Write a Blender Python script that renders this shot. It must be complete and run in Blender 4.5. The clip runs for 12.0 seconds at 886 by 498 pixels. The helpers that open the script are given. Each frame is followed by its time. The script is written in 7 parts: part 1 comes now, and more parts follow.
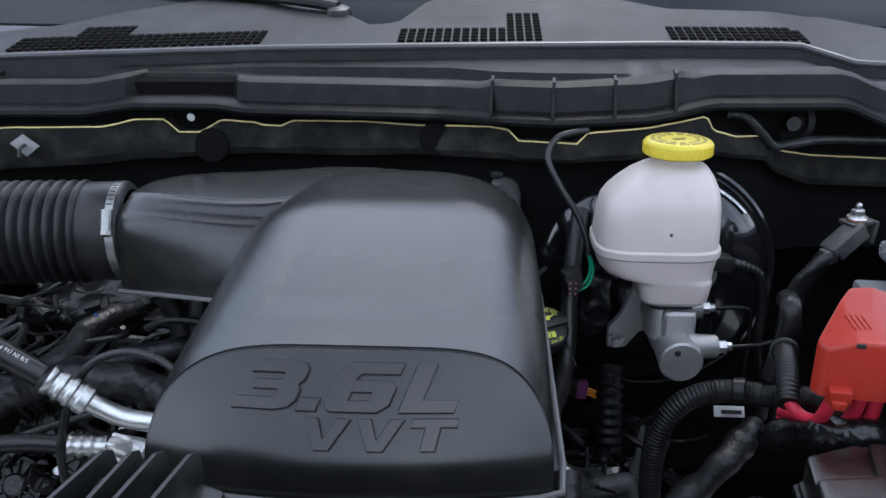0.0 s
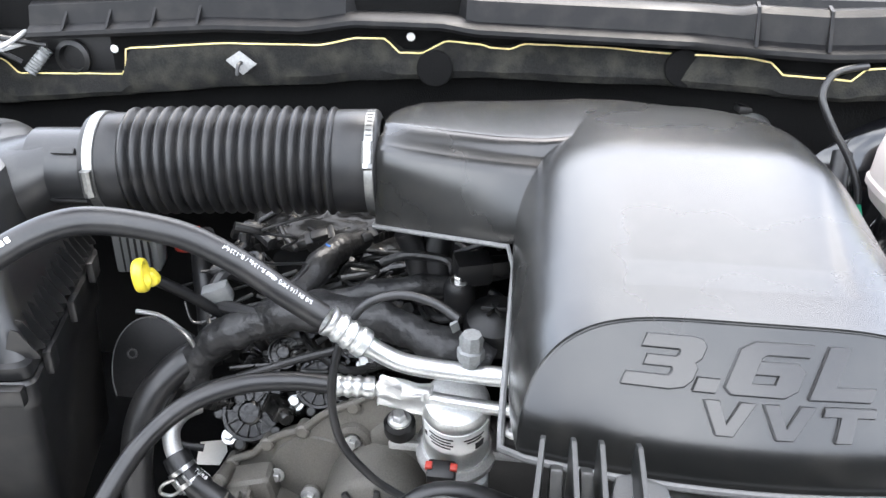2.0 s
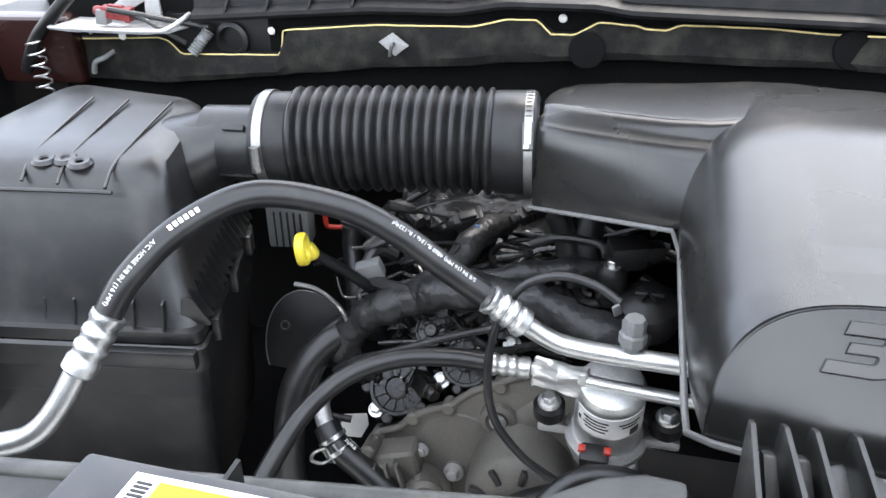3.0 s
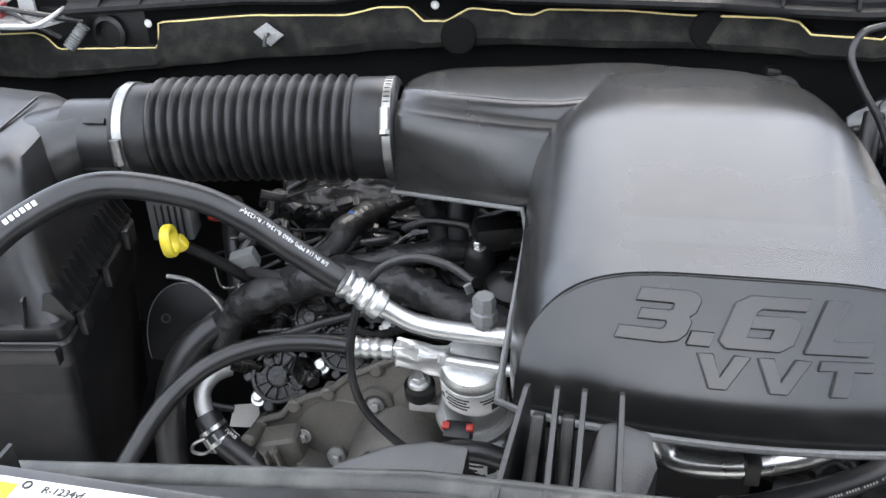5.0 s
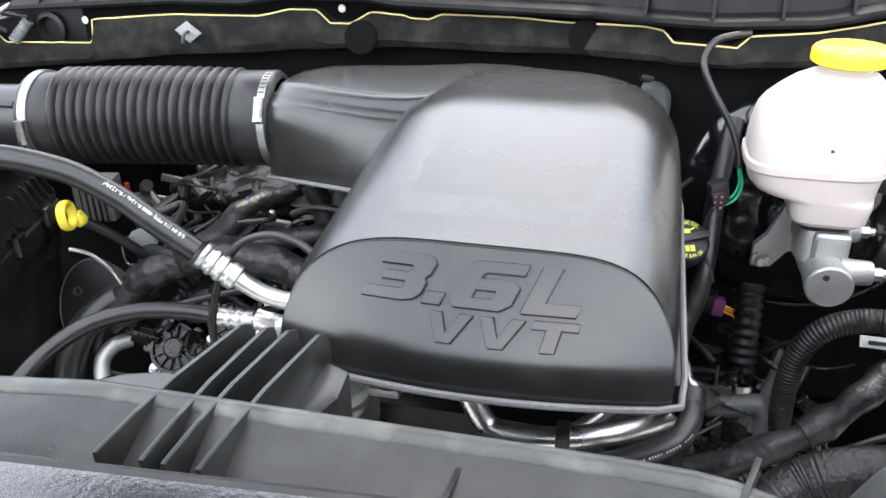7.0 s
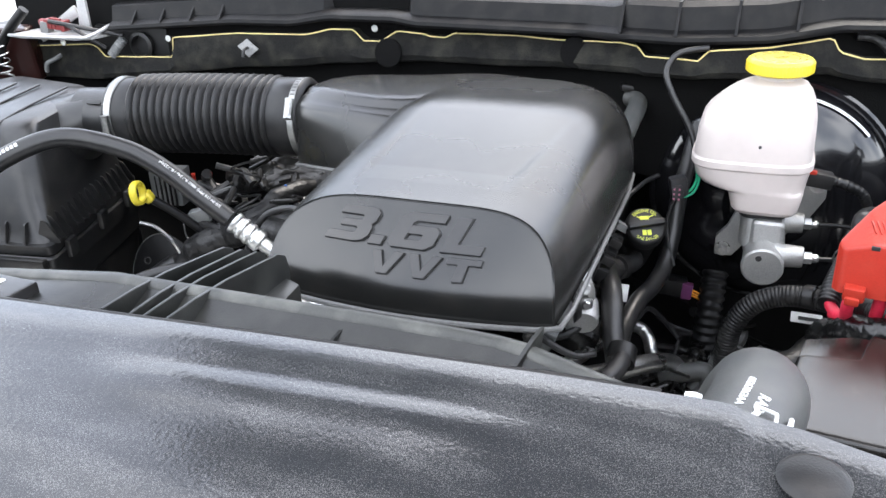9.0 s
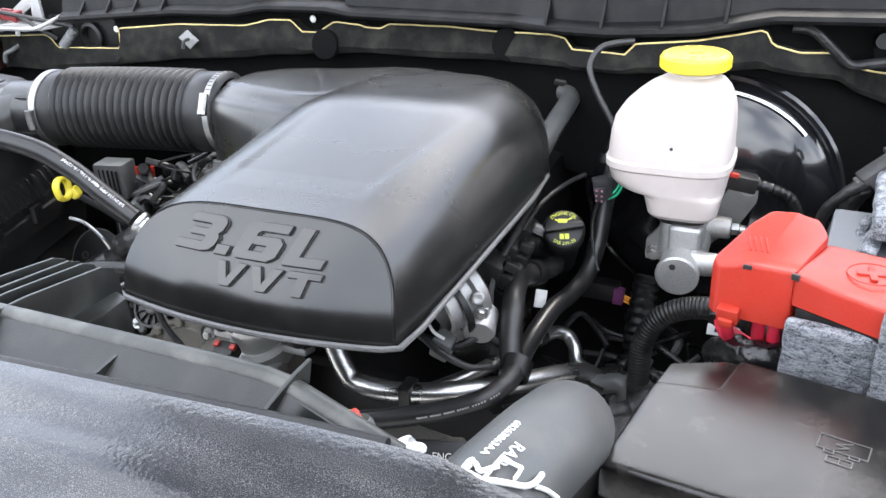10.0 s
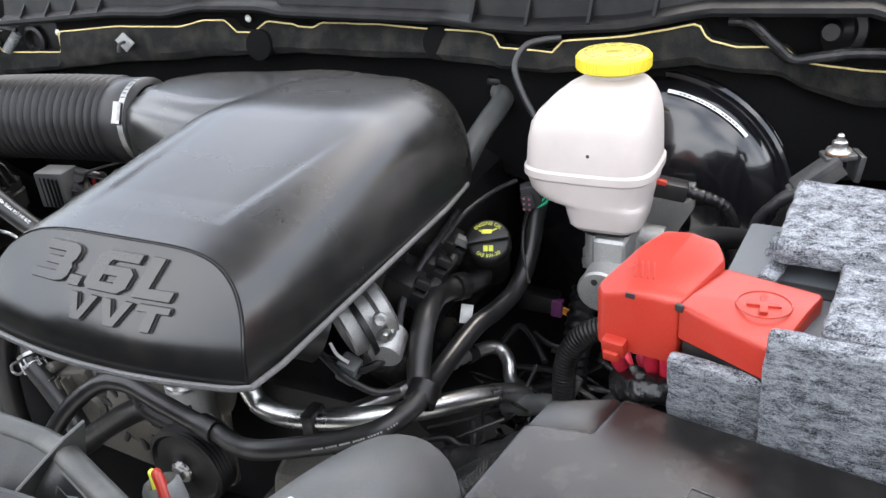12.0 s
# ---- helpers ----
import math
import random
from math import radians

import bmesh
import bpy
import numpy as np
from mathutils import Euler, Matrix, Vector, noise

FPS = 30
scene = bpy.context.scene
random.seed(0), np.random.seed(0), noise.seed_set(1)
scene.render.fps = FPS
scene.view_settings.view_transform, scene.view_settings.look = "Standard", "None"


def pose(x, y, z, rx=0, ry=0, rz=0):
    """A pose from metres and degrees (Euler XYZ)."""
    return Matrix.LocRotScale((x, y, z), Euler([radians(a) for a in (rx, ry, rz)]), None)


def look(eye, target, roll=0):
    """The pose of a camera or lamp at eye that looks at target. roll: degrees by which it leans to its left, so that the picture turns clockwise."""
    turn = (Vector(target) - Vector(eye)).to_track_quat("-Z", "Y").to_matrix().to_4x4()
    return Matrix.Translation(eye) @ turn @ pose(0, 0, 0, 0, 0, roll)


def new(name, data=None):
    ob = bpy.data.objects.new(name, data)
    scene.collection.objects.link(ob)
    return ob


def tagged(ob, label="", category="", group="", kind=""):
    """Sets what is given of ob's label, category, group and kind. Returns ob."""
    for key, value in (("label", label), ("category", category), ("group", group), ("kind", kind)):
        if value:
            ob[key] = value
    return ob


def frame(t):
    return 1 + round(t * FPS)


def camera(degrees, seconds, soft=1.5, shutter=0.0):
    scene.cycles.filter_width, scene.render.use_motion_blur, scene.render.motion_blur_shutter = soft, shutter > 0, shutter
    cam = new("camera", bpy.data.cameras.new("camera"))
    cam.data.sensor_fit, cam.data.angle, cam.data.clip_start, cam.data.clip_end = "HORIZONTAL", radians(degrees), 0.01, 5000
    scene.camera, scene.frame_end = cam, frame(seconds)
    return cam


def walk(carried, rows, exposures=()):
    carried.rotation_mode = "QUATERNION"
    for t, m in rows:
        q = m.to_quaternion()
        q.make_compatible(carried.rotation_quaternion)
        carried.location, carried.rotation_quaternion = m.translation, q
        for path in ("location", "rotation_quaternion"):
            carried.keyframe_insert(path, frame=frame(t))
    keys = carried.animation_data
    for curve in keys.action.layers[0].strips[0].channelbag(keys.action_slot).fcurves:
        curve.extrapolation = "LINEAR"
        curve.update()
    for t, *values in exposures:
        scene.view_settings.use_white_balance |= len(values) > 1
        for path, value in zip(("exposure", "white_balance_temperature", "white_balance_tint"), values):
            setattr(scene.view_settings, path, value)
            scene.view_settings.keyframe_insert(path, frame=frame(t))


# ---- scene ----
cam = camera(56.3, 12.0)
METRES, EYE, TILT, LEAN, TURN = 1.2, 1.5, -20.5, 0.0, 3.0
ROWS = [
    (0.0, 0.0, 0.0, 0.0, -0.0, 0.0, -0.0),
    (0.5, 0.0007, 0.0364, 0.0133, -0.64, -3.19, -0.77),
    (1.0, -0.0568, 0.0411, 0.0239, -1.59, -4.88, -0.32),
    (1.5, -0.1306, 0.0388, 0.0283, -0.92, -5.74, -0.91),
    (2.0, -0.1847, 0.0371, 0.0272, 3.67, -6.65, -1.98),
    (2.5, -0.2224, 0.0343, 0.0224, 8.65, -7.36, -2.85),
    (2.7, -0.2324, 0.0309, 0.0201, 10.3802, -7.6289, -3.0559),
    (4.3, -0.205, 0.0256, 0.018, 10.7326, -8.0911, -2.4186),
    (4.5, -0.1912, 0.0282, 0.0182, 10.19, -8.17, -2.11),
    (5.0, -0.1533, 0.031, 0.0168, 7.34, -8.2, -1.29),
    (5.5, -0.1112, 0.0354, 0.0144, 6.76, -8.12, -1.1),
    (6.0, -0.0665, 0.0366, 0.0122, 7.06, -7.89, -1.49),
    (6.5, -0.0244, 0.0279, 0.006, 8.26, -7.54, -1.93),
    (6.7, -0.0106, 0.0191, 0.0041, 8.9999, -7.3569, -2.4475),
    (8.3, 0.0957, -0.0886, -0.0267, 15.3843, -6.1848, -3.8814),
    (8.5, 0.1127, -0.0998, -0.0289, 15.99, -5.98, -4.1),
    (9.0, 0.1473, -0.1107, -0.0301, 17.22, -5.52, -4.32),
    (9.5, 0.193, -0.0798, -0.0175, 18.62, -6.02, -3.95),
    (10.0, 0.2661, -0.0336, -0.001, 20.54, -7.09, -4.54),
    (10.5, 0.3214, -0.0012, 0.0071, 23.01, -7.74, -5.26),
    (11.0, 0.3571, 0.0186, 0.01, 25.18, -8.02, -5.56),
    (11.5, 0.3551, 0.0315, 0.0165, 24.54, -8.26, -5.27),
    (12.0, 0.3458, 0.0505, 0.0268, 22.55, -8.24, -3.47),
]
EXPOSURES = [(0.0, 0.56, 5680, 10), (0.25, 0.92, 5810, 10), (0.5, 1.48, 6000, 10), (1.0, 1.98, 6280, 10), (1.5, 2.13, 6380, 10), (2.0, 2.46, 6380, 10), (2.5, 2.56, 6480, 10), (2.7, 2.35, 6380, 10), (4.3, 1.08, 6180, 10), (4.6, 1.10, 6200, 10), (5.0, 1.72, 6340, 10), (5.5, 2.18, 6500, 10), (6.7, 2.14, 6490, 10), (8.5, 1.84, 6450, 10), (9.0, 1.82, 6380, 10), (10.5, 2.04, 6330, 10), (11.0, 1.79, 6380, 10), (12.0, 1.64, 6510, 10)]
walk(cam, [(t, pose(0, 0, EYE, TILT, LEAN, TURN) @ pose(METRES * x, METRES * y, METRES * z, 90 + pitch, roll, yaw)) for t, x, y, z, yaw, pitch, roll in ROWS], EXPOSURES)

# ---- light: shade under the raised hood, bright sky all round ----
world = bpy.data.worlds.new("sky")
scene.world = world
world.use_nodes = True
wn = world.node_tree
sky = wn.nodes.new("ShaderNodeTexSky")
sky.sky_type = "NISHITA"
sky.sun_disc = False
SUN_ELEV, SUN_TURN = 64.0, 14.0
sky.sun_elevation, sky.sun_rotation = radians(SUN_ELEV), radians(SUN_TURN)
sky.dust_density = 4.0
sky.ozone_density = 2.0
# broken white cloud over the whole sky
where = wn.nodes.new("ShaderNodeTexCoord")
puffs = wn.nodes.new("ShaderNodeTexNoise")
puffs.inputs["Scale"].default_value, puffs.inputs["Detail"].default_value, puffs.inputs["Distortion"].default_value = 2.6, 7, 0.4
wn.links.new(where.outputs["Generated"], puffs.inputs["Vector"])
cover_amount = wn.nodes.new("ShaderNodeMapRange")
cover_amount.inputs[1].default_value, cover_amount.inputs[2].default_value = 0.42, 0.62
cover_amount.inputs[3].default_value, cover_amount.inputs[4].default_value = 0.24, 0.80
wn.links.new(puffs.outputs["Fac"], cover_amount.inputs[0])
blend = wn.nodes.new("ShaderNodeMix")
blend.data_type = "RGBA"
blend.inputs["B"].default_value = (13.0, 13.2, 13.6, 1)
wn.links.new(cover_amount.outputs[0], blend.inputs["Factor"])
wn.links.new(sky.outputs[0], blend.inputs["A"])
wn.links.new(blend.outputs["Result"], wn.nodes["Background"].inputs[0])
wn.nodes["Background"].inputs[1].default_value = 0.15
sun_data = bpy.data.lights.new("sun", "SUN")
sun_data.energy, sun_data.angle, sun_data.color = 1.4, radians(14), (1.0, 0.95, 0.88)
sun = new("sun", sun_data)
# high behind the windshield: the open hood keeps the bay in shade
sun.matrix_world = look((math.sin(radians(SUN_TURN)) * 6, 6 * math.cos(radians(SUN_TURN)), 6 * math.tan(radians(SUN_ELEV))), (0, 0, 0))

# ---- materials ----
def nodes_of(name):
    m = bpy.data.materials.new(name)
    m.use_nodes = True
    nt = m.node_tree
    return m, nt, nt.nodes["Principled BSDF"]


def surface(name, colour, rough=0.5, metal=0.0, grain=900.0, bump=0.08, vary=0.25, stain=9.0, dust=0.0, dust_colour=(0.30, 0.27, 0.23), coat=0.0, streak=None, spec=0.5, even=0.08):
    """A solid surface: base colour varied at two scales, a fine relief, and dust or wear in patches."""
    m, nt, b = nodes_of(name)
    tc = nt.nodes.new("ShaderNodeTexCoord")
    src = tc.outputs["Object"]
    if streak:
        mp = nt.nodes.new("ShaderNodeMapping")
        mp.inputs["Scale"].default_value = streak
        nt.links.new(src, mp.inputs[0])
        src = mp.outputs[0]
    big, fine = nt.nodes.new("ShaderNodeTexNoise"), nt.nodes.new("ShaderNodeTexNoise")
    for n, s, d in ((big, stain, 6), (fine, grain, 3)):
        n.inputs["Scale"].default_value, n.inputs["Detail"].default_value = s, d
        nt.links.new(src, n.inputs["Vector"])
    ramp = nt.nodes.new("ShaderNodeMapRange")
    ramp.inputs[1].default_value, ramp.inputs[2].default_value = 0.3, 0.7
    ramp.inputs[3].default_value, ramp.inputs[4].default_value = 1 - vary, 1 + vary
    nt.links.new(big.outputs["Fac"], ramp.inputs[0])
    fr = nt.nodes.new("ShaderNodeMapRange")
    fr.inputs[1].default_value, fr.inputs[2].default_value = 0.3, 0.7
    fr.inputs[3].default_value, fr.inputs[4].default_value = 1 - vary * 0.6, 1 + vary * 0.6
    nt.links.new(fine.outputs["Fac"], fr.inputs[0])
    mul = nt.nodes.new("ShaderNodeMath")
    mul.operation = "MULTIPLY"
    nt.links.new(ramp.outputs[0], mul.inputs[0])
    nt.links.new(fr.outputs[0], mul.inputs[1])
    tint = nt.nodes.new("ShaderNodeVectorMath")
    tint.operation = "SCALE"
    tint.inputs[0].default_value = colour
    nt.links.new(mul.outputs[0], tint.inputs["Scale"])
    out = tint.outputs[0]
    if dust:
        mx = nt.nodes.new("ShaderNodeMix")
        mx.data_type = "RGBA"
        mx.inputs["B"].default_value = (*dust_colour, 1)
        d = nt.nodes.new("ShaderNodeMapRange")
        d.inputs[1].default_value, d.inputs[2].default_value, d.inputs[4].default_value = 0.45, 0.75, dust
        dn = nt.nodes.new("ShaderNodeTexNoise")
        dn.inputs["Scale"].default_value, dn.inputs["Detail"].default_value = 38.0, 8
        nt.links.new(tc.outputs["Object"], dn.inputs["Vector"])
        nt.links.new(dn.outputs["Fac"], d.inputs[0])
        nt.links.new(d.outputs[0], mx.inputs["Factor"])
        nt.links.new(out, mx.inputs["A"])
        out = mx.outputs["Result"]
    nt.links.new(out, b.inputs["Base Color"])
    b.inputs["Metallic"].default_value = metal
    rr = nt.nodes.new("ShaderNodeMapRange")
    rr.inputs[1].default_value, rr.inputs[2].default_value = 0.3, 0.7
    rr.inputs[3].default_value, rr.inputs[4].default_value = max(0.02, rough - even), min(1, rough + even)
    nt.links.new(big.outputs["Fac"], rr.inputs[0])
    nt.links.new(rr.outputs[0], b.inputs["Roughness"])
    b.inputs["Coat Weight"].default_value = coat
    b.inputs["Coat Roughness"].default_value = 0.06
    b.inputs["Specular IOR Level"].default_value = spec
    if bump:
        bp = nt.nodes.new("ShaderNodeBump")
        bp.inputs["Strength"].default_value, bp.inputs["Distance"].default_value = bump, 0.002
        nt.links.new(fine.outputs["Fac"], bp.inputs["Height"])
        nt.links.new(bp.outputs[0], b.inputs["Normal"])
    return m


COVER = surface("moulded_cover_plastic", (0.0098, 0.0099, 0.0095), 0.26, grain=1500, bump=0.03, vary=0.08, stain=5, dust=0.03, even=0.03, spec=0.64)
BADGE = surface("smooth_badge_plastic", (0.024, 0.0225, 0.021), 0.20, grain=400, bump=0.01, vary=0.1, even=0.03, spec=0.6)
BLACK = surface("black_plastic", (0.007, 0.007, 0.0074), 0.42, grain=800, bump=0.12, vary=0.25, dust=0.04, spec=0.38)
AIRBOX = surface("filter_box_plastic", (0.0100, 0.0102, 0.0106), 0.33, grain=900, bump=0.10, vary=0.2, dust=0.05, even=0.05, spec=0.58)
COWL = surface("weathered_cowl_plastic", (0.0075, 0.0075, 0.008), 0.42, grain=900, bump=0.15, vary=0.25, dust=0.03, spec=0.16)
RUBBER = surface("black_rubber", (0.007, 0.007, 0.0074), 0.40, grain=500, bump=0.06, vary=0.2, dust=0.03, spec=0.4)
HOSE = surface("hose_rubber", (0.011, 0.011, 0.0116), 0.36, grain=700, bump=0.05, vary=0.2, dust=0.04)
CLOTH = surface("firewall_felt", (0.008, 0.008, 0.0075), 0.95, grain=420, bump=0.5, vary=0.5, dust=0.10, dust_colour=(0.20, 0.19, 0.14), spec=0.2)
FOAM = surface("yellow_foam_edge", (0.62, 0.50, 0.22), 0.9, grain=300, bump=0.3, vary=0.3)
SOOT = surface("black_felt", (0.004, 0.004, 0.004), 0.95, grain=500, bump=0.3, spec=0.1)
DARK = surface("dark_painted_steel", (0.004, 0.004, 0.0044), 0.45, grain=300, bump=0.05, vary=0.4, dust=0.012, spec=0.3)
GLOSS = surface("gloss_black_enamel", (0.006, 0.006, 0.007), 0.16, grain=120, bump=0.01, vary=0.2, coat=0.6)
STEEL = surface("bright_steel", (0.52, 0.52, 0.51), 0.30, 1.0, grain=300, bump=0.08, vary=0.2)
BAND = surface("clamp_band_steel", (0.30, 0.30, 0.29), 0.36, 1.0, grain=300, bump=0.08, vary=0.2)
ALU = surface("raw_aluminium", (0.66, 0.67, 0.66), 0.40, 1.0, grain=500, bump=0.12, vary=0.15)
CAST = surface("cast_aluminium", (0.42, 0.42, 0.41), 0.5, 0.85, grain=650, bump=0.35, vary=0.2, dust=0.15)
DULL = surface("oxidised_cast_metal", (0.125, 0.118, 0.104), 0.55, 0.3, grain=700, bump=0.18, vary=0.35, dust=0.30, dust_colour=(0.10, 0.088, 0.068))
WHITE = surface("translucent_white_plastic", (0.49, 0.44, 0.415), 0.36, grain=60, bump=0.02, vary=0.05)
YELLOW = surface("yellow_plastic", (0.64, 0.52, 0.04), 0.35, grain=400, bump=0.05, vary=0.08)
RED = surface("red_plastic", (0.36, 0.024, 0.012), 0.40, grain=700, bump=0.10, vary=0.12, dust=0.06, dust_colour=(0.45, 0.16, 0.10))
REDSKIN = surface("red_cable_skin", (0.55, 0.02, 0.05), 0.45, grain=500, bump=0.08, vary=0.15)
BOX = surface("fuse_box_plastic", (0.0085, 0.0078, 0.0074), 0.23, grain=2600, bump=0.07, vary=0.12, dust=0.08, even=0.03)
PAPER = surface("white_label", (0.72, 0.72, 0.70), 0.5, grain=300, bump=0.02, vary=0.05)
# flat black: ink and studs, also shade painted in grooves, slots and holes
INK_AND_SHADE = surface("ink_and_recess_shade", (0.02, 0.02, 0.02), 0.5, bump=0.0, vary=0.05)
PRINT = surface("white_print", (0.72, 0.72, 0.70), 0.6, bump=0.0, vary=0.15)
FAINT = surface("worn_print", (0.34, 0.34, 0.33), 0.6, bump=0.0, vary=0.4)
LIME = surface("yellow_green_print", (0.62, 0.66, 0.06), 0.5, bump=0.0, vary=0.1)
WARN = surface("yellow_label", (0.74, 0.41, 0.006), 0.45, bump=0.02, vary=0.05)
OILY = surface("oily_black_plastic", (0.005, 0.005, 0.005), 0.24, grain=240, bump=0.25, vary=0.4, dust=0.03, spec=0.5)
TAPE = surface("harness_tape", (0.014, 0.014, 0.0145), 0.42, grain=160, bump=0.8, vary=0.5, dust=0.13, dust_colour=(0.16, 0.155, 0.15), spec=0.4)
GREY = surface("grey_rubber_hose", (0.058, 0.060, 0.059), 0.46, grain=900, bump=0.12, vary=0.12, dust=0.10)
BEAM = surface("dusty_support_plastic", (0.009, 0.0095, 0.009), 0.33, grain=700, bump=0.08, vary=0.25, dust=0.08, dust_colour=(0.20, 0.20, 0.175), spec=0.42)
DUSTY = surface("dusty_beam_edge", (0.030, 0.031, 0.028), 0.42, grain=700, bump=0.08, vary=0.25, dust=0.30, dust_colour=(0.24, 0.24, 0.21))
GREYP = surface("grey_plastic", (0.13, 0.135, 0.135), 0.45, grain=600, bump=0.08, vary=0.15, dust=0.1)
GREEN = surface("green_wire_skin", (0.02, 0.35, 0.18), 0.4, bump=0.0)
PURPLE = surface("purple_plastic", (0.12, 0.03, 0.10), 0.4, bump=0.0)
ORANGE = surface("orange_wire_skin", (0.75, 0.30, 0.03), 0.4, bump=0.0)
CONCRETE = surface("pale_concrete", (0.33, 0.325, 0.31), 0.9, grain=180, bump=0.4, vary=0.2, stain=1.2)


def felt_wrap():
    """Grey needle-felt with pale and dark fibres matted together."""
    m, nt, b = nodes_of("grey_needle_felt")
    tc = nt.nodes.new("ShaderNodeTexCoord")
    mp = nt.nodes.new("ShaderNodeMapping")
    mp.inputs["Scale"].default_value = (0.7, 0.9, 1.7)
    nt.links.new(tc.outputs["Object"], mp.inputs[0])
    a, c = nt.nodes.new("ShaderNodeTexNoise"), nt.nodes.new("ShaderNodeTexNoise")
    a.inputs["Scale"].default_value, a.inputs["Detail"].default_value, a.inputs["Distortion"].default_value = 110, 8, 0.6
    a.inputs["Roughness"].default_value = 0.72
    c.inputs["Scale"].default_value, c.inputs["Detail"].default_value, c.inputs["Distortion"].default_value = 620, 5, 2.5
    for n in (a, c):
        nt.links.new(mp.outputs[0], n.inputs["Vector"])
    mixf = nt.nodes.new("ShaderNodeMath")
    mixf.operation = "ADD"
    nt.links.new(a.outputs["Fac"], mixf.inputs[0])
    nt.links.new(c.outputs["Fac"], mixf.inputs[1])
    ramp = nt.nodes.new("ShaderNodeValToRGB")
    ramp.color_ramp.elements[0].position, ramp.color_ramp.elements[0].color = 0.42, (0.018, 0.020, 0.026, 1)
    ramp.color_ramp.elements[1].position, ramp.color_ramp.elements[1].color = 0.60, (0.48, 0.50, 0.53, 1)
    half = nt.nodes.new("ShaderNodeMath")
    half.operation = "MULTIPLY"
    half.inputs[1].default_value = 0.5
    nt.links.new(mixf.outputs[0], half.inputs[0])
    nt.links.new(half.outputs[0], ramp.inputs[0])
    nt.links.new(ramp.outputs[0], b.inputs["Base Color"])
    b.inputs["Roughness"].default_value = 0.95
    b.inputs["Specular IOR Level"].default_value = 0.15
    bp = nt.nodes.new("ShaderNodeBump")
    bp.inputs["Strength"].default_value, bp.inputs["Distance"].default_value = 0.8, 0.003
    nt.links.new(mixf.outputs[0], bp.inputs["Height"])
    nt.links.new(bp.outputs[0], b.inputs["Normal"])
    return m


FELT = felt_wrap()


def body_paint():
    """Black metallic body paint under clear coat: orange peel, pale specks of dust and smeared grime."""
    m, nt, b = nodes_of("black_header_paint")
    tc = nt.nodes.new("ShaderNodeTexCoord")
    peel, speck, grime = (nt.nodes.new("ShaderNodeTexNoise") for _ in range(3))
    smear = nt.nodes.new("ShaderNodeMapping")
    smear.inputs["Scale"].default_value = (0.35, 1.0, 1.0)
    nt.links.new(tc.outputs["Object"], smear.inputs[0])
    for n, scale, detail, src in ((peel, 330, 3, tc.outputs["Object"]), (speck, 1700, 4, tc.outputs["Object"]), (grime, 42, 6, smear.outputs[0])):
        n.inputs["Scale"].default_value, n.inputs["Detail"].default_value = scale, detail
        nt.links.new(src, n.inputs["Vector"])
    lift = nt.nodes.new("ShaderNodeMapRange")
    lift.inputs[1].default_value, lift.inputs[2].default_value = 0.35, 0.7
    lift.inputs[3].default_value, lift.inputs[4].default_value = -0.06, 0.07
    nt.links.new(grime.outputs["Fac"], lift.inputs[0])
    add = nt.nodes.new("ShaderNodeMath")
    nt.links.new(speck.outputs["Fac"], add.inputs[0])
    nt.links.new(lift.outputs[0], add.inputs[1])
    ramp = nt.nodes.new("ShaderNodeValToRGB")
    ramp.color_ramp.elements[0].position, ramp.color_ramp.elements[0].color = 0.50, (0.012, 0.013, 0.015, 1)
    ramp.color_ramp.elements[1].position, ramp.color_ramp.elements[1].color = 0.84, (0.17, 0.167, 0.165, 1)
    nt.links.new(add.outputs[0], ramp.inputs[0])
    nt.links.new(ramp.outputs[0], b.inputs["Base Color"])
    b.inputs["Roughness"].default_value = 0.40
    b.inputs["Specular IOR Level"].default_value = 0.15
    b.inputs["Coat Weight"].default_value, b.inputs["Coat Roughness"].default_value = 0.86, 0.05
    bp = nt.nodes.new("ShaderNodeBump")
    bp.inputs["Strength"].default_value, bp.inputs["Distance"].default_value = 0.28, 0.0008
    nt.links.new(peel.outputs["Fac"], bp.inputs["Height"])
    for s in ("Normal", "Coat Normal"):
        nt.links.new(bp.outputs[0], b.inputs[s])
    return m


HEADER = body_paint()


def glass():
    m, nt, b = nodes_of("windshield_glass")
    b.inputs["Base Color"].default_value = (0.02, 0.025, 0.025, 1)
    b.inputs["Roughness"].default_value = 0.16
    b.inputs["IOR"].default_value = 1.5
    b.inputs["Specular IOR Level"].default_value = 0.35
    return m


GLASS = glass()


# ---- shaping tools ----
def V(*a):
    return Vector(a)


def thing(name, label, category, at=(0, 0, 0), group="", kind=""):
    ob = new(name)
    ob.empty_display_size = 0.02
    ob.location = at
    return tagged(ob, label, category, group, kind)


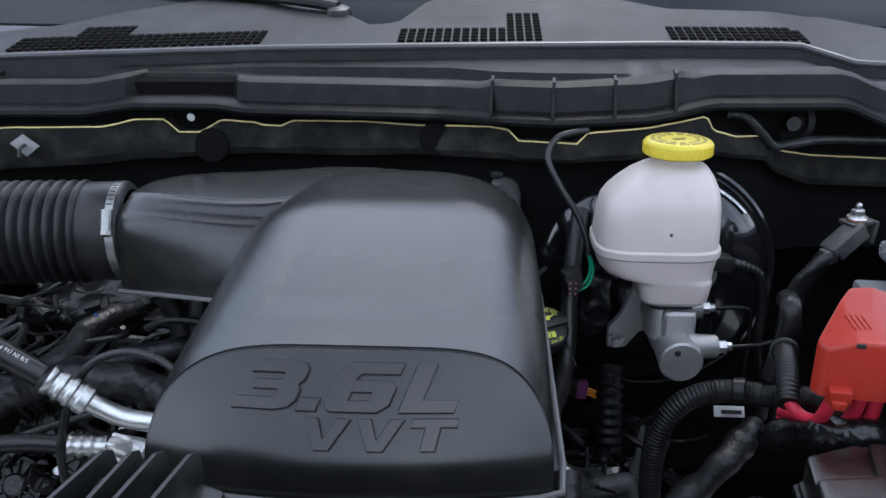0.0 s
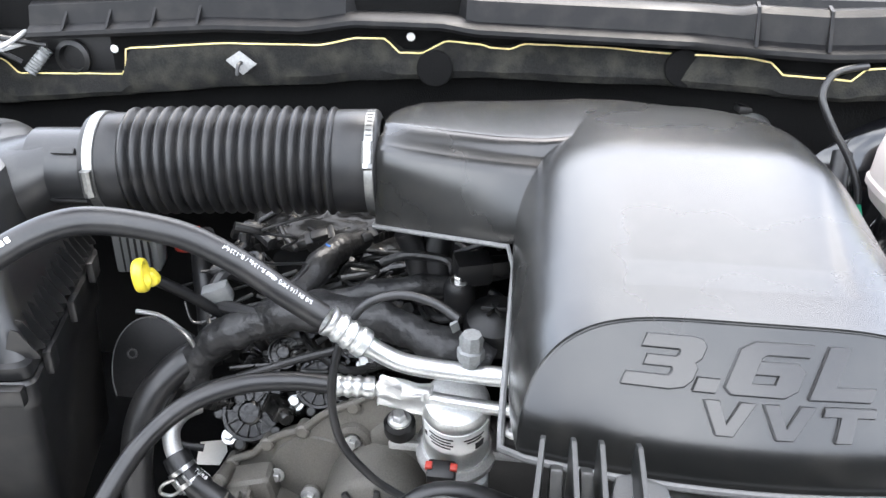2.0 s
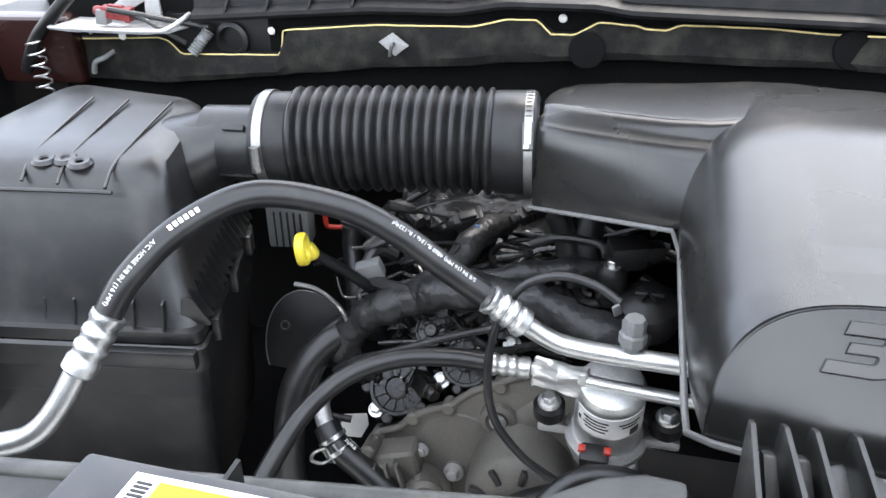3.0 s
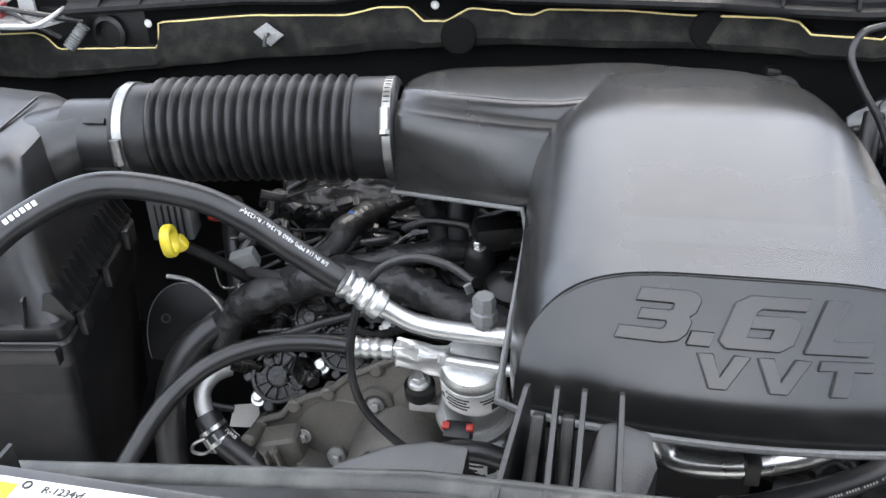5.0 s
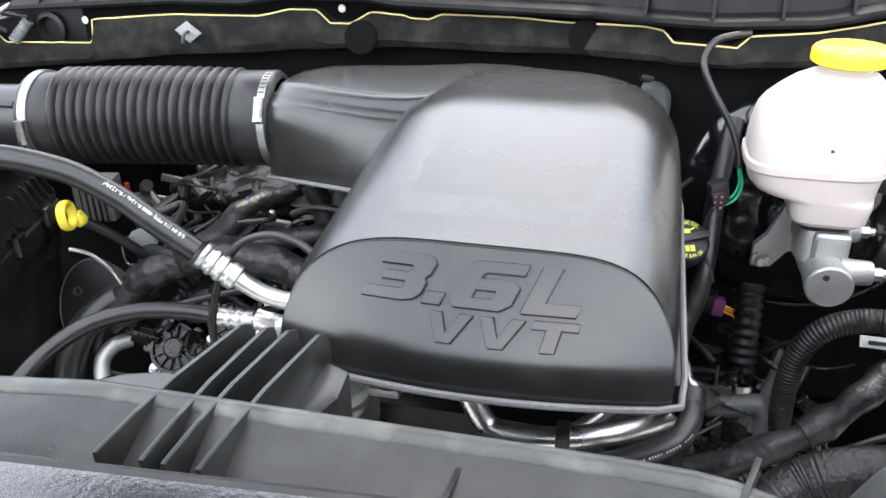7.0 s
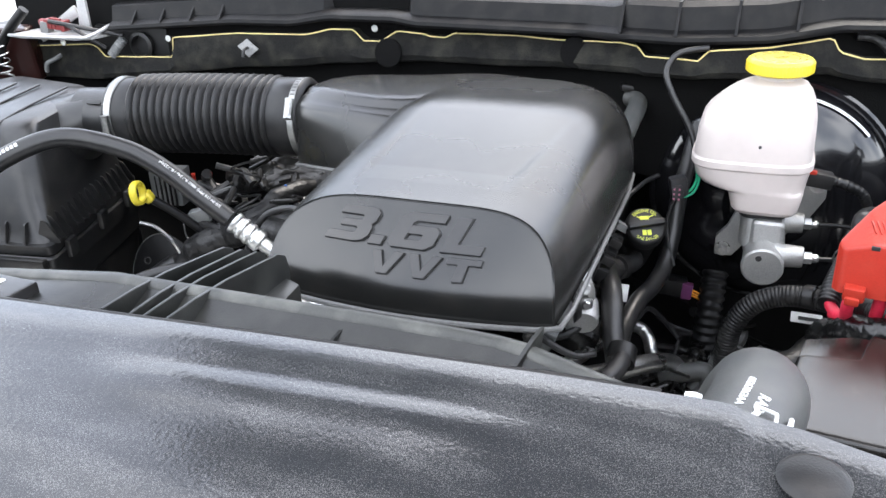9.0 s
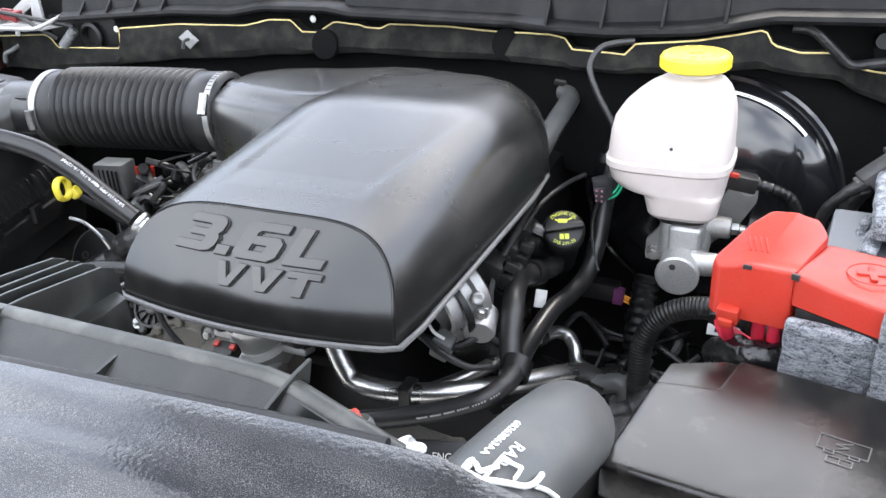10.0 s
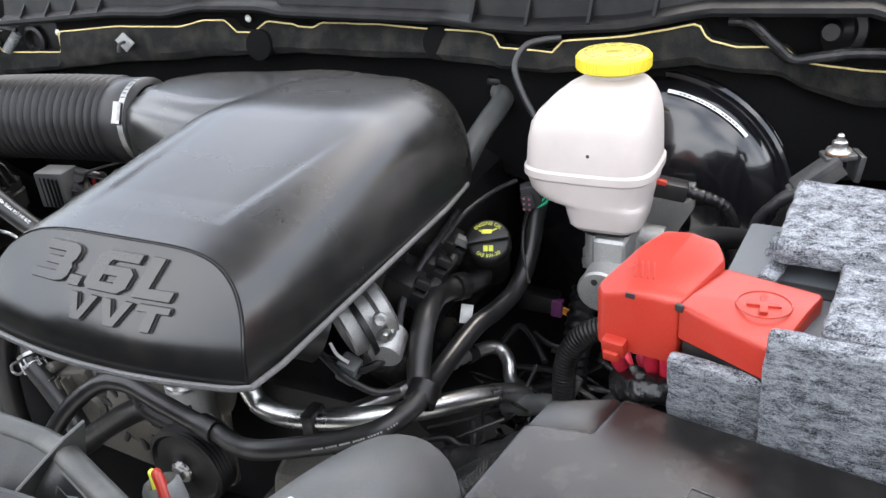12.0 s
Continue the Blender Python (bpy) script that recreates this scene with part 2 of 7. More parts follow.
def part(name, bm, material, parent=None, label="", sharp=0.62):
    """Links a bmesh, given in world metres, as one mesh object under a thing or a part."""
    bmesh.ops.remove_doubles(bm, verts=bm.verts, dist=1e-6)
    bmesh.ops.recalc_face_normals(bm, faces=bm.faces)
    for f in bm.faces:
        f.smooth = True
    for e in bm.edges:
        if len(e.link_faces) == 2 and e.calc_face_angle(0) > sharp:
            e.smooth = False
    me = bpy.data.meshes.new(name)
    o = Vector((0, 0, 0))
    if bm.verts:
        lo = Vector([min(v.co[i] for v in bm.verts) for i in range(3)])
        hi = Vector([max(v.co[i] for v in bm.verts) for i in range(3)])
        o = (lo + hi) / 2
    bmesh.ops.translate(bm, verts=bm.verts, vec=-o)
    bm.to_mesh(me)
    bm.free()
    me.materials.append(material)
    ob = new(name, me)
    if parent:
        ob.parent = parent
        base = parent.location.copy()
        up = parent.parent
        while up:
            base += up.location
            up = up.parent
        ob.location = o - base
    else:
        ob.location = o
    if label:
        ob["label"] = label
    return ob


def join(*bms):
    out = bmesh.new()
    for b in bms:
        me = bpy.data.meshes.new("tmp")
        b.to_mesh(me)
        b.free()
        out.from_mesh(me)
        bpy.data.meshes.remove(me)
    return out


def glide(points, res=8):
    """A smooth line through the points."""
    p = [Vector(q) for q in points]
    if len(p) == 2:
        return [p[0].lerp(p[1], i / res) for i in range(res + 1)]
    out = []
    for i in range(len(p) - 1):
        a, b, c, d = p[max(i - 1, 0)], p[i], p[i + 1], p[min(i + 2, len(p) - 1)]
        for k in range(res):
            t = k / res
            out.append(0.5 * ((2 * b) + (c - a) * t + (2 * a - 5 * b + 4 * c - d) * t * t + (3 * b - a - 3 * c + d) * t ** 3))
    out.append(p[-1])
    return out


def frames_along(line):
    """Points with two cross directions that do not twist."""
    out = []
    n = None
    for i, q in enumerate(line):
        d = (line[min(i + 1, len(line) - 1)] - line[max(i - 1, 0)]).normalized()
        if n is None:
            n = d.orthogonal().normalized() if abs(d.z) > 0.95 else (V(0, 0, 1) - d * d.z).normalized()
        n = (n - d * n.dot(d)).normalized()
        out.append((q, n, d.cross(n)))
    return out


def loft(rings, caps=True, closed=True):
    bm = bmesh.new()
    vs = [[bm.verts.new(p) for p in r] for r in rings]
    k = len(vs[0])
    for a, b in zip(vs, vs[1:]):
        for i in range(k if closed else k - 1):
            j = (i + 1) % k
            bm.faces.new((a[i], a[j], b[j], b[i]))
    if caps:
        bm.faces.new(vs[0][::-1])
        bm.faces.new(vs[-1])
    return bm


def tube(points, r, seg=14, res=8, shape=None, wall=0.0, smooth=True):
    """A round pipe; shape(s) scales the radius along its length (s from 0 to 1)."""
    line = glide(points, res) if smooth else [Vector(p) for p in points]
    total = sum((b - a).length for a, b in zip(line, line[1:]))
    rings, s = [], 0.0
    fr = frames_along(line)
    for i, (q, n, b) in enumerate(fr):
        if i:
            s += (line[i] - line[i - 1]).length
        rad = r * (shape(s / total) if shape else 1)
        rings.append([q + rad * (math.cos(a) * n + math.sin(a) * b) for a in (2 * math.pi * k / seg for k in range(seg))])
    return loft(rings)


def revolve(profile, at, axis=(0, 0, 1), seg=32):
    """Turns (radius, height) pairs about an axis through at."""
    d = Vector(axis).normalized()
    n = d.orthogonal().normalized()
    b = d.cross(n)
    at = Vector(at)
    hollow = profile[0][0] > 1e-4 and profile[-1][0] > 1e-4
    if hollow:
        profile = list(profile) + [profile[0]]
    return loft([[at + d * h + max(r, 1e-5) * (math.cos(a) * n + math.sin(a) * b) for a in (2 * math.pi * k / seg for k in range(seg))] for r, h in profile], caps=not hollow)


def rbox(at, size, bevel=0.003, turn=(0, 0, 0), segs=2, taper=1.0):
    """A box with rounded edges, its top scaled by taper."""
    bm = bmesh.new()
    bmesh.ops.create_cube(bm, size=1)
    for v in bm.verts:
        k = taper if v.co.z > 0 else 1
        v.co = V(v.co.x * size[0] * k, v.co.y * size[1] * k, v.co.z * size[2])
    if bevel:
        bmesh.ops.bevel(bm, geom=bm.edges[:], offset=bevel, segments=segs, profile=0.6, affect="EDGES")
    bmesh.ops.transform(bm, matrix=pose(*at, *turn), verts=bm.verts)
    return bm


def slab(outline, z0, z1, bevel=0.002, m=None):
    """A plate with the given plan outline."""
    bm = bmesh.new()
    lo = [bm.verts.new((x, y, z0)) for x, y in outline]
    f = bm.faces.new(lo)
    g = bmesh.ops.extrude_face_region(bm, geom=[f])
    top = [e for e in g["geom"] if isinstance(e, bmesh.types.BMVert)]
    bmesh.ops.translate(bm, verts=top, vec=(0, 0, z1 - z0))
    bmesh.ops.recalc_face_normals(bm, faces=bm.faces)
    if bevel:
        bmesh.ops.bevel(bm, geom=bm.edges[:], offset=bevel, segments=2, profile=0.6, affect="EDGES")
    if m is not None:
        bmesh.ops.transform(bm, matrix=m, verts=bm.verts)
    return bm


def words(body, size, place, extrude=0.0003, shear=0.0, stretch=1.0, align="CENTER"):
    """Built-in lettering as a mesh; place maps its flat (x, y, z) to the world."""
    cu = bpy.data.curves.new("words", "FONT")
    cu.body, cu.size, cu.extrude, cu.shear, cu.align_x, cu.align_y = body, size, extrude, shear, align, "CENTER"
    cu.resolution_u = 3
    ob = new("words", cu)
    me = bpy.data.meshes.new_from_object(ob.evaluated_get(bpy.context.evaluated_depsgraph_get()))
    bm = bmesh.new()
    bm.from_mesh(me)
    for v in bm.verts:
        v.co = place(v.co.x * stretch, v.co.y, v.co.z)
    bpy.data.objects.remove(ob)
    bpy.data.curves.remove(cu)
    bpy.data.meshes.remove(me)
    return bm


def on_plane(m):
    return lambda x, y, z: m @ V(x, y, z)


def bars(rows, place, thick=0.0004):
    """Plain bars (x, y, width, height) laid on a surface, for writing too small to read."""
    bms = []
    for x, y, w, h in rows:
        bm = bmesh.new()
        n = max(2, int(w / 0.004))
        top = [[bm.verts.new(place(x - w / 2 + w * i / n, y + s * h / 2, thick)) for i in range(n + 1)] for s in (-1, 1)]
        bot = [[bm.verts.new(place(x - w / 2 + w * i / n, y + s * h / 2, -0.0005)) for i in range(n + 1)] for s in (-1, 1)]
        for i in range(n):
            bm.faces.new((top[0][i], top[0][i + 1], top[1][i + 1], top[1][i]))
            bm.faces.new((bot[0][i], top[0][i], top[1][i], bot[1][i])) if i == 0 else None
            bm.faces.new((bot[0][i], bot[0][i + 1], top[0][i + 1], top[0][i]))
            bm.faces.new((bot[1][i + 1], bot[1][i], top[1][i], top[1][i + 1]))
        bms.append(bm)
    return join(*bms)


def along_hose(line, r, start, angle, back=False):
    """Maps flat lettering onto a hose: x runs along it from start metres, y round it from the angle."""
    fr = frames_along(line)
    run = [0.0]
    for a, b in zip(line, line[1:]):
        run.append(run[-1] + (b - a).length)

    def place(x, y, z):
        s = min(max(start + (-x if back else x), 0), run[-1] - 1e-6)
        i = max(k for k in range(len(run) - 1) if run[k] <= s)
        t = (s - run[i]) / max(run[i + 1] - run[i], 1e-9)
        q, n, b = (u.lerp(w, t) for u, w in zip(fr[i], fr[i + 1]))
        a = angle + (y if back else -y) / r
        return q + (r + z + 0.0003) * (math.cos(a) * n + math.sin(a) * b)
    return place


def bolt(at, axis=(0, 0, 1), r=0.006, name="bolt", parent=None, material=None, label=""):
    d = Vector(axis).normalized()
    head = revolve([(0, 0), (r * 1.45, 0), (r * 1.45, r * 0.3), (r * 1.0, r * 0.4), (r * 0.98, r * 1.25), (r * 0.8, r * 1.4), (0, r * 1.4)], at, d, 6)
    flange = revolve([(0, 0), (r * 1.6, 0), (r * 1.5, r * 0.3), (0, r * 0.35)], at, d, 18)
    return part(name, join(head, flange), material or STEEL, parent, label)


def taped(points, r, seed=0, seg=24, res=16, lump=0.10, lap=0.028):
    """A bundle wound in cloth tape: lumpy, creased, with slanting laps."""
    line = glide(points, res)
    rings, run = [], 0.0
    for i, (q, n, b) in enumerate(frames_along(line)):
        if i:
            run += (line[i] - line[i - 1]).length
        ring = []
        for k in range(seg):
            a = 2 * math.pi * k / seg
            d = math.cos(a) * n + math.sin(a) * b
            p = q + r * d
            ph = (run / lap + a / (2 * math.pi)) % 1.0
            h = 1 + 1.6 * lump * noise.noise(p * 30 + V(seed, 0, 0)) + 0.16 * abs(noise.noise(p * 85 + V(0, seed, 0))) + 0.06 * (ph if ph < 0.9 else (1 - ph) * 9)
            ring.append(q + r * h * d)
        rings.append(ring)
    return loft(rings)


def plug_body(at, size, turn, seed=0):
    """A moulded connector: body, collar, latch, strain relief and a few ribs."""
    sx, sy, sz = size
    bits = [rbox((0, 0, 0), size, min(size) * 0.14), rbox((sx * 0.42, 0, 0), (sx * 0.16, sy * 1.16, sz * 1.16), min(size) * 0.08), rbox((-sx * 0.05, 0, sz * 0.55), (sx * 0.5, sy * 0.42, sz * 0.2), min(size) * 0.06), revolve([(sy * 0.36, 0), (sy * 0.36, sx * 0.2), (sy * 0.28, sx * 0.3), (0, sx * 0.3)], (-sx * 0.48, 0, 0), (-1, 0, 0), 12)]
    for k in range(3):
        bits.append(rbox((-sx * 0.28 + sx * 0.16 * k, -sy * 0.52, 0), (sx * 0.05, sy * 0.10, sz * 0.8), 0))
    bm = join(*bits)
    bmesh.ops.transform(bm, matrix=pose(*at, *turn), verts=bm.verts)
    return bm

# ---- the setting: ground, firewall, fenders, hood, windshield ----
def mix_at(table, x):
    """Straight interpolation in rows of (x, values...)."""
    if x <= table[0][0]:
        return table[0][1:]
    for a, b in zip(table, table[1:]):
        if x <= b[0]:
            t = (x - a[0]) / (b[0] - a[0])
            return tuple(p + (q - p) * t for p, q in zip(a[1:], b[1:]))
    return table[-1][1:]


def steps(a, b, n):
    return [a + (b - a) * i / n for i in range(n + 1)]


ground_bm = bmesh.new()
bmesh.ops.create_grid(ground_bm, x_segments=8, y_segments=8, size=400)
tagged(part("ground", ground_bm, CONCRETE), "pale sunlit concrete ground under the truck", "ground", kind="structure")

tagged(part("wall_firewall", rbox((-0.15, 1.29, 0.86), (2.3, 0.03, 0.86), 0.004), SOOT), "black steel firewall behind the engine", "firewall", kind="structure")
for sx, side in ((-1, "left"), (1, "right")):
    x = -1.22 if sx < 0 else 0.82
    inner = rbox((x, 0.62, 1.0), (0.02, 1.4, 0.42), 0.004)
    flange = rbox((x + sx * 0.06, 0.62, 1.225), (0.14, 1.4, 0.02), 0.006)
    arch = tube([(x, 0.1, 0.72), (x - sx * 0.1, 0.35, 0.95), (x - sx * 0.13, 0.62, 1.0), (x - sx * 0.1, 0.9, 0.95), (x, 1.15, 0.72)], 0.16, 16, 6)
    tagged(part("wall_fender_" + side, join(inner, flange, arch), DARK), "black painted inner fender of the engine bay", "fender", kind="structure")

tagged(part("floor_splash_shield", join(rbox((-0.45, 0.78, 0.60), (1.5, 1.05, 0.02), 0.004), rbox((0.55, 0.78, 0.60), (0.5, 1.05, 0.02), 0.004)), DARK), "black splash shield under the engine", "splash shield", kind="structure")

HOOD_A, HOOD_B = V(0, 1.315, 2.135), V(0, 0.76, 2.96)
hood_bm = bmesh.new()
hv = [[hood_bm.verts.new((x, HOOD_A.y + (HOOD_B.y - HOOD_A.y) * t, HOOD_A.z + (HOOD_B.z - HOOD_A.z) * t + 0.05 * math.sin(math.pi * t))) for x in steps(-1.12, 0.82, 8)] for t in steps(0, 1, 8)]
for a, b in zip(hv, hv[1:]):
    for i in range(8):
        hood_bm.faces.new((a[i], a[i + 1], b[i + 1], b[i]))
hood_ob = part("hood", hood_bm, surface("hood_insulation", (0.05, 0.05, 0.05), 0.9, grain=200, bump=0.4, vary=0.2))
so = hood_ob.modifiers.new("thick", "SOLIDIFY")
so.thickness = 0.03
tagged(hood_ob, "raised black hood propped open over the engine bay", "hood", kind="structure")

shield_bm = loft([[V(x, 1.34 + 0.10 * ((x + 0.15) / 0.95) ** 2 + d, 1.37 + 0.60 * d) for x in steps(-1.1, 0.8, 16)] for d in (0.0, 0.3, 0.6, 0.90)], caps=False, closed=False)
shield = part("window_windshield", shield_bm, GLASS)
so = shield.modifiers.new("thick", "SOLIDIFY")
so.thickness = 0.006
tagged(shield, "sloping windshield glass above the cowl", "windshield", kind="structure")

body_rings = []
for y, half, top, low in ((2.22, 0.80, 1.88, 1.42), (2.25, 0.84, 1.925, 1.30), (2.34, 0.88, 1.945, 0.62), (2.70, 0.90, 1.955, 0.60), (3.30, 0.90, 1.94, 0.60), (3.40, 0.88, 1.90, 0.62)):
    ring = []
    for k in range(40):
        a = 2 * math.pi * k / 40
        c, s = math.cos(a), math.sin(a)
        ring.append(V(-0.15 + half * math.copysign(abs(c) ** 0.45, c), y, (top + low) / 2 + (top - low) / 2 * math.copysign(abs(s) ** 0.4, s)))
    body_rings.append(ring)
cab = join(rbox((-0.15, 1.80, 1.17), (1.86, 0.74, 0.36), 0.05, (6, 0, 0), 3), loft(body_rings), *[tube([(x, 1.40, 1.36), (x * 0.97 - 0.004, 1.85, 1.64), (x * 0.94 - 0.008, 2.30, 1.91)], 0.035, 10) for x in (-1.05, 0.77)])
tagged(part("wall_cab", cab, DARK), "dark cab with dashboard and roof behind the windshield", "cab", kind="structure")

# ---- cowl panel: (x, y, z) of its front lip, and how far back its rear edge lies ----
LIP = [(-1.10, 1.045, 1.250), (-0.95, 1.035, 1.263), (-0.63, 1.035, 1.2875), (-0.52, 1.037, 1.288), (-0.46, 1.040, 1.298), (-0.345, 1.040, 1.298), (-0.31, 1.036, 1.293), (-0.05, 1.015, 1.293), (0.01, 0.978, 1.296), (0.085, 0.966, 1.296), (0.19, 0.966, 1.302), (0.222, 0.968, 1.308), (0.27, 0.990, 1.314), (0.43, 1.000, 1.314), (0.465, 0.985, 1.298), (0.75, 1.02, 1.29)]
REAR = [(-1.10, 1.20), (-0.75, 1.20), (-0.63, 1.24), (-0.55, 1.31), (-0.45, 1.37), (-0.33, 1.375), (-0.25, 1.33), (-0.17, 1.225), (-0.13, 1.235), (-0.09, 1.36), (0.20, 1.37), (0.27, 1.32), (0.50, 1.31), (0.60, 1.24), (0.75, 1.2)]
SEAL = [(-1.10, 1.02 + 0.08, 1.33), (-0.61, 1.115, 1.349), (-0.30, 1.135, 1.358), (0.0, 1.145, 1.362), (0.25, 1.165, 1.363), (0.42, 1.170, 1.362), (0.48, 1.12, 1.345), (0.75, 1.11, 1.34)]


def cowl_top(x, y):
    sy, sz = mix_at(SEAL, x)
    return sz + 0.008 + (y - sy) * 0.2


cowl = thing("cowl_panel", "weathered black plastic cowl panel below the windshield", "cowl panel", (0, 1.1, 1.3))
rings = []
for x in steps(-0.885, 0.75, 110):
    y, z = mix_at(LIP, x)
    sy, sz = mix_at(SEAL, x)
    (ry,) = mix_at(REAR, x)
    pocket = 1.0 if -0.46 < x < -0.33 else 0.0
    hump = 1.0 if 0.0 < x < 0.235 else 0.55
    prof = [(y, z), (y + 0.001, z + 0.005), (y + 0.006, z + 0.008),
            (y + 0.014 + 0.03 * pocket, z + 0.012), (y + 0.020 + 0.034 * pocket, z + 0.03 + 0.01 * hump),
            (y + 0.030 + 0.03 * pocket, z + 0.034 + 0.012 * hump * (1 - pocket * 0.6)), (y + 0.062, z + 0.036 + 0.006 * hump),
            (y + 0.066, sz - 0.016), (sy - 0.012, sz - 0.012), (sy - 0.008, sz - 0.002)]
    top = [(sy, sz + 0.007), (sy + (ry - sy) * 0.5, cowl_top(x, sy + (ry - sy) * 0.5)), (ry, cowl_top(x, ry))]
    line = prof + top
    rings.append([V(x, p, q) for p, q in line] + [V(x, p + 0.002, q - 0.004) for p, q in reversed(line)])
part("panel", loft(rings), COWL, cowl)
seal_line = [V(x, mix_at(SEAL, x)[0] - 0.004, mix_at(SEAL, x)[1] + 0.004) for x in steps(-0.885, 0.75, 60)]
part("seal", tube(seal_line, 0.0048, 8, smooth=False), surface("worn_seal_rubber", (0.05, 0.05, 0.052), 0.35, grain=500, bump=0.05), cowl, "worn rubber hood seal with a pale edge")
for x in (0.005, 0.078, 0.150, 0.220):
    y, z = mix_at(LIP, x)
    rib = slab([(0.000, 0.007), (0.022, 0.046), (0.040, 0.049), (0.040, 0.030), (0.018, 0.008)], -0.0018, 0.0018, 0, pose(x, y, z, 90, 0, 86))
    part("rib", rib, COWL, cowl)
for x in (-0.835, -0.775, -0.715, -0.655):
    y, z = mix_at(LIP, x)
    rib = slab([(0.001, 0.007), (0.034, 0.046), (0.060, 0.050), (0.060, 0.026), (0.018, 0.008)], -0.0018, 0.0018, 0, pose(x, y, z, 90, 0, 84))
    part("rib", rib, COWL, cowl)


# solid near-black block that paints the shade inside one open slot
SLOT = bpy.data.meshes.new("air_slot_shade")
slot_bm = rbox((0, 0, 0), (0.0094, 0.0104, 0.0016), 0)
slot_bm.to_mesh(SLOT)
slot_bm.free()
SLOT.materials.append(surface("slot_shade", (0.003, 0.003, 0.003), 0.9, bump=0.0, spec=0.05))


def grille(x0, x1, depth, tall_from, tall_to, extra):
    """Rows of near-black blocks painting the shade in the cowl's small square air slots, with a taller stepped block.
    """
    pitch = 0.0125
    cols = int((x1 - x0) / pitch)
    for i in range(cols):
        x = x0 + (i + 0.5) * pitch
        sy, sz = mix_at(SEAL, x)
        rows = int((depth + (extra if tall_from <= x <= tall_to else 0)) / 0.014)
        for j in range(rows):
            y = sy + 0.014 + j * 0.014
            slot = new("air_slot_shade", SLOT)
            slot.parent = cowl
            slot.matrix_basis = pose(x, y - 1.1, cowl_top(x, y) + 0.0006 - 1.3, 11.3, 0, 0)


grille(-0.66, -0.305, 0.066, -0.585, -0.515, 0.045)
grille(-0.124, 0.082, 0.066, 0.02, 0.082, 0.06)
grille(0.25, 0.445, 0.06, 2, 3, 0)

hinge = thing("fender_panel", "dark maroon painted fender end beside the cowl", "fender", (-1.10, 1.03, 1.2))
part("panel", rbox((-1.145, 1.05, 1.215), (0.13, 0.03, 0.10), 0.008, (8, 0, 6), 3), surface("dark_maroon_paint", (0.020, 0.006, 0.005), 0.3, coat=0.3), hinge)
part("arm", tube([(-1.15, 1.02, 1.19), (-1.12, 1.015, 1.235), (-1.08, 1.01, 1.27), (-1.05, 1.02, 1.30)], 0.009, 12), DARK, hinge)
part("spring", tube([(-1.12 + 0.012 * math.cos(k * 0.9), 1.012 + 0.010 * math.sin(k * 0.9), 1.16 + 0.0022 * k) for k in range(36)], 0.0018, 6, 3), STEEL, hinge, "small coil spring")
wiper = thing("wiper_arm", "black wiper arm on its pivot at the cowl", "wiper", (-0.19, 1.31, 1.40))
part("pivot", revolve([(0, 0), (0.020, 0), (0.020, 0.022), (0.017, 0.030), (0.008, 0.034), (0, 0.034)], (-0.225, 1.29, 1.374), (0, -0.2, 1), 24), BLACK, wiper)
part("arm", tube([(-0.225, 1.285, 1.405), (-0.29, 1.31, 1.412), (-0.40, 1.36, 1.418), (-0.75, 1.45, 1.44)], 0.0085, 10), BLACK, wiper)

# ---- firewall mat with its pale foam edge ----
MAT = [(-1.12, 1.075, 1.222, 1.165), (-0.95, 1.055, 1.236, 1.175), (-0.93, 1.050, 1.232, 1.178), (-0.912, 1.046, 1.217, 1.182), (-0.76, 1.040, 1.224, 1.196), (-0.752, 1.036, 1.258, 1.200), (-0.63, 1.038, 1.269, 1.214), (-0.50, 1.046, 1.270, 1.222), (-0.457, 1.052, 1.279, 1.228), (-0.420, 1.055, 1.279, 1.230), (-0.403, 1.056, 1.262, 1.232), (-0.375, 1.056, 1.262, 1.233), (-0.345, 1.055, 1.279, 1.234), (-0.300, 1.053, 1.277, 1.236), (-0.29, 1.053, 1.273, 1.236), (-0.265, 1.052, 1.273, 1.236), (-0.25, 1.051, 1.280, 1.236), (-0.152, 1.045, 1.281, 1.238), (-0.086, 1.040, 1.278, 1.240), (0.0, 1.01, 1.284, 1.245), (0.028, 0.995, 1.283, 1.248), (0.040, 0.985, 1.272, 1.248), (0.108, 0.972, 1.272, 1.250), (0.120, 0.972, 1.285, 1.252), (0.190, 0.976, 1.291, 1.254), (0.235, 0.985, 1.298, 1.256), (0.262, 0.992, 1.303, 1.258), (0.272, 0.995, 1.285, 1.255), (0.30, 1.00, 1.277, 1.25), (0.345, 1.02, 1.274, 1.245), (0.365, 1.05, 1.250, 1.225), (0.42, 1.08, 1.236, 1.20), (0.75, 1.10, 1.22, 1.18)]
mat = thing("firewall_mat", "dusty black felt sound mat with yellowed foam edge", "sound mat", (-0.2, 1.05, 1.2))
rings = []
for i, x in enumerate(steps(-1.12, 0.75, 200)):
    y, zt, zb = mix_at(MAT, x)
    wob = 0.004 * noise.noise(V(x * 9, 0, 3)) + 0.002 * noise.noise(V(x * 31, 0, 8))
    zb += 0.006 * noise.noise(V(x * 6, 2, 0))
    line = [(y + 0.02, zt), (y, zt), (y - 0.004 + wob, zt - 0.35 * (zt - zb)), (y - 0.010 + wob, zt - 0.75 * (zt - zb)), (y - 0.006 + wob, zb + 0.001), (y + 0.012, zb - 0.004), (y + 0.22, zb - 0.02), (y + 0.22, zb + 0.01), (y + 0.03, zb + 0.012)]
    rings.append([V(x, p, q) for p, q in line])
part("felt", loft(rings), CLOTH, mat)
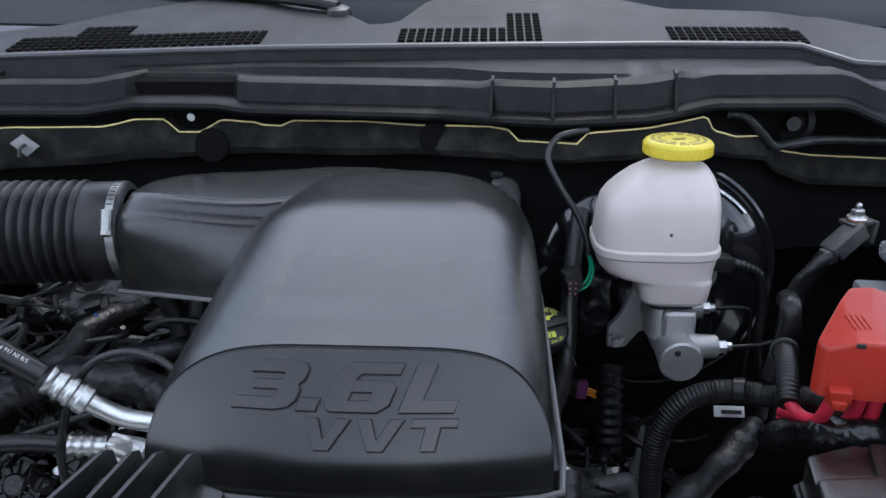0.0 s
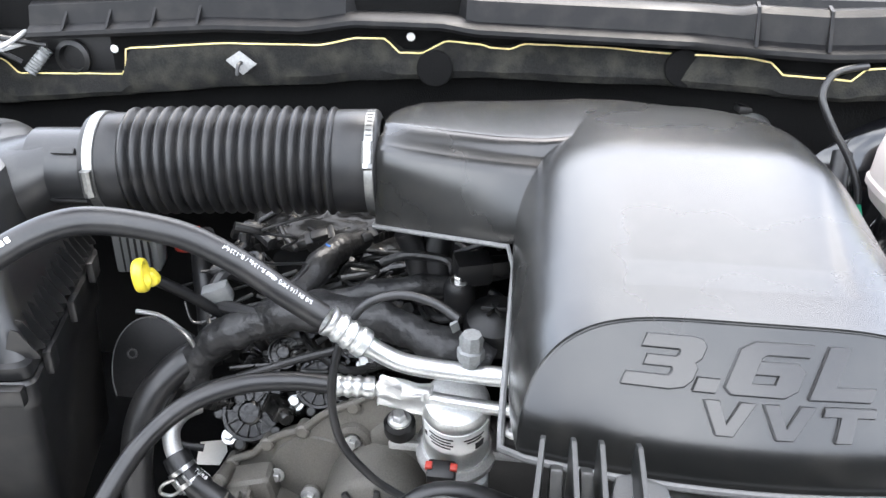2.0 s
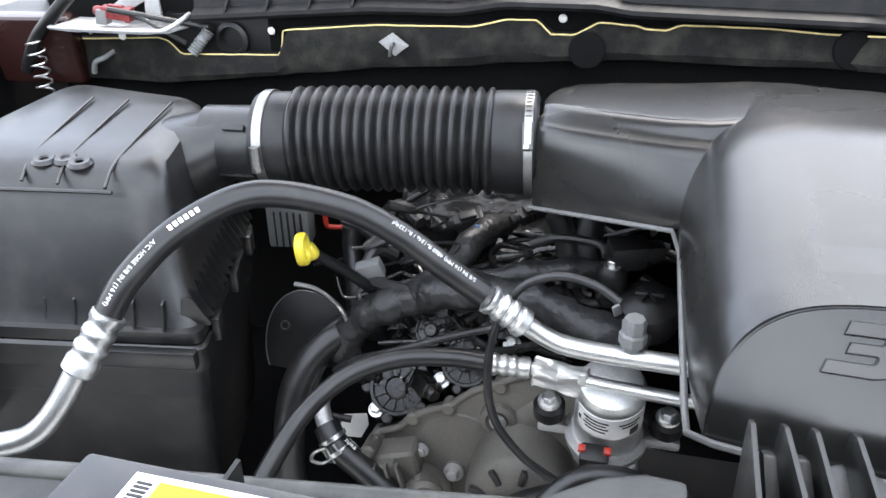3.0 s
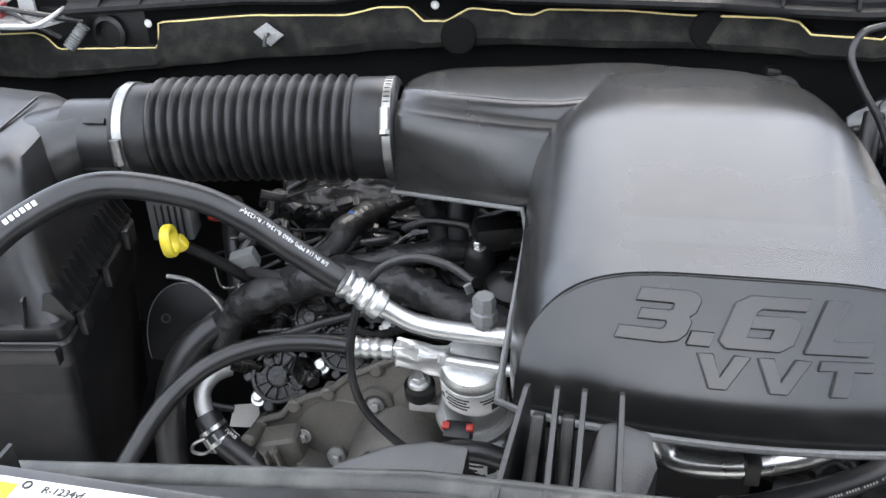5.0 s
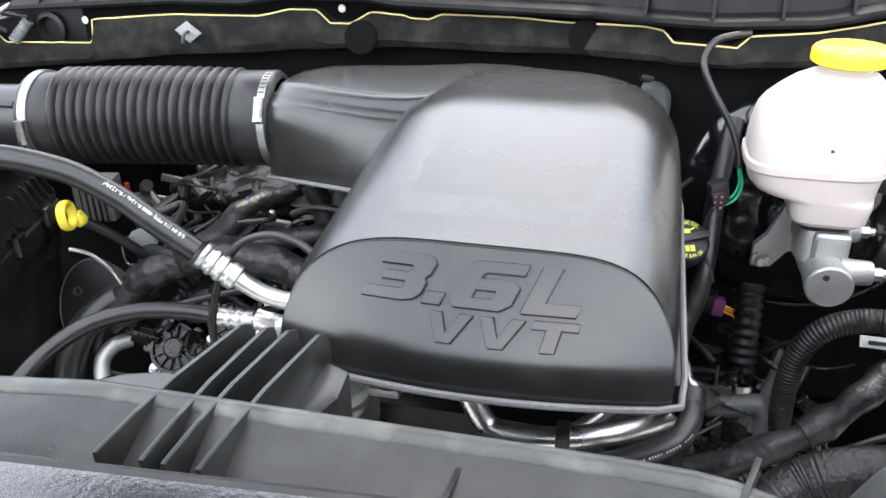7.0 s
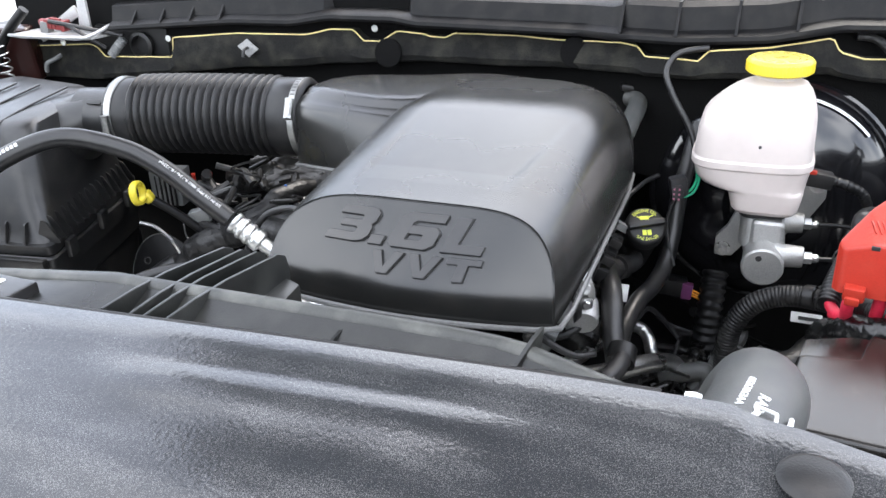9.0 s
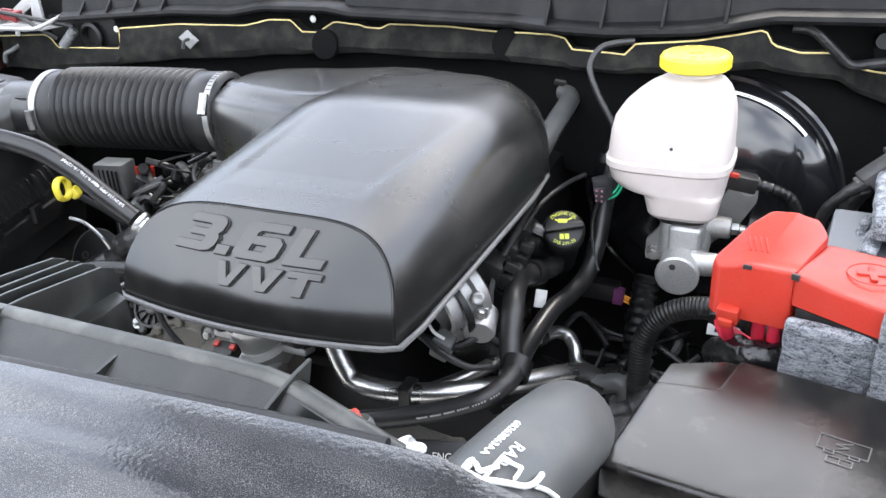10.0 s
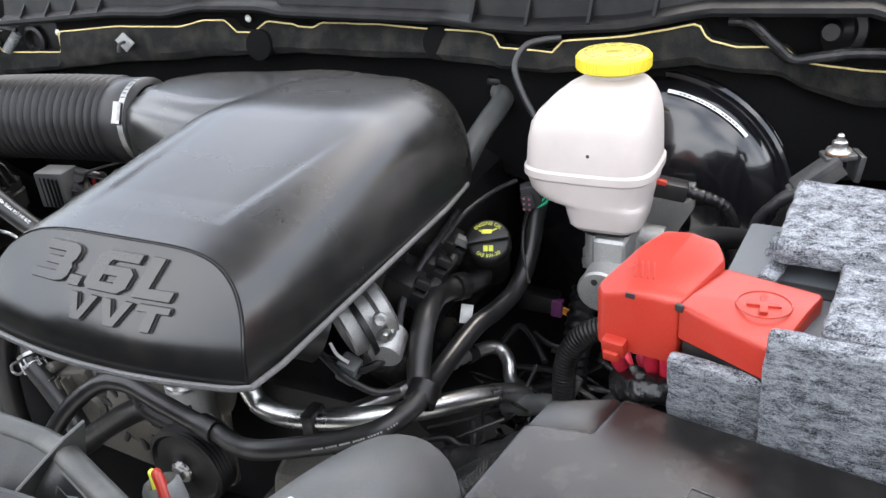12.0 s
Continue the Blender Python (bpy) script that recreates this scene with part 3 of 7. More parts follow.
edge = [V(x, mix_at(MAT, x)[0] - 0.0005, mix_at(MAT, x)[1] + 0.0005 + 0.0006 * noise.noise(V(x * 40, 0, 0))) for x in steps(-1.12, 0.75, 300)]
part("foam_edge", tube(edge, 0.0011, 6, smooth=False), FOAM, mat, "thin yellowed foam edge")
rings = []
for x in steps(-1.15, 0.78, 40):
    y = mix_at(MAT, x)[0] + 0.022
    rings.append([V(x, y, 1.10), V(x, y, 1.325), V(x, y + 0.02, 1.33), V(x, y + 0.02, 1.10)])
tagged(part("wall_plenum", loft(rings), SOOT), "black steel plenum wall behind the sound mat", "plenum wall", kind="structure")


def grommet(at, r, label):
    g = thing("grommet", label, "grommet", at)
    part("disc", revolve([(0, 0.0015), (r * 0.85, 0.002), (r * 0.95, 0.0015), (r, 0.0), (r, -0.006), (0, -0.006)], at, (0, -1, 0.15), 28), SOOT, g)


grommet((-0.357, 1.042, 1.248), 0.0225, "round black felt plug in the firewall mat")
grommet((-0.061, 1.026, 1.265), 0.0225, "round black felt plug in the firewall mat")

plate = thing("push_nut_plate", "square foil push-nut plate on the firewall mat", "fastener", (-0.597, 1.03, 1.252))
part("plate", slab([(-0.020, 0.002), (-0.002, 0.014), (0.020, -0.001), (0.002, -0.015)], -0.001, 0.001, 0.0004, pose(-0.597, 1.024, 1.250, 78, 0, 0)), surface("dull_foil", (0.20, 0.20, 0.195), 0.45, 0.3, grain=260, bump=0.3), plate)
part("stud", tube([(-0.597, 1.026, 1.250), (-0.597, 1.012, 1.249), (-0.598, 1.008, 1.238)], 0.0025, 8), INK_AND_SHADE, plate, "bent black stud")
# the white disc at x -0.391 stands in for a lit hole
for p in ((-0.391, 1.071, 1.279), (-0.779, 1.057, 1.252)):
    g = thing("white_disc", "small white disc in the dark plenum wall", "plug", p)
    part("cap", revolve([(0, 0.003), (0.004, 0.002), (0.0055, 0), (0, -0.003)], p, (0, -1, 0), 14), PAPER, g)

# ---- painted header panel in front, with the support beam behind it ----
BACK = [(-1.05, 0.15), (-0.60, 0.205), (-0.278, 0.224), (-0.067, 0.239), (0.104, 0.249), (0.19, 0.251), (0.225, 0.245), (0.26, 0.234), (0.32, 0.215), (0.75, 0.12)]
header = thing("header_panel", "black painted header panel with dust specks over the grille", "header panel", (-0.1, 0.15, 1.2))
rings = []
for x in steps(-1.0, 0.15, 56) + steps(0.16, 0.25, 18) + steps(0.26, 0.7, 20):
    (yb,) = mix_at(BACK, x)
    bead = max(0.0, min(1.0, (x + 0.15) / 0.03, (0.125 - x) / 0.07))
    line = [(yb, 1.235), (yb, 1.2548), (yb - 0.002, 1.2569), (yb - 0.010, 1.2576), (yb - 0.026, 1.2575), (yb - 0.034, 1.2560 - 0.0010 * bead), (yb - 0.044, 1.2547 + 0.0012 * bead), (yb - 0.053, 1.2537 + 0.0032 * bead), (yb - 0.060, 1.2529 + 0.0034 * bead), (yb - 0.070, 1.2518 + 0.0014 * bead), (yb - 0.082, 1.2503 - 0.0010 * bead), (yb - 0.092, 1.2491 - 0.0008 * bead), (yb - 0.102, 1.2478), (yb - 0.118, 1.2455), (yb - 0.16, 1.236), (yb - 0.21, 1.21), (yb - 0.25, 1.16), (yb - 0.26, 0.8)]
    fold = 0.004 * max(0.0, min(1.0, (x - 0.184) / 0.022)) ** 2
    rings.append([V(x, p, q - fold) for p, q in line] + [V(x, p - 0.006, q - 0.008 - fold) for p, q in reversed(line)])
part("panel", loft(rings), HEADER, header)
part("plug", revolve([(0, 0.003), (0.012, 0.0028), (0.0155, 0.001), (0.0165, 0), (0, -0.002)], (0.229, 0.205, 1.2540), (0, -0.1, 1), 28), BLACK, header, "round black rubber plug")
lip_line = [V(x, mix_at(BACK, x)[0] + 0.005, 1.2495) for x in steps(-1.0, 0.155, 40)]
part("edge_strip", tube(lip_line, 0.0042, 8, smooth=False), RUBBER, header, "black rubber strip along the rear edge")

beam = thing("radiator_support", "dusty black plastic radiator support beam behind the header", "support beam", (-0.2, 0.29, 1.22))
rings = []
for x in steps(-1.0, 0.2, 70):
    (yb,) = mix_at(BACK, x)
    k = max(0.0, min(1.0, (x + 0.30) / 0.06))
    drop = 0.03 * max(0.0, (x - 0.02) / 0.16)
    br = 0.305 - 0.04 * max(0.0, (x - 0.06) / 0.12)
    trough = 0.018 * k
    low = 0.115 * max(0.0, -0.25 - x)
    line = [(yb + 0.006, 1.20), (yb + 0.006, 1.238 - trough * 0.4), (yb + 0.018, 1.238 - trough), (yb + 0.030, 1.239 - trough), (br - 0.012, 1.237 - drop * 0.2), (br - 0.005, 1.240 - drop * 0.2), (br, 1.238 - drop * 0.2), (br + 0.004, 1.232 - drop * 0.2), (br + 0.008, 1.19), (br + 0.008, 1.05)]
    rings.append([V(x, max(p, yb + 0.004), q - low) for p, q in line] + [V(x, max(p - 0.004, yb + 0.002), q - 0.006 - low) for p, q in reversed(line)])
part("beam", loft(rings), BEAM, beam)
rim_line = [V(x, 0.301 - 0.04 * max(0.0, (x - 0.06) / 0.12), 1.2345 - 0.006 * max(0.0, (x - 0.02) / 0.16) - 0.115 * max(0.0, -0.25 - x)) for x in steps(-0.62, 0.155, 44)]
part("rim", tube(rim_line, 0.0075, 12, smooth=False), DUSTY, beam, "rounded dusty rear rim")
part("tab", slab([(0, -0.015), (0.055, -0.012), (0.062, 0.016), (0.05, 0.012)], -0.0015, 0.0015, 0.0006, pose(0.055, 0.252, 1.232, 90, 0, 70)), BEAM, beam)
for x in (-0.06, -0.46):
    part("rib", slab([(0, -0.012), (0.035, -0.012), (0.035, 0.004), (0, -0.004)], -0.0013, 0.0013, 0, pose(x, 0.262, 1.232, 90, 0, 80)), BEAM, beam)

duct = thing("air_guide", "dusty grey plastic air guide with tall curved fins", "air guide", (-0.19, 0.33, 1.2))
FIN = [(-0.032, 1.190), (-0.032, 1.2430), (0.0, 1.2428), (0.035, 1.2405), (0.075, 1.2350), (0.10, 1.2315), (0.110, 1.226), (0.113, 1.215), (0.113, 1.15)]
for x0, x1 in ((-0.2175, -0.2115), (-0.1955, -0.1955), (-0.1835, -0.1810), (-0.1655, -0.1615)):
    run = math.atan2(0.105, x1 - x0)
    bm = slab([(u, z) for u, z in FIN], -0.0014, 0.0014, 0.0006, pose(x0, 0.284, 0, 90, 0, math.degrees(run)))
    part("fin", bm, BEAM, duct)
for x0, x1 in ((-0.2065, -0.2035), (-0.1895, -0.1885)):
    run = math.atan2(0.105, x1 - x0)
    part("inner_rib", slab([(-0.04, 1.15), (-0.04, 1.198), (0.02, 1.212), (0.060, 1.222), (0.085, 1.225), (0.096, 1.219), (0.10, 1.15)], -0.0035, 0.0035, 0.002, pose(x0, 0.284, 0, 90, 0, math.degrees(run))), BEAM, duct)
part("floor", slab([(-0.30, 0.24), (-0.17, 0.24), (-0.145, 0.392), (-0.30, 0.36)], 1.13, 1.165, 0.003), BEAM, duct)
part("cheek", slab([(-0.195, 0.275), (-0.16, 0.30), (-0.142, 0.36), (-0.144, 0.386), (-0.163, 0.394), (-0.172, 0.39)], 1.15, 1.207, 0.004), BEAM, duct)
part("curved_deck", slab([(-0.345, 0.29), (-0.24, 0.28), (-0.24, 0.37), (-0.262, 0.372), (-0.285, 0.364), (-0.308, 0.347), (-0.328, 0.322)], 1.180, 1.199, 0.004), BEAM, duct)

endcap = thing("beam_end_cap", "white plastic end cap at the end of the support beam", "end cap", (0.148, 0.282, 1.22))
part("cap", revolve([(0.0040, -0.004), (0.0062, -0.003), (0.0066, 0.003), (0.0060, 0.007), (0.0047, 0.0078), (0.0044, 0.002), (0.0040, -0.004)], (0.147, 0.283, 1.222), (0.75, 0.25, 0.55), 22), PAPER, endcap)

sticker = thing("warning_label", "white and yellow refrigerant warning label on the support", "label", (-0.41, 0.24, 1.24))
lm = pose(-0.408, 0.240, 1.2425, 0, 0, -2.5)
part("backing", rbox((-0.412, 0.2415, 1.2265), (0.225, 0.072, 0.030), 0.003, (0, 0, -1.5)), BOX, sticker, "grey plastic carrier plate")
part("paper", rbox(lm @ V(0, 0, -0.0008), (0.17, 0.060, 0.0016), 0.0004, (0, 0, -1.5), 1), PAPER, sticker)
part("yellow_band", rbox(lm @ V(-0.045, 0.017, 0.0003), (0.05, 0.0155, 0.001), 0, (0, 0, -1.5)), WARN, sticker)
part("black_panel", rbox(lm @ V(-0.045, -0.008, 0.0003), (0.05, 0.034, 0.001), 0, (0, 0, -1.5)), INK_AND_SHADE, sticker)
part("triangle", slab([(-0.004, -0.0035), (0.004, -0.0035), (0, 0.004)], 0.0008, 0.0012, 0, lm @ pose(-0.040, 0.017, 0)), INK_AND_SHADE, sticker)
part("barcode", bars([(0, -0.022 + k * 0.0026, 0.008, 0.0012) for k in range(18)], lambda x, y, z: lm @ V(x - 0.077, y, z + 0.0003)), INK_AND_SHADE, sticker)
part("writing", words("R-1234yf", 0.0056, on_plane(lm @ pose(0.003, 0.0245, 0.0002)), 0.0003), INK_AND_SHADE, sticker)
part("ring", revolve([(0.0016, 0), (0.0024, 0), (0.0024, 0.0006), (0.0016, 0.0006)], lm @ V(-0.0155, 0.0258, 0.0002), (0, 0, 1), 8), INK_AND_SHADE, sticker)
part("small_print", bars([(0.0, 0.012 - 0.006 * k, 0.075 - 0.012 * (k % 3), 0.0018) for k in range(4)], lambda x, y, z: lm @ V(x + 0.03, y, z + 0.0003)), INK_AND_SHADE, sticker)
part("red_sign", revolve([(0.0068, 0), (0.0095, 0), (0.0095, 0.0006), (0.0068, 0.0006)], lm @ V(-0.058, -0.012, 0.0007), (0, 0, 1), 24), RED, sticker)

# ---- engine cover: a lofted hood over the intake, with a side neck and a raised badge ----
cover = thing("engine_cover", "matte black moulded plastic engine cover with raised lettering", "engine cover", (-0.09, 0.66, 1.158))
CX0, ZB = -0.090, 1.158


def cover_section(yc, xl, xr, zt, bow, n=3.0, m=2.3, zlow=ZB, k=120, n_right=None):
    """One arched cross-section, from the left foot over the top to the right foot."""
    out = []
    for i in range(k + 1):
        a = math.pi * (1 - i / k)
        c, s = math.cos(a), math.sin(a)
        u = math.copysign(abs(c) ** (2 / (n_right if n_right and c > 0 else n)), c)
        h = abs(s) ** (2 / m)
        x = (xl + xr) / 2 + (xr - xl) / 2 * u
        out.append(V(x, yc - bow * (1 - u * u), zlow + (zt - zlow) * h))
    return out


FACE_LOW, FACE_TOP = (0.461, 1.183, 0.017), (0.503, 1.256, 0.0)


def face_point(x, v, out=0.0):
    """A place on the slanted front face: v runs from its foot (0) to its upper edge (1)."""
    u = (x + 0.0895) / 0.1415
    y = FACE_LOW[0] + (FACE_TOP[0] - FACE_LOW[0]) * v - FACE_LOW[2] * (1 - v) * (1 - u * u)
    z = FACE_LOW[1] + (FACE_TOP[1] - FACE_LOW[1]) * v
    return V(x, y - 0.82 * out, z + 0.57 * out)


def face_y(x, z):
    """The front: a slanted, slightly bowed face above a short upright skirt."""
    u = (x + 0.0895) / 0.1455
    v = (z - 1.183) / 0.073
    bow = 0.017 * (1 - u * u)
    bend = 0.05 * math.log1p(math.exp(min(v, 1.5) / 0.05))
    return 0.461 + 0.010 * v + 0.032 * bend - bow * (1 - bend)


AX, AHALF, ATOP, AN, AM = -0.0880, 0.1440, 1.2540, 4.2, 2.6
AN_RIGHT = 5.4
ARCH = cover_section(0.5, AX - AHALF, AX + AHALF, ATOP, 0, AN, AM, n_right=AN_RIGHT)
# the face itself, row by row up to its arched edge
rows = []
for z in [1.158, 1.163, 1.168, 1.172, 1.175, 1.1775, 1.1795, 1.1812, 1.183, 1.1848, 1.1866, 1.1886, 1.191] + steps(1.194, 1.2262, 10) + [1.2304, 1.2344, 1.2372, 1.2396, 1.2413, 1.2423, 1.24285]:
    h = min(1.0, (z - ZB) / ((ATOP - ZB) * 0.885))
    um, ur = (0.944 * AHALF * max(0.0, 1 - h ** AM) ** (1 / e) for e in (AN, AN_RIGHT))
    rows.append([V(x, face_y(x, z), z) for x in (AX + (ur if c > 0 else um) * c for c in steps(-1, 1, 48))])
face = loft(rows, caps=False, closed=False)
SPINE = [(0.508, -0.233, 0.052, 1.2575), (0.53, -0.234, 0.053, 1.2605), (0.58, -0.236, 0.054, 1.2650), (0.64, -0.238, 0.055, 1.2690), (0.70, -0.240, 0.056, 1.2701), (0.755, -0.242, 0.056, 1.2688), (0.79, -0.243, 0.056, 1.2659), (0.82, -0.244, 0.056, 1.2634), (0.85, -0.245, 0.053, 1.2608), (0.875, -0.246, 0.045, 1.2585), (0.897, -0.246, 0.031, 1.2560), (0.915, -0.246, 0.008, 1.2528), (0.928, -0.246, -0.035, 1.2475), (0.936, -0.246, -0.065, 1.236)]


def ease(t):
    t = max(0.0, min(1.0, t))
    return t * t * (3 - 2 * t)


def pad_depth(p):
    """The shallow sunken pad on the cover's top, open towards the rear."""
    inside = min((p.x + 0.166) / 0.012, (-0.012 + (p.y - 0.548) * 0.15 - p.x) / 0.009, (p.y - 0.538) / 0.010)
    fade = ease((0.78 - p.y) / 0.20)
    return -0.0024 * ease(inside) * fade


def top_line(y):
    """Height of the cover's crown: a straight rise that turns down towards the rear."""
    rise = 1.2430 + 0.120 * (y - 0.498)
    return rise if y < 0.705 else rise - 2.05 * (y - 0.705) ** 2


def crown(y):
    xl, xr, zt = mix_at(SPINE, y)
    return cover_section(y, xl, xr, top_line(y) if y < 0.755 else zt, 0, 4.0, 2.55, n_right=5.2)


def arch_ring(fx, fz):
    ring = []
    for p in ARCH:
        x, z = AX + (p.x - AX) * fx, ZB + (p.z - ZB) * fz
        ring.append(V(x, face_y(x, z), z))
    return ring


# the crown swells from the crease to its full section
YC, YF = 0.498, 0.532
crease, first = arch_ring(0.950, 0.896), crown(YC)


def swell(s):
    out = []
    for c, a, p in zip(crease, first, crown(YC + (YF - YC) * s)):
        q = (1 - s) ** 2
        at = V(p.x + (c.x - a.x) * q, c.y + (YF - c.y) * s, p.z + (c.z - a.z) * q)
        out.append(V(at.x, at.y, at.z + pad_depth(at)))
    return out


near, far = arch_ring(0.944, 0.885), swell(0.055)
# a shallow moulded groove follows the crease
groove_line = [V(c.x + (AX - c.x) * 0.026, c.y + 0.0036, c.z - (c.z - ZB) * 0.038) for c in crease]
rings = []
for t in steps(0, 1, 8):
    rings.append([a.lerp(b, t).lerp(b.lerp(c, t), t) for a, b, c in zip(near, groove_line, far)])
rings += [swell(s) for s in steps(0.075, 0.98, 34)]
for y in steps(0.562, 0.85, 70) + [0.858, 0.867, 0.876, 0.886, 0.896, 0.905, 0.914, 0.921, 0.928, 0.932, 0.936]:
    rings.append([V(p.x, p.y, p.z + pad_depth(p)) for p in crown(y)])
tail = rings[-1]
mid = sum(tail, V(0, 0, 0)) / len(tail)
rings.append([mid.lerp(p, 0.02) + V(0, 0.002, 0) for p in tail])
body = loft(rings, caps=False, closed=True)
# the neck's section: an upright front, a ridge, a shallow groove, a fold and a flat roof
neck = []
for x, y0, y1, roof, zl in ((-0.384, 0.794, 0.892, 1.2400, 1.150), (-0.380, 0.790, 0.905, 1.2440, 1.150), (-0.372, 0.785, 0.918, 1.2468, 1.151), (-0.35, 0.774, 0.930, 1.2490, 1.154), (-0.31, 0.758, 0.938, 1.2500, 1.160), (-0.26, 0.738, 0.940, 1.2515, 1.166), (-0.22, 0.730, 0.940, 1.2545, 1.169), (-0.18, 0.735, 0.940, 1.2580, 1.171), (-0.14, 0.745, 0.938, 1.2590, 1.173), (-0.09, 0.76, 0.934, 1.2570, 1.176)):
    low = (roof - 1.2485) * 0.4
    lean = 0.012 * ease((x + 0.36) / 0.12)
    ring = [V(0, y0, zl), V(0, y0, zl + 0.012), V(0, y0 + 0.001 + lean * 0.3, zl + 0.03), V(0, y0 + 0.003 + lean * 0.7, 1.213 + low), V(0, y0 + 0.007 + lean, 1.227 + low), V(0, y0 + 0.014 + lean, 1.2335 + low), V(0, y0 + 0.021 + lean, 1.2366 + low), V(0, y0 + 0.028 + lean, 1.2400 + low), V(0, y0 + 0.036 + lean, roof - 0.0040), V(0, y0 + 0.044 + lean, roof - 0.0008), V(0, y0 + 0.054 + lean, roof), V(0, (y0 + y1) / 2 + 0.03, roof - 0.0018), V(0, y1 - 0.020, roof - 0.0050), V(0, y1 - 0.008, roof - 0.0075), V(0, y1 - 0.001, roof - 0.014), V(0, y1, roof - 0.03), V(0, y1, zl)]
    neck.append([V(x, q.y, q.z) for q in glide(ring, 4)])
part("shell", join(body, face, loft(neck)), COVER, cover, sharp=0.30)
lip = [V(-0.384, 0.90, 1.150), V(-0.385, 0.79, 1.150), V(-0.31, 0.756, 1.160), V(-0.246, 0.732, 1.166), V(-0.239, 0.70, 1.160), V(-0.2365, 0.48, 1.159), V(-0.2355, 0.457, 1.160)]
lip += [V(x, 0.4545 - 0.018 * (1 - ((x + 0.0895) / 0.1455) ** 2), 1.159) for x in steps(-0.22, 0.04, 16)]
lip += [V(0.0545, 0.456, 1.160), V(0.0575, 0.49, 1.159), V(0.0585, 0.78, 1.159), V(0.054, 0.84, 1.160), V(0.03, 0.88, 1.162)]
# the lip's highlight is put into its colour, paler than the shell
part("lip", tube(lip, 0.0026, 8, smooth=False), surface("cover_edge_highlight", (0.10, 0.10, 0.098), 0.4, grain=300, bump=0.05, vary=0.3), cover, "thin rolled lower edge with its highlight painted pale")
def stroke_glyph(outline, x0, v0, w, h, slant):
    """A block glyph standing proud of the front face; outline in units of its width and height."""
    bm = bmesh.new()
    f = bm.faces.new([bm.verts.new((x, y, 0)) for x, y in outline])
    f.normal_update()
    ring = bmesh.ops.inset_region(bm, faces=[f], thickness=0.06, use_even_offset=True)["faces"]
    inner = set(f.verts)
    outer = [e for e in bm.edges if e.is_boundary]
    g = bmesh.ops.extrude_edge_only(bm, edges=outer)
    foot = {e for e in g["geom"] if isinstance(e, bmesh.types.BMVert)}
    bmesh.ops.triangulate(bm, faces=[f])
    for v in bm.verts:
        x = x0 + w * v.co.x + slant * v.co.y
        v.co = face_point(x, v0 + h * v.co.y, -0.002 if v in foot else 0.0034 if v in inner else 0.0014)
    bmesh.ops.recalc_face_normals(bm, faces=bm.faces)
    return bm


THREE = [(0.0, 0.0), (0.72, 0.0), (0.92, 0.06), (1.0, 0.2), (1.0, 0.42), (0.93, 0.52), (1.0, 0.62), (1.0, 0.84), (0.92, 0.95), (0.78, 1.0), (0.06, 1.0), (0.06, 0.77), (0.62, 0.77), (0.66, 0.72), (0.66, 0.64), (0.62, 0.60), (0.2, 0.60), (0.2, 0.42), (0.62, 0.42), (0.66, 0.37), (0.66, 0.28), (0.62, 0.23), (0.0, 0.23)]
SIX = [(0.12, 0.0), (0.86, 0.0), (1.0, 0.14), (1.0, 0.50), (0.88, 0.63), (0.333, 0.63), (0.333, 0.405), (0.67, 0.405), (0.67, 0.215), (0.33, 0.215), (0.33, 0.71), (0.38, 0.78), (0.98, 0.78), (0.98, 1.0), (0.16, 1.0), (0.0, 0.85), (0.0, 0.12)]
ELL = [(0.0, 0.0), (1.0, 0.0), (1.0, 0.24), (0.34, 0.24), (0.34, 1.0), (0.0, 1.0)]
DOT = [(0.0, 0.0), (1.0, 0.0), (1.0, 1.0), (0.0, 1.0)]
VEE = [(0.30, 0.0), (0.62, 0.0), (1.0, 1.0), (0.72, 1.0), (0.47, 0.30), (0.28, 1.0), (0.0, 1.0)]
TEE = [(0.34, 0.0), (0.64, 0.0), (0.64, 0.76), (1.0, 0.76), (1.0, 1.0), (0.0, 1.0), (0.0, 0.76), (0.34, 0.76)]
B0, BH, S0, SH = 0.375, 0.345, 0.11, 0.215
for nm, g, x0, w, v0, h, sl in (("numeral", THREE, -0.1645, 0.040, B0, BH, 0.0125), ("point", DOT, -0.1215, 0.013, B0, 0.085, 0.003), ("numeral", SIX, -0.104, 0.042, B0, BH, 0.0125), ("letter", ELL, -0.0535, 0.036, B0, BH, 0.0125),
                                ("letter", VEE, -0.1165, 0.030, S0, SH, 0.002), ("letter", VEE, -0.0815, 0.030, S0, SH, 0.002), ("letter", TEE, -0.0485, 0.030, S0, SH, 0.0045)):
    mark = part(nm, stroke_glyph(g, x0, v0, w, h, sl), BADGE, cover, "raised smooth black badge lettering")
    # a black bead round each glyph paints the shade of its groove
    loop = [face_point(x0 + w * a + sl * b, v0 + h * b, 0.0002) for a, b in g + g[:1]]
    part("groove_shade", tube(loop, 0.0011, 6, smooth=False), INK_AND_SHADE, mark, "black bead standing for the shaded groove round the letter")

# ---- air intake: bellows hose, clamps and filter box ----
intake = thing("intake_hose", "ribbed black rubber air intake hose between filter box and cover", "intake hose", (-0.54, 0.83, 1.19))
HA, HB = V(-0.715, 0.813, 1.190), V(-0.376, 0.846, 1.198)


def on_hose(t):
    return HA.lerp(HB, t) + V(0, 0, 0.004 * math.sin(math.pi * t))


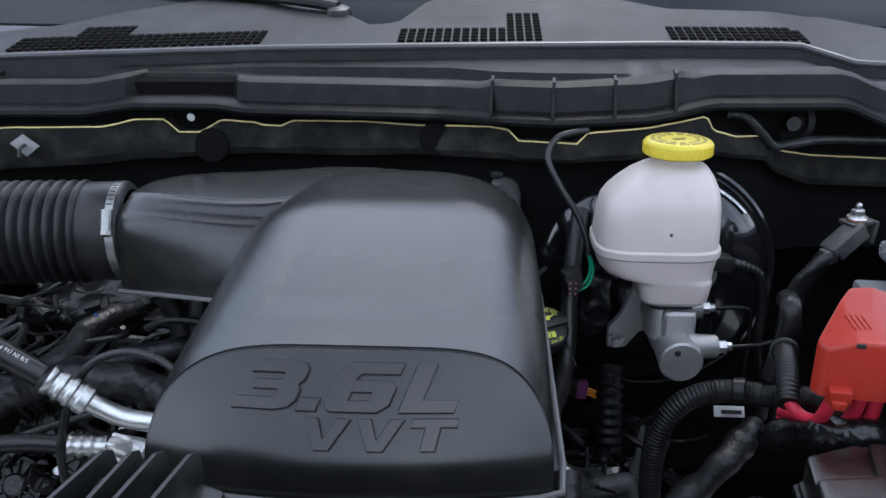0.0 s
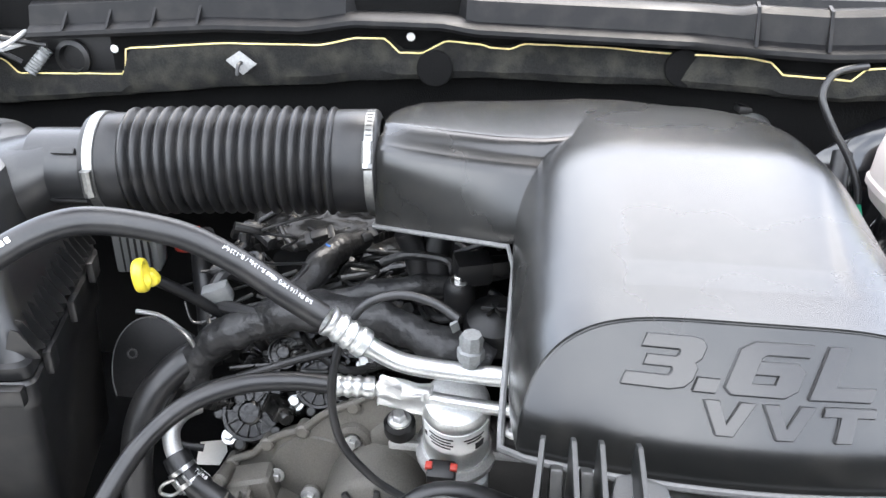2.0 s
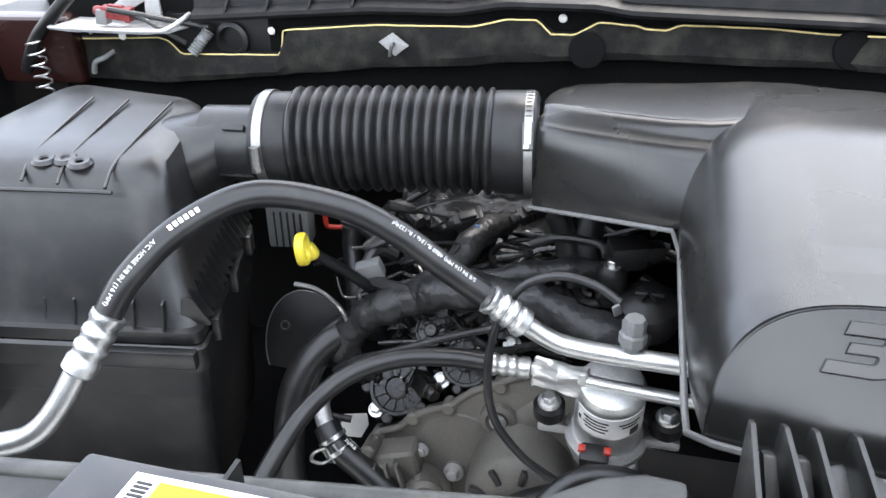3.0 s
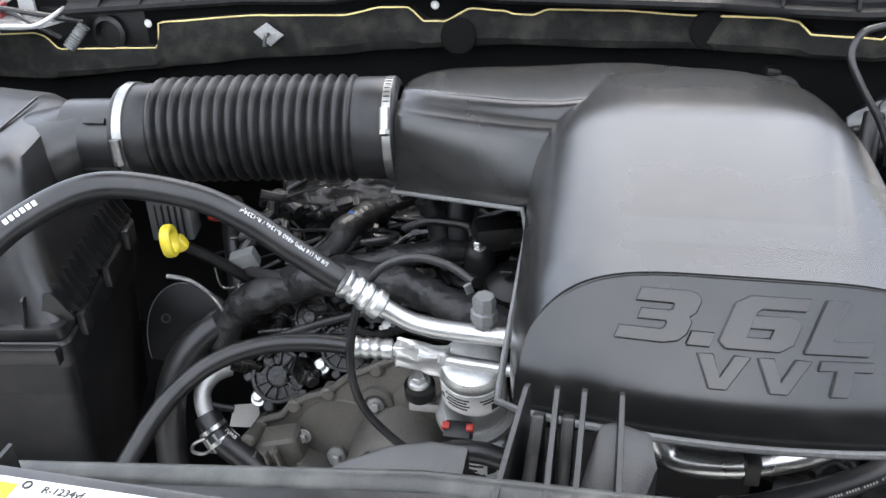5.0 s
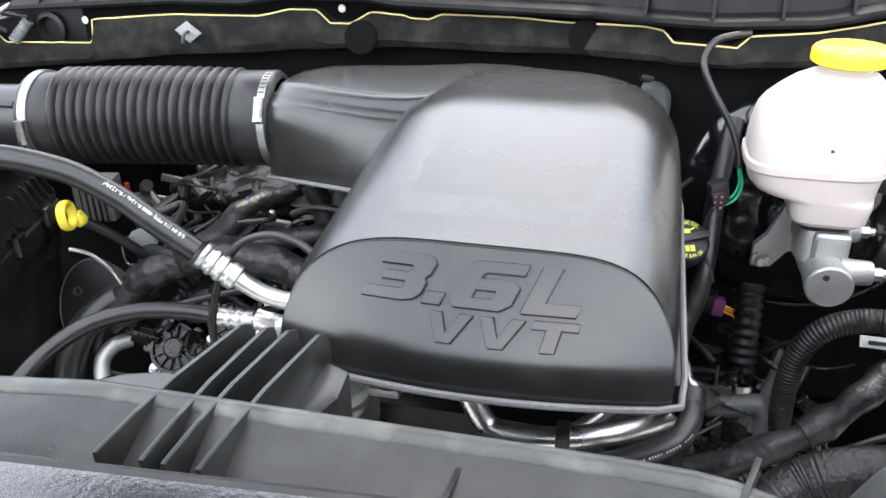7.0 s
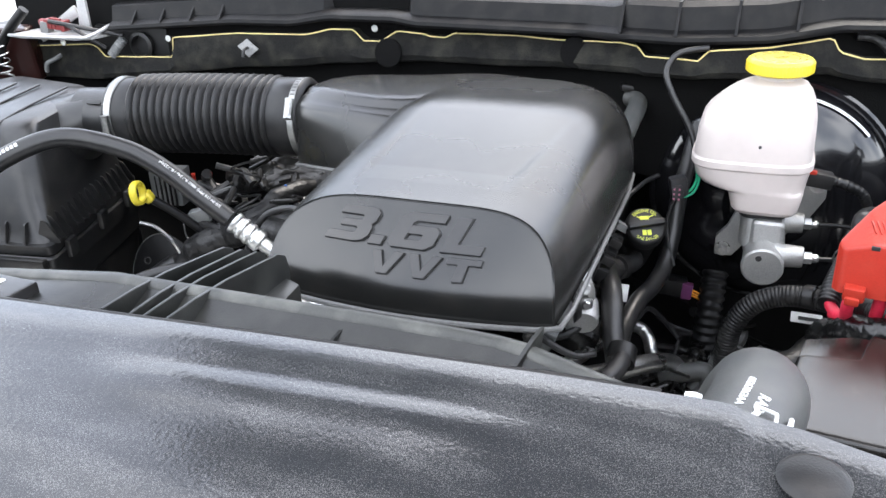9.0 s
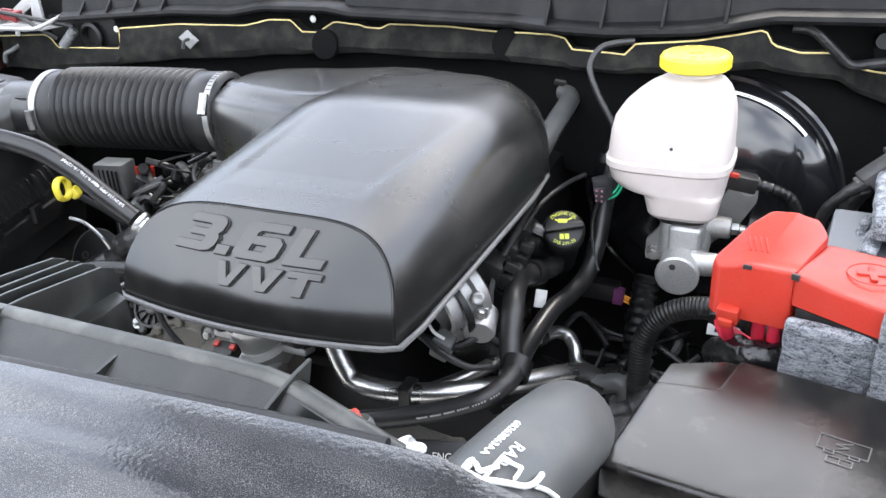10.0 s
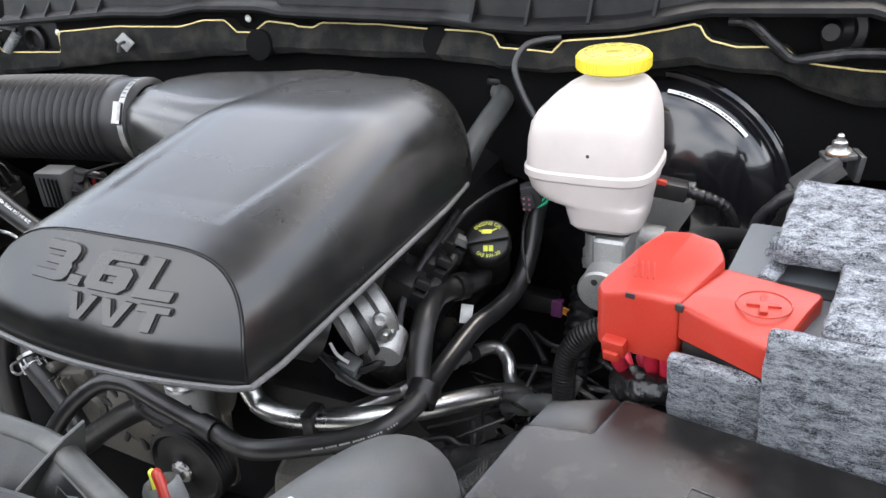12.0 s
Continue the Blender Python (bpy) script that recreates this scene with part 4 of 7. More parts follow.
rings, n = [], 18
line = [on_hose(t) for t in steps(0.20, 0.84, n * 8)]
for i, (q, a, b) in enumerate(frames_along(line)):
    ph = (i / (n * 8)) * n
    r = 0.0505 + 0.0065 * (0.5 - 0.5 * math.cos(2 * math.pi * ph)) ** 0.7
    rings.append([q + r * (math.cos(2 * math.pi * k / 40) * a + math.sin(2 * math.pi * k / 40) * b) for k in range(40)])
part("bellows", loft(rings), RUBBER, intake)
HD = (HB - HA).normalized()
part("cuff", revolve([(0.045, -0.001), (0.0515, 0), (0.053, 0.004), (0.053, 0.036), (0.0515, 0.040), (0.045, 0.042)], on_hose(0.085), HD, 40), RUBBER, intake)
part("cuff", revolve([(0.045, 0.0), (0.0515, 0.001), (0.054, 0.005), (0.054, 0.044), (0.052, 0.047), (0.045, 0.05)], on_hose(0.828), HD, 40), RUBBER, intake)


def hose_clamp(at, axis, r, screw_angle, parent=None, width=0.012, perforated=True):
    """A worm-drive band with perforations and a screw housing."""
    d = Vector(axis).normalized()
    c = part("hose_clamp", revolve([(r, -width / 2), (r + 0.0014, -width / 2 + 0.0006), (r + 0.0014, width / 2 - 0.0006), (r, width / 2)], at, d, 44), BAND, parent, "bright steel worm-drive hose clamp")
    n = (V(0, 0, 1) - d * d.z).normalized()
    b = d.cross(n)
    a = radians(screw_angle)
    rad = math.cos(a) * n + math.sin(a) * b
    tan = -math.sin(a) * n + math.cos(a) * b
    p = Vector(at) + rad * (r + 0.005)
    part("screw_housing", tube([p - tan * 0.011, p + tan * 0.011], 0.0058, 10), BAND, c)
    part("screw_head", revolve([(0, 0), (0.0058, 0), (0.0058, 0.005), (0.004, 0.006), (0, 0.006)], p + tan * 0.011, tan, 6), BAND, c)
    if not perforated:
        return c
    slots = [rbox((0, 0, 0), (width * 0.6, 0.0012, 0.0008), 0) for _ in range(24)]
    for i, s in enumerate(slots):
        aa = a - radians(20 + i * 6.5)
        rr = math.cos(aa) * n + math.sin(aa) * b
        tt = -math.sin(aa) * n + math.cos(aa) * b
        m = Matrix((d, tt, rr)).transposed().to_4x4()
        m.translation = Vector(at) + rr * (r + 0.0014)
        bmesh.ops.transform(s, matrix=m, verts=s.verts)
    part("band_slots", join(*slots), INK_AND_SHADE, c)
    return c


hose_clamp(on_hose(0.118), HD, 0.0532, 88, intake, 0.011, False)
hose_clamp(on_hose(0.945), HD, 0.0540, 60, intake, 0.0095)

airbox = thing("air_filter_box", "black plastic air filter box with ribbed lid", "air filter box", (-0.88, 0.75, 0.85))
CORN = {"fr": (-0.684, 0.627), "br": (-0.762, 0.900), "bl": (-1.05, 0.95), "fl": (-1.04, 0.575)}
order = ("fr", "br", "bl", "fl")


def lid_ring(z, f, cx=-0.872, cy=0.775, dx=0.0, dy=0.0, k=6, rad=0.16):
    """A rounded quadrilateral: the box's plan shrunk by f towards its middle."""
    pts = []
    cs = [V(cx + dx + (CORN[c][0] - cx) * f, cy + dy + (CORN[c][1] - cy) * f, z) for c in order]
    for i in range(4):
        p, q, s = cs[i - 1], cs[i], cs[(i + 1) % 4]
        for j in range(k + 1):
            t = j / k
            a, b = q.lerp(p, rad), q.lerp(s, rad)
            pts.append((1 - t) ** 2 * a + 2 * t * (1 - t) * q + t * t * b)
    return pts


lid = part("lid", loft([lid_ring(1.045, 1.0, rad=0.05), lid_ring(1.058, 1.0, rad=0.05), lid_ring(1.060, 0.965, rad=0.06), lid_ring(1.075, 0.93, rad=0.10), lid_ring(1.11, 0.88, rad=0.14), lid_ring(1.145, 0.83, dy=0.004, rad=0.17), lid_ring(1.178, 0.80, dy=0.008), lid_ring(1.194, 0.775, dy=0.012), lid_ring(1.205, 0.74, dy=0.016), lid_ring(1.211, 0.67, dy=0.02), lid_ring(1.214, 0.4, dy=0.02)]), AIRBOX, airbox, "black plastic lid with raised ribs")
part("base", loft([lid_ring(0.80, 0.86, rad=0.08), lid_ring(0.97, 0.93, rad=0.06), lid_ring(0.975, 0.965, rad=0.06), lid_ring(1.012, 0.985, rad=0.05), lid_ring(1.014, 1.015, rad=0.05), lid_ring(1.040, 1.02, rad=0.05), lid_ring(1.043, 1.0, rad=0.05)]), AIRBOX, airbox)
for x0, x1 in ((-0.862, -0.915), (-0.822, -0.868), (-0.770, -0.812)):
    rib = tube([(x0, 0.646, 1.199), (x0 * 0.75 + x1 * 0.25, 0.68, 1.2085), (x0 * 0.5 + x1 * 0.5, 0.74, 1.2145), (x1, 0.845, 1.2175)], 0.0017, 8, 6)
    part("rib", rib, AIRBOX, lid)
part("ledge", tube([(-1.0, 0.628, 1.190), (-0.80, 0.640, 1.196), (-0.762, 0.644, 1.196)], 0.0022, 8, 6), AIRBOX, lid)
part("snout", revolve([(0.0425, -0.045), (0.0415, -0.03), (0.0415, 0.010), (0.044, 0.014), (0.044, 0.02), (0.042, 0.022), (0.042, 0.034)], on_hose(0.035) + V(0, 0, -0.004), HD, 36), AIRBOX, lid)
flare = []
for x, cy, cz, hy, hz in ((-0.835, 0.80, 1.130, 0.105, 0.075), (-0.800, 0.803, 1.145, 0.088, 0.0655), (-0.778, 0.805, 1.160, 0.071, 0.056), (-0.762, 0.807, 1.172, 0.0565, 0.0485), (-0.750, 0.808, 1.180, 0.0475, 0.0442), (-0.738, 0.8095, 1.1845, 0.0432, 0.0426), (-0.722, 0.8115, 1.1858, 0.0420, 0.0420)):
    flare.append([V(x, cy + hy * math.cos(a), cz + hz * math.sin(a)) for a in (2 * math.pi * k / 40 for k in range(40))])
part("snout_flare", loft([[q for q in glide(list(run), 4)] for run in zip(*flare)], caps=False, closed=True), AIRBOX, lid)
for i in range(15):
    t = i / 14
    x, y = -0.690 - 0.068 * t, 0.645 + 0.235 * t
    fin = slab([(0.004, 0.0), (0.004, 0.003), (-0.011, 0.031), (-0.017, 0.034), (-0.030, 0.0)], -0.0012, 0.0012, 0, pose(x + 0.004, y, 1.058, 90, 0, 16))
    part("gusset", fin, AIRBOX, lid)
for i in range(10):
    x = -0.722 - 0.031 * i
    fin = slab([(0.001, 0.0), (0.001, 0.003), (0.008, 0.026), (0.011, 0.028), (0.026, 0.028), (0.026, 0.0)], -0.0012, 0.0012, 0, pose(x, 0.624 - 0.10 * (-0.70 - x) * 1.0, 1.059, 90, 0, 98))
    part("gusset", fin, AIRBOX, lid)
for t in (0.15, 0.5, 0.82):
    x, y = -0.682 - 0.075 * t, 0.630 + 0.265 * t
    part("latch", rbox((x + 0.004, y, 1.042), (0.008, 0.022, 0.026), 0.002, (0, 0, 16)), AIRBOX, airbox)
part("front_latch", rbox((-0.735, 0.609, 1.035), (0.10, 0.012, 0.020), 0.003, (0, 0, 8)), AIRBOX, airbox)
part("emblem", join(*[revolve([(0.004, 0.0015), (0.0055, 0.003), (0.010, 0.0035), (0.013, 0.0)], (-0.815 - 0.020 * k, 0.675 + 0.006 * (k % 2), 1.2095), (0.05, -0.1, 1), 16) for k in range(3)]), AIRBOX, lid, "moulded clover-like emblem")
part("clip_slot", rbox(on_hose(0.055) + V(-0.006, -0.034, 0.026), (0.024, 0.004, 0.007), 0.001, (-45, 0, 4)), INK_AND_SHADE, lid, "dark clip slot in the snout")
part("snout_flange", rbox(on_hose(0.055) + V(-0.004, -0.036, -0.026), (0.045, 0.012, 0.003), 0.001, (0, 0, 4)), AIRBOX, lid)

# ---- brake booster, master cylinder and fluid reservoir ----
booster = thing("brake_booster", "gloss black round brake booster on the firewall", "brake booster", (0.215, 1.05, 1.09))
BC = V(0.215, 0.0, 1.090)
part("shell", revolve([(0, 0.942), (0.046, 0.942), (0.052, 0.946), (0.058, 0.956), (0.087, 0.962), (0.123, 0.974), (0.142, 0.988), (0.1495, 1.0), (0.1525, 1.008)], BC, (0, 1, 0), 64), GLOSS, booster)
part("rim", revolve([(0.146, 1.006), (0.1565, 1.006), (0.160, 1.009), (0.160, 1.017), (0.1565, 1.020), (0.1525, 1.022), (0.1535, 1.03), (0.1565, 1.034), (0.1565, 1.042), (0.151, 1.05), (0.135, 1.11), (0.08, 1.15), (0, 1.15)], BC, (0, 1, 0), 64), GLOSS, booster, "crimped rim of the booster shell")


def on_booster(x, y, z):
    a = radians(62) - x / 0.143
    r = 0.1425 + y * 0.6
    return V(BC.x + r * math.cos(a), 0.9875 + y * 0.7 - 0.0012 - z, BC.z + r * math.sin(a))


part("tag", bars([(0, 0, 0.100, 0.0045)], on_booster, 0.0004), PAPER, booster, "curved white part label")
part("tag_print", bars([(-0.036 + 0.005 * k, 0.0, 0.0034, 0.0016) for k in range(16) if k % 6 != 3], lambda x, y, z: on_booster(x, y, z + 0.0004)), INK_AND_SHADE, booster)

master = thing("master_cylinder", "cast aluminium brake master cylinder bolted to the booster", "master cylinder", (0.214, 0.87, 1.08))
part("body", revolve([(0, 0), (0.0215, 0), (0.0235, 0.002), (0.0235, 0.006), (0.0225, 0.010), (0.0225, 0.05), (0.024, 0.055), (0.024, 0.10), (0.022, 0.108), (0.022, 0.15)], (0.213, 0.797, 1.0765), (0.0, 1, 0.045), 36), CAST, master)
part("riser", join(rbox((0.214, 0.848, 1.102), (0.036, 0.050, 0.042), 0.008, (0, 0, 0), 3), rbox((0.214, 0.905, 1.098), (0.036, 0.04, 0.026), 0.007, (0, 0, 0), 3)), CAST, master)
for y, z in ((0.823, 1.0835), (0.900, 1.0945)):
    boss = part("port", revolve([(0.016, 0), (0.0135, 0.012), (0.0125, 0.030), (0.0115, 0.032), (0, 0.032)], (0.224, y, z), (1, 0.02, 0.02), 20), CAST, master)
    part("flare_nut", join(revolve([(0.0055, 0), (0.0075, 0.001), (0.0075, 0.009), (0.0055, 0.010)], (0.256, y, z + 0.0007), (1, 0.02, 0.02), 6), revolve([(0.005, 0.009), (0.005, 0.015), (0.003, 0.017), (0, 0.017)], (0.256, y, z + 0.0007), (1, 0.02, 0.02), 12)), STEEL, boss, "bright steel flare nut")
flange_line = [(-0.058, -0.062), (-0.036, -0.062), (-0.02, -0.04), (0.02, -0.03), (0.05, 0.0), (0.066, 0.03), (0.066, 0.058), (0.04, 0.058), (0.03, 0.036), (0.0, 0.04), (-0.03, 0.02), (-0.045, -0.02), (-0.058, -0.036)]
part("flange", slab(flange_line, -0.006, 0.006, 0.002, pose(0.213, 0.936, 1.088, 90, 0, 0)), CAST, master)
bolt((0.165, 0.930, 1.036), (0, -1, 0), 0.0065, "nut", master)
bolt((0.268, 0.930, 1.135), (0, -1, 0), 0.0065, "nut", master)
part("vent_plug", revolve([(0, 0.0012), (0.0032, 0.001), (0.0036, 0)], (0.208, 0.7965, 1.088), (0, -1, 0), 12), INK_AND_SHADE, master)


def squircle(z, cx, cy, hx, hy, n=3.0, k=48):
    out = []
    for i in range(k):
        a = 2 * math.pi * i / k
        c, s = math.cos(a), math.sin(a)
        out.append(V(cx + hx * math.copysign(abs(c) ** (2 / n), c), cy + hy * math.copysign(abs(s) ** (2 / n), s), z))
    return out


part("reservoir_boss", loft([squircle(z, 0.2075, 0.860, hx, hy) for z, hx, hy in ((1.123, 0.023, 0.026), (1.117, 0.0245, 0.028), (1.085, 0.0245, 0.030))]), CAST, master)
part("cast_marks", bars([(0.006 * k, 0.004 * j, 0.0035, 0.0022) for k in range(-1, 2) for j in range(2)], lambda x, y, z: V(0.211 + x * 0.6, 0.822 + y, 1.1005 + z + y * 0.05)), CAST, master)

tank = thing("brake_fluid_reservoir", "translucent white brake fluid reservoir on the master cylinder", "fluid reservoir", (0.19, 0.87, 1.108))


TANK = [  # height, both sides in x, middle and half depth in y, squareness
    (1.289, 0.1815, 0.2245, 0.873, 0.0215, 2), (1.2795, 0.1805, 0.2260, 0.873, 0.0228, 2), (1.2770, 0.1770, 0.2310, 0.873, 0.027, 2.3),
    (1.2735, 0.1690, 0.2370, 0.874, 0.034, 2.7), (1.2660, 0.1560, 0.2425, 0.874, 0.041, 3.0), (1.2560, 0.1435, 0.2470, 0.873, 0.0465, 3.3),
    (1.2450, 0.1325, 0.2495, 0.872, 0.0500, 3.6), (1.2360, 0.1270, 0.2505, 0.872, 0.0515, 3.8), (1.2200, 0.1235, 0.2512, 0.872, 0.0525, 4.0),
    (1.1940, 0.1215, 0.2520, 0.872, 0.0535, 4.0), (1.1915, 0.1192, 0.2545, 0.872, 0.0555, 4.0), (1.1845, 0.1192, 0.2545, 0.872, 0.0555, 4.0),
    (1.1820, 0.1218, 0.2520, 0.872, 0.0535, 4.0), (1.1690, 0.1255, 0.2500, 0.871, 0.0515, 3.8), (1.1620, 0.1320, 0.2490, 0.870, 0.0500, 3.6),
    (1.1585, 0.1420, 0.2485, 0.868, 0.0480, 3.6), (1.1565, 0.1560, 0.2480, 0.864, 0.0440, 3.8), (1.1535, 0.1640, 0.2475, 0.862, 0.0415, 4.2),
    (1.1450, 0.1665, 0.2460, 0.861, 0.0400, 4.4), (1.1340, 0.1695, 0.2440, 0.860, 0.0380, 4.4), (1.1295, 0.1730, 0.2405, 0.860, 0.0345, 4.2), (1.1280, 0.1790, 0.2345, 0.860, 0.0290, 4.0)]
part("body", loft([squircle(z, (xl + xr) / 2, cy, (xr - xl) / 2, hy, n, 56) for z, xl, xr, cy, hy, n in TANK]), WHITE, tank, sharp=0.45)
part("grommet", loft([squircle(z, 0.2065, 0.860, hx, hy, 3.4) for z, hx, hy in ((1.1285, 0.027, 0.027), (1.1245, 0.028, 0.028), (1.121, 0.026, 0.026))]), RUBBER, tank, "black rubber grommet")
part("level_mark", revolve([(0, 0.0006), (0.0018, 0.0005), (0.002, 0)], (0.194, 0.8195, 1.213), (0, -1, 0.06), 10), INK_AND_SHADE, tank)
cap = part("cap", revolve([(0.0, -0.002), (0.0328, -0.002), (0.0358, 0.0), (0.0361, 0.004), (0.0358, 0.011), (0.0346, 0.0135), (0.032, 0.0150), (0.010, 0.0150), (0, 0.0150)], (0.204, 0.873, 1.2875), (0, 0, 1), 56), YELLOW, tank, "yellow ribbed screw cap")
part("cap_ribs", join(*[rbox((0.204 + 0.0360 * math.cos(a), 0.873 + 0.0360 * math.sin(a), 1.2935), (0.0012, 0.0016, 0.010), 0, (0, 0, math.degrees(a))) for a in (2 * math.pi * k / 60 for k in range(60))]), YELLOW, cap)


def on_cap(x, y, z):
    r, a = 0.024 + y, -math.pi / 2 + x / 0.024
    return V(0.204 + r * math.cos(a), 0.873 + r * math.sin(a), 1.3027 + z)


LETTERING = surface("moulded_yellow_lettering", (0.30, 0.25, 0.05), 0.4, bump=0.0, vary=0.1)
part("lettering", join(bars([(0.0115 * k, 0.0035, 0.0085, 0.0035) for k in range(-6, 7)], on_cap), bars([(0.0115 * k, -0.0035, 0.0082, 0.0028) for k in range(-6, 7)], on_cap), rbox((0.204, 0.873, 1.3030), (0.016, 0.0022, 0.001), 0, (0, 0, 20)), rbox((0.204, 0.868, 1.3030), (0.012, 0.002, 0.001), 0, (0, 0, 20))), LETTERING, cap, "moulded ring of caution lettering")
line1 = thing("brake_line", "thin dark steel brake line from the master cylinder", "brake line", (0.30, 0.9, 1.05), "brake lines")
part("pipe", tube([(0.272, 0.900, 1.095), (0.300, 0.901, 1.096), (0.313, 0.902, 1.090), (0.316, 0.903, 1.06), (0.316, 0.91, 0.95), (0.31, 0.95, 0.85)], 0.0026, 10), DARK, line1)
line2 = thing("brake_line", "thin dark steel brake line from the master cylinder", "brake line", (0.30, 0.84, 1.05), "brake lines")
part("pipe", tube([(0.272, 0.823, 1.084), (0.300, 0.828, 1.084), (0.330, 0.85, 1.076), (0.345, 0.88, 1.02), (0.34, 0.93, 0.88)], 0.0026, 10), DARK, line2)

sensor_plug = thing("level_sensor_plug", "black connector with red lock on the reservoir", "connector", (0.262, 0.88, 1.16))
part("plug", rbox((0.262, 0.885, 1.160), (0.034, 0.022, 0.018), 0.003, (0, 10, 8)), BLACK, sensor_plug)
part("lock", rbox((0.254, 0.874, 1.171), (0.012, 0.006, 0.005), 0.001, (0, 10, 8)), RED, sensor_plug, "red lock tab")
part("wire_loom", tube([(0.278, 0.886, 1.158), (0.300, 0.892, 1.150), (0.318, 0.90, 1.135), (0.328, 0.905, 1.10), (0.330, 0.91, 1.05), (0.345, 0.93, 0.98)], 0.0062, 10, 10, shape=lambda s: 1 + 0.10 * math.sin(s * 190)), RUBBER, sensor_plug)

# ---- battery in its felt wrap, terminal cover and fuse box ----
battery = thing("battery", "grey-topped battery in its tray", "battery", (0.47, 0.66, 0.98))
part("case", rbox((0.470, 0.665, 1.08), (0.25, 0.175, 0.20), 0.006, (0, 0, -4)), BLACK, battery)
part("top", rbox((0.470, 0.660, 1.187), (0.245, 0.17, 0.018), 0.005, (0, 0, -4)), surface("grey_battery_plastic", (0.10, 0.108, 0.115), 0.45, grain=700, bump=0.08, vary=0.12), battery, "smooth grey battery lid")
part("handle_slot", rbox((0.420, 0.645, 1.1965), (0.07, 0.014, 0.003), 0.001, (0, 0, -6)), INK_AND_SHADE, battery)


def felt_sheet(size, m, cells=26, rough=0.0016, seed=0):
    """A thick felt panel with an uneven, hairy surface and soft edges."""
    bm = bmesh.new()
    bmesh.ops.create_cube(bm, size=1)
    for v in bm.verts:
        v.co = V(v.co.x * size[0], v.co.y * size[1], v.co.z * size[2])
    bmesh.ops.bevel(bm, geom=bm.edges[:], offset=min(size) * 0.33, segments=2, profile=0.5, affect="EDGES")
    cuts = [e for e in bm.edges if e.calc_length() > 0.02]
    bmesh.ops.subdivide_edges(bm, edges=cuts, cuts=cells, use_grid_fill=True)
    for v in bm.verts:
        p = v.co * 55 + V(seed, 0, 0)
        v.co += v.co.normalized() * 0 + V(noise.noise(p), noise.noise(p + V(7, 0, 0)), noise.noise(p + V(0, 9, 0))) * rough
    bmesh.ops.transform(bm, matrix=m, verts=bm.verts)
    return bm


part("rim", rbox((0.364, 0.5715, 1.1745), (0.070, 0.008, 0.010), 0.002, (0, 0, -27.5)), BLACK, battery, "black top rim of the battery case")
wrap = thing("battery_blanket", "grey needle-felt insulating blanket wrapped round the battery", "battery blanket", (0.46, 0.65, 1.09))
part("front_panel", felt_sheet((0.066, 0.012, 0.112), pose(0.3595, 0.572, 1.123, 10, 0, -7), 16, seed=3), FELT, wrap)
part("front_flap", felt_sheet((0.17, 0.012, 0.150), pose(0.473, 0.547, 1.150, 8, 0, -5), 26, seed=11), FELT, wrap)
part("side_strip", felt_sheet((0.16, 0.115, 0.014), pose(0.501, 0.610, 1.211, 0, 0, -5), 22, seed=5), FELT, wrap)
part("top_slab", felt_sheet((0.20, 0.125, 0.018), pose(0.482, 0.715, 1.217, 0, 0, -3), 26, seed=21), FELT, wrap)
part("side_panel", felt_sheet((0.012, 0.11, 0.07), pose(0.374, 0.700, 1.175, 0, 28, -12), 18, seed=31), FELT, wrap)
part("loose_layer", felt_sheet((0.09, 0.008, 0.05), pose(0.364, 0.690, 1.165, 20, -30, 74), 14, seed=41), FELT, wrap)

clamp = thing("terminal_clamp", "grey battery cable clamp with steel nut", "terminal clamp", (0.405, 0.89, 1.19))
part("bracket", join(rbox((0.395, 0.880, 1.193), (0.046, 0.024, 0.010), 0.003, (0, -38, 20)), rbox((0.412, 0.893, 1.207), (0.028, 0.024, 0.005), 0.0015, (0, -6, 20)), rbox((0.428, 0.900, 1.196), (0.006, 0.026, 0.026), 0.002, (0, 8, 20)), rbox((0.380, 0.874, 1.174), (0.013, 0.016, 0.016), 0.003, (0, -20, 20)), rbox((0.402, 0.872, 1.190), (0.040, 0.004, 0.018), 0.001, (0, -38, 20))), surface("dull_lead_clamp", (0.045, 0.046, 0.048), 0.5, 0.3, grain=400, bump=0.15, dust=0.2), clamp)
part("washer", revolve([(0.0, 0), (0.011, 0), (0.011, 0.002), (0, 0.002)], (0.412, 0.893, 1.2095), (0, 0, 1), 20), surface("coppery_washer", (0.35, 0.17, 0.09), 0.4, 0.6), clamp, "coppery washer")
part("cable", taped([(0.385, 0.872, 1.178), (0.366, 0.868, 1.165), (0.350, 0.872, 1.14), (0.345, 0.88, 1.10), (0.348, 0.89, 1.04), (0.345, 0.90, 0.95)], 0.0058, 6, 14, 10, 0.2), TAPE, clamp, "black taped cable")
bolt((0.412, 0.893, 1.2115), (0, 0, 1), 0.0072, "nut", clamp)
part("stud", revolve([(0.0035, 0), (0.0035, 0.006), (0.002, 0.008), (0, 0.008)], (0.412, 0.893, 1.2205), (0, 0, 1), 12), STEEL, clamp)

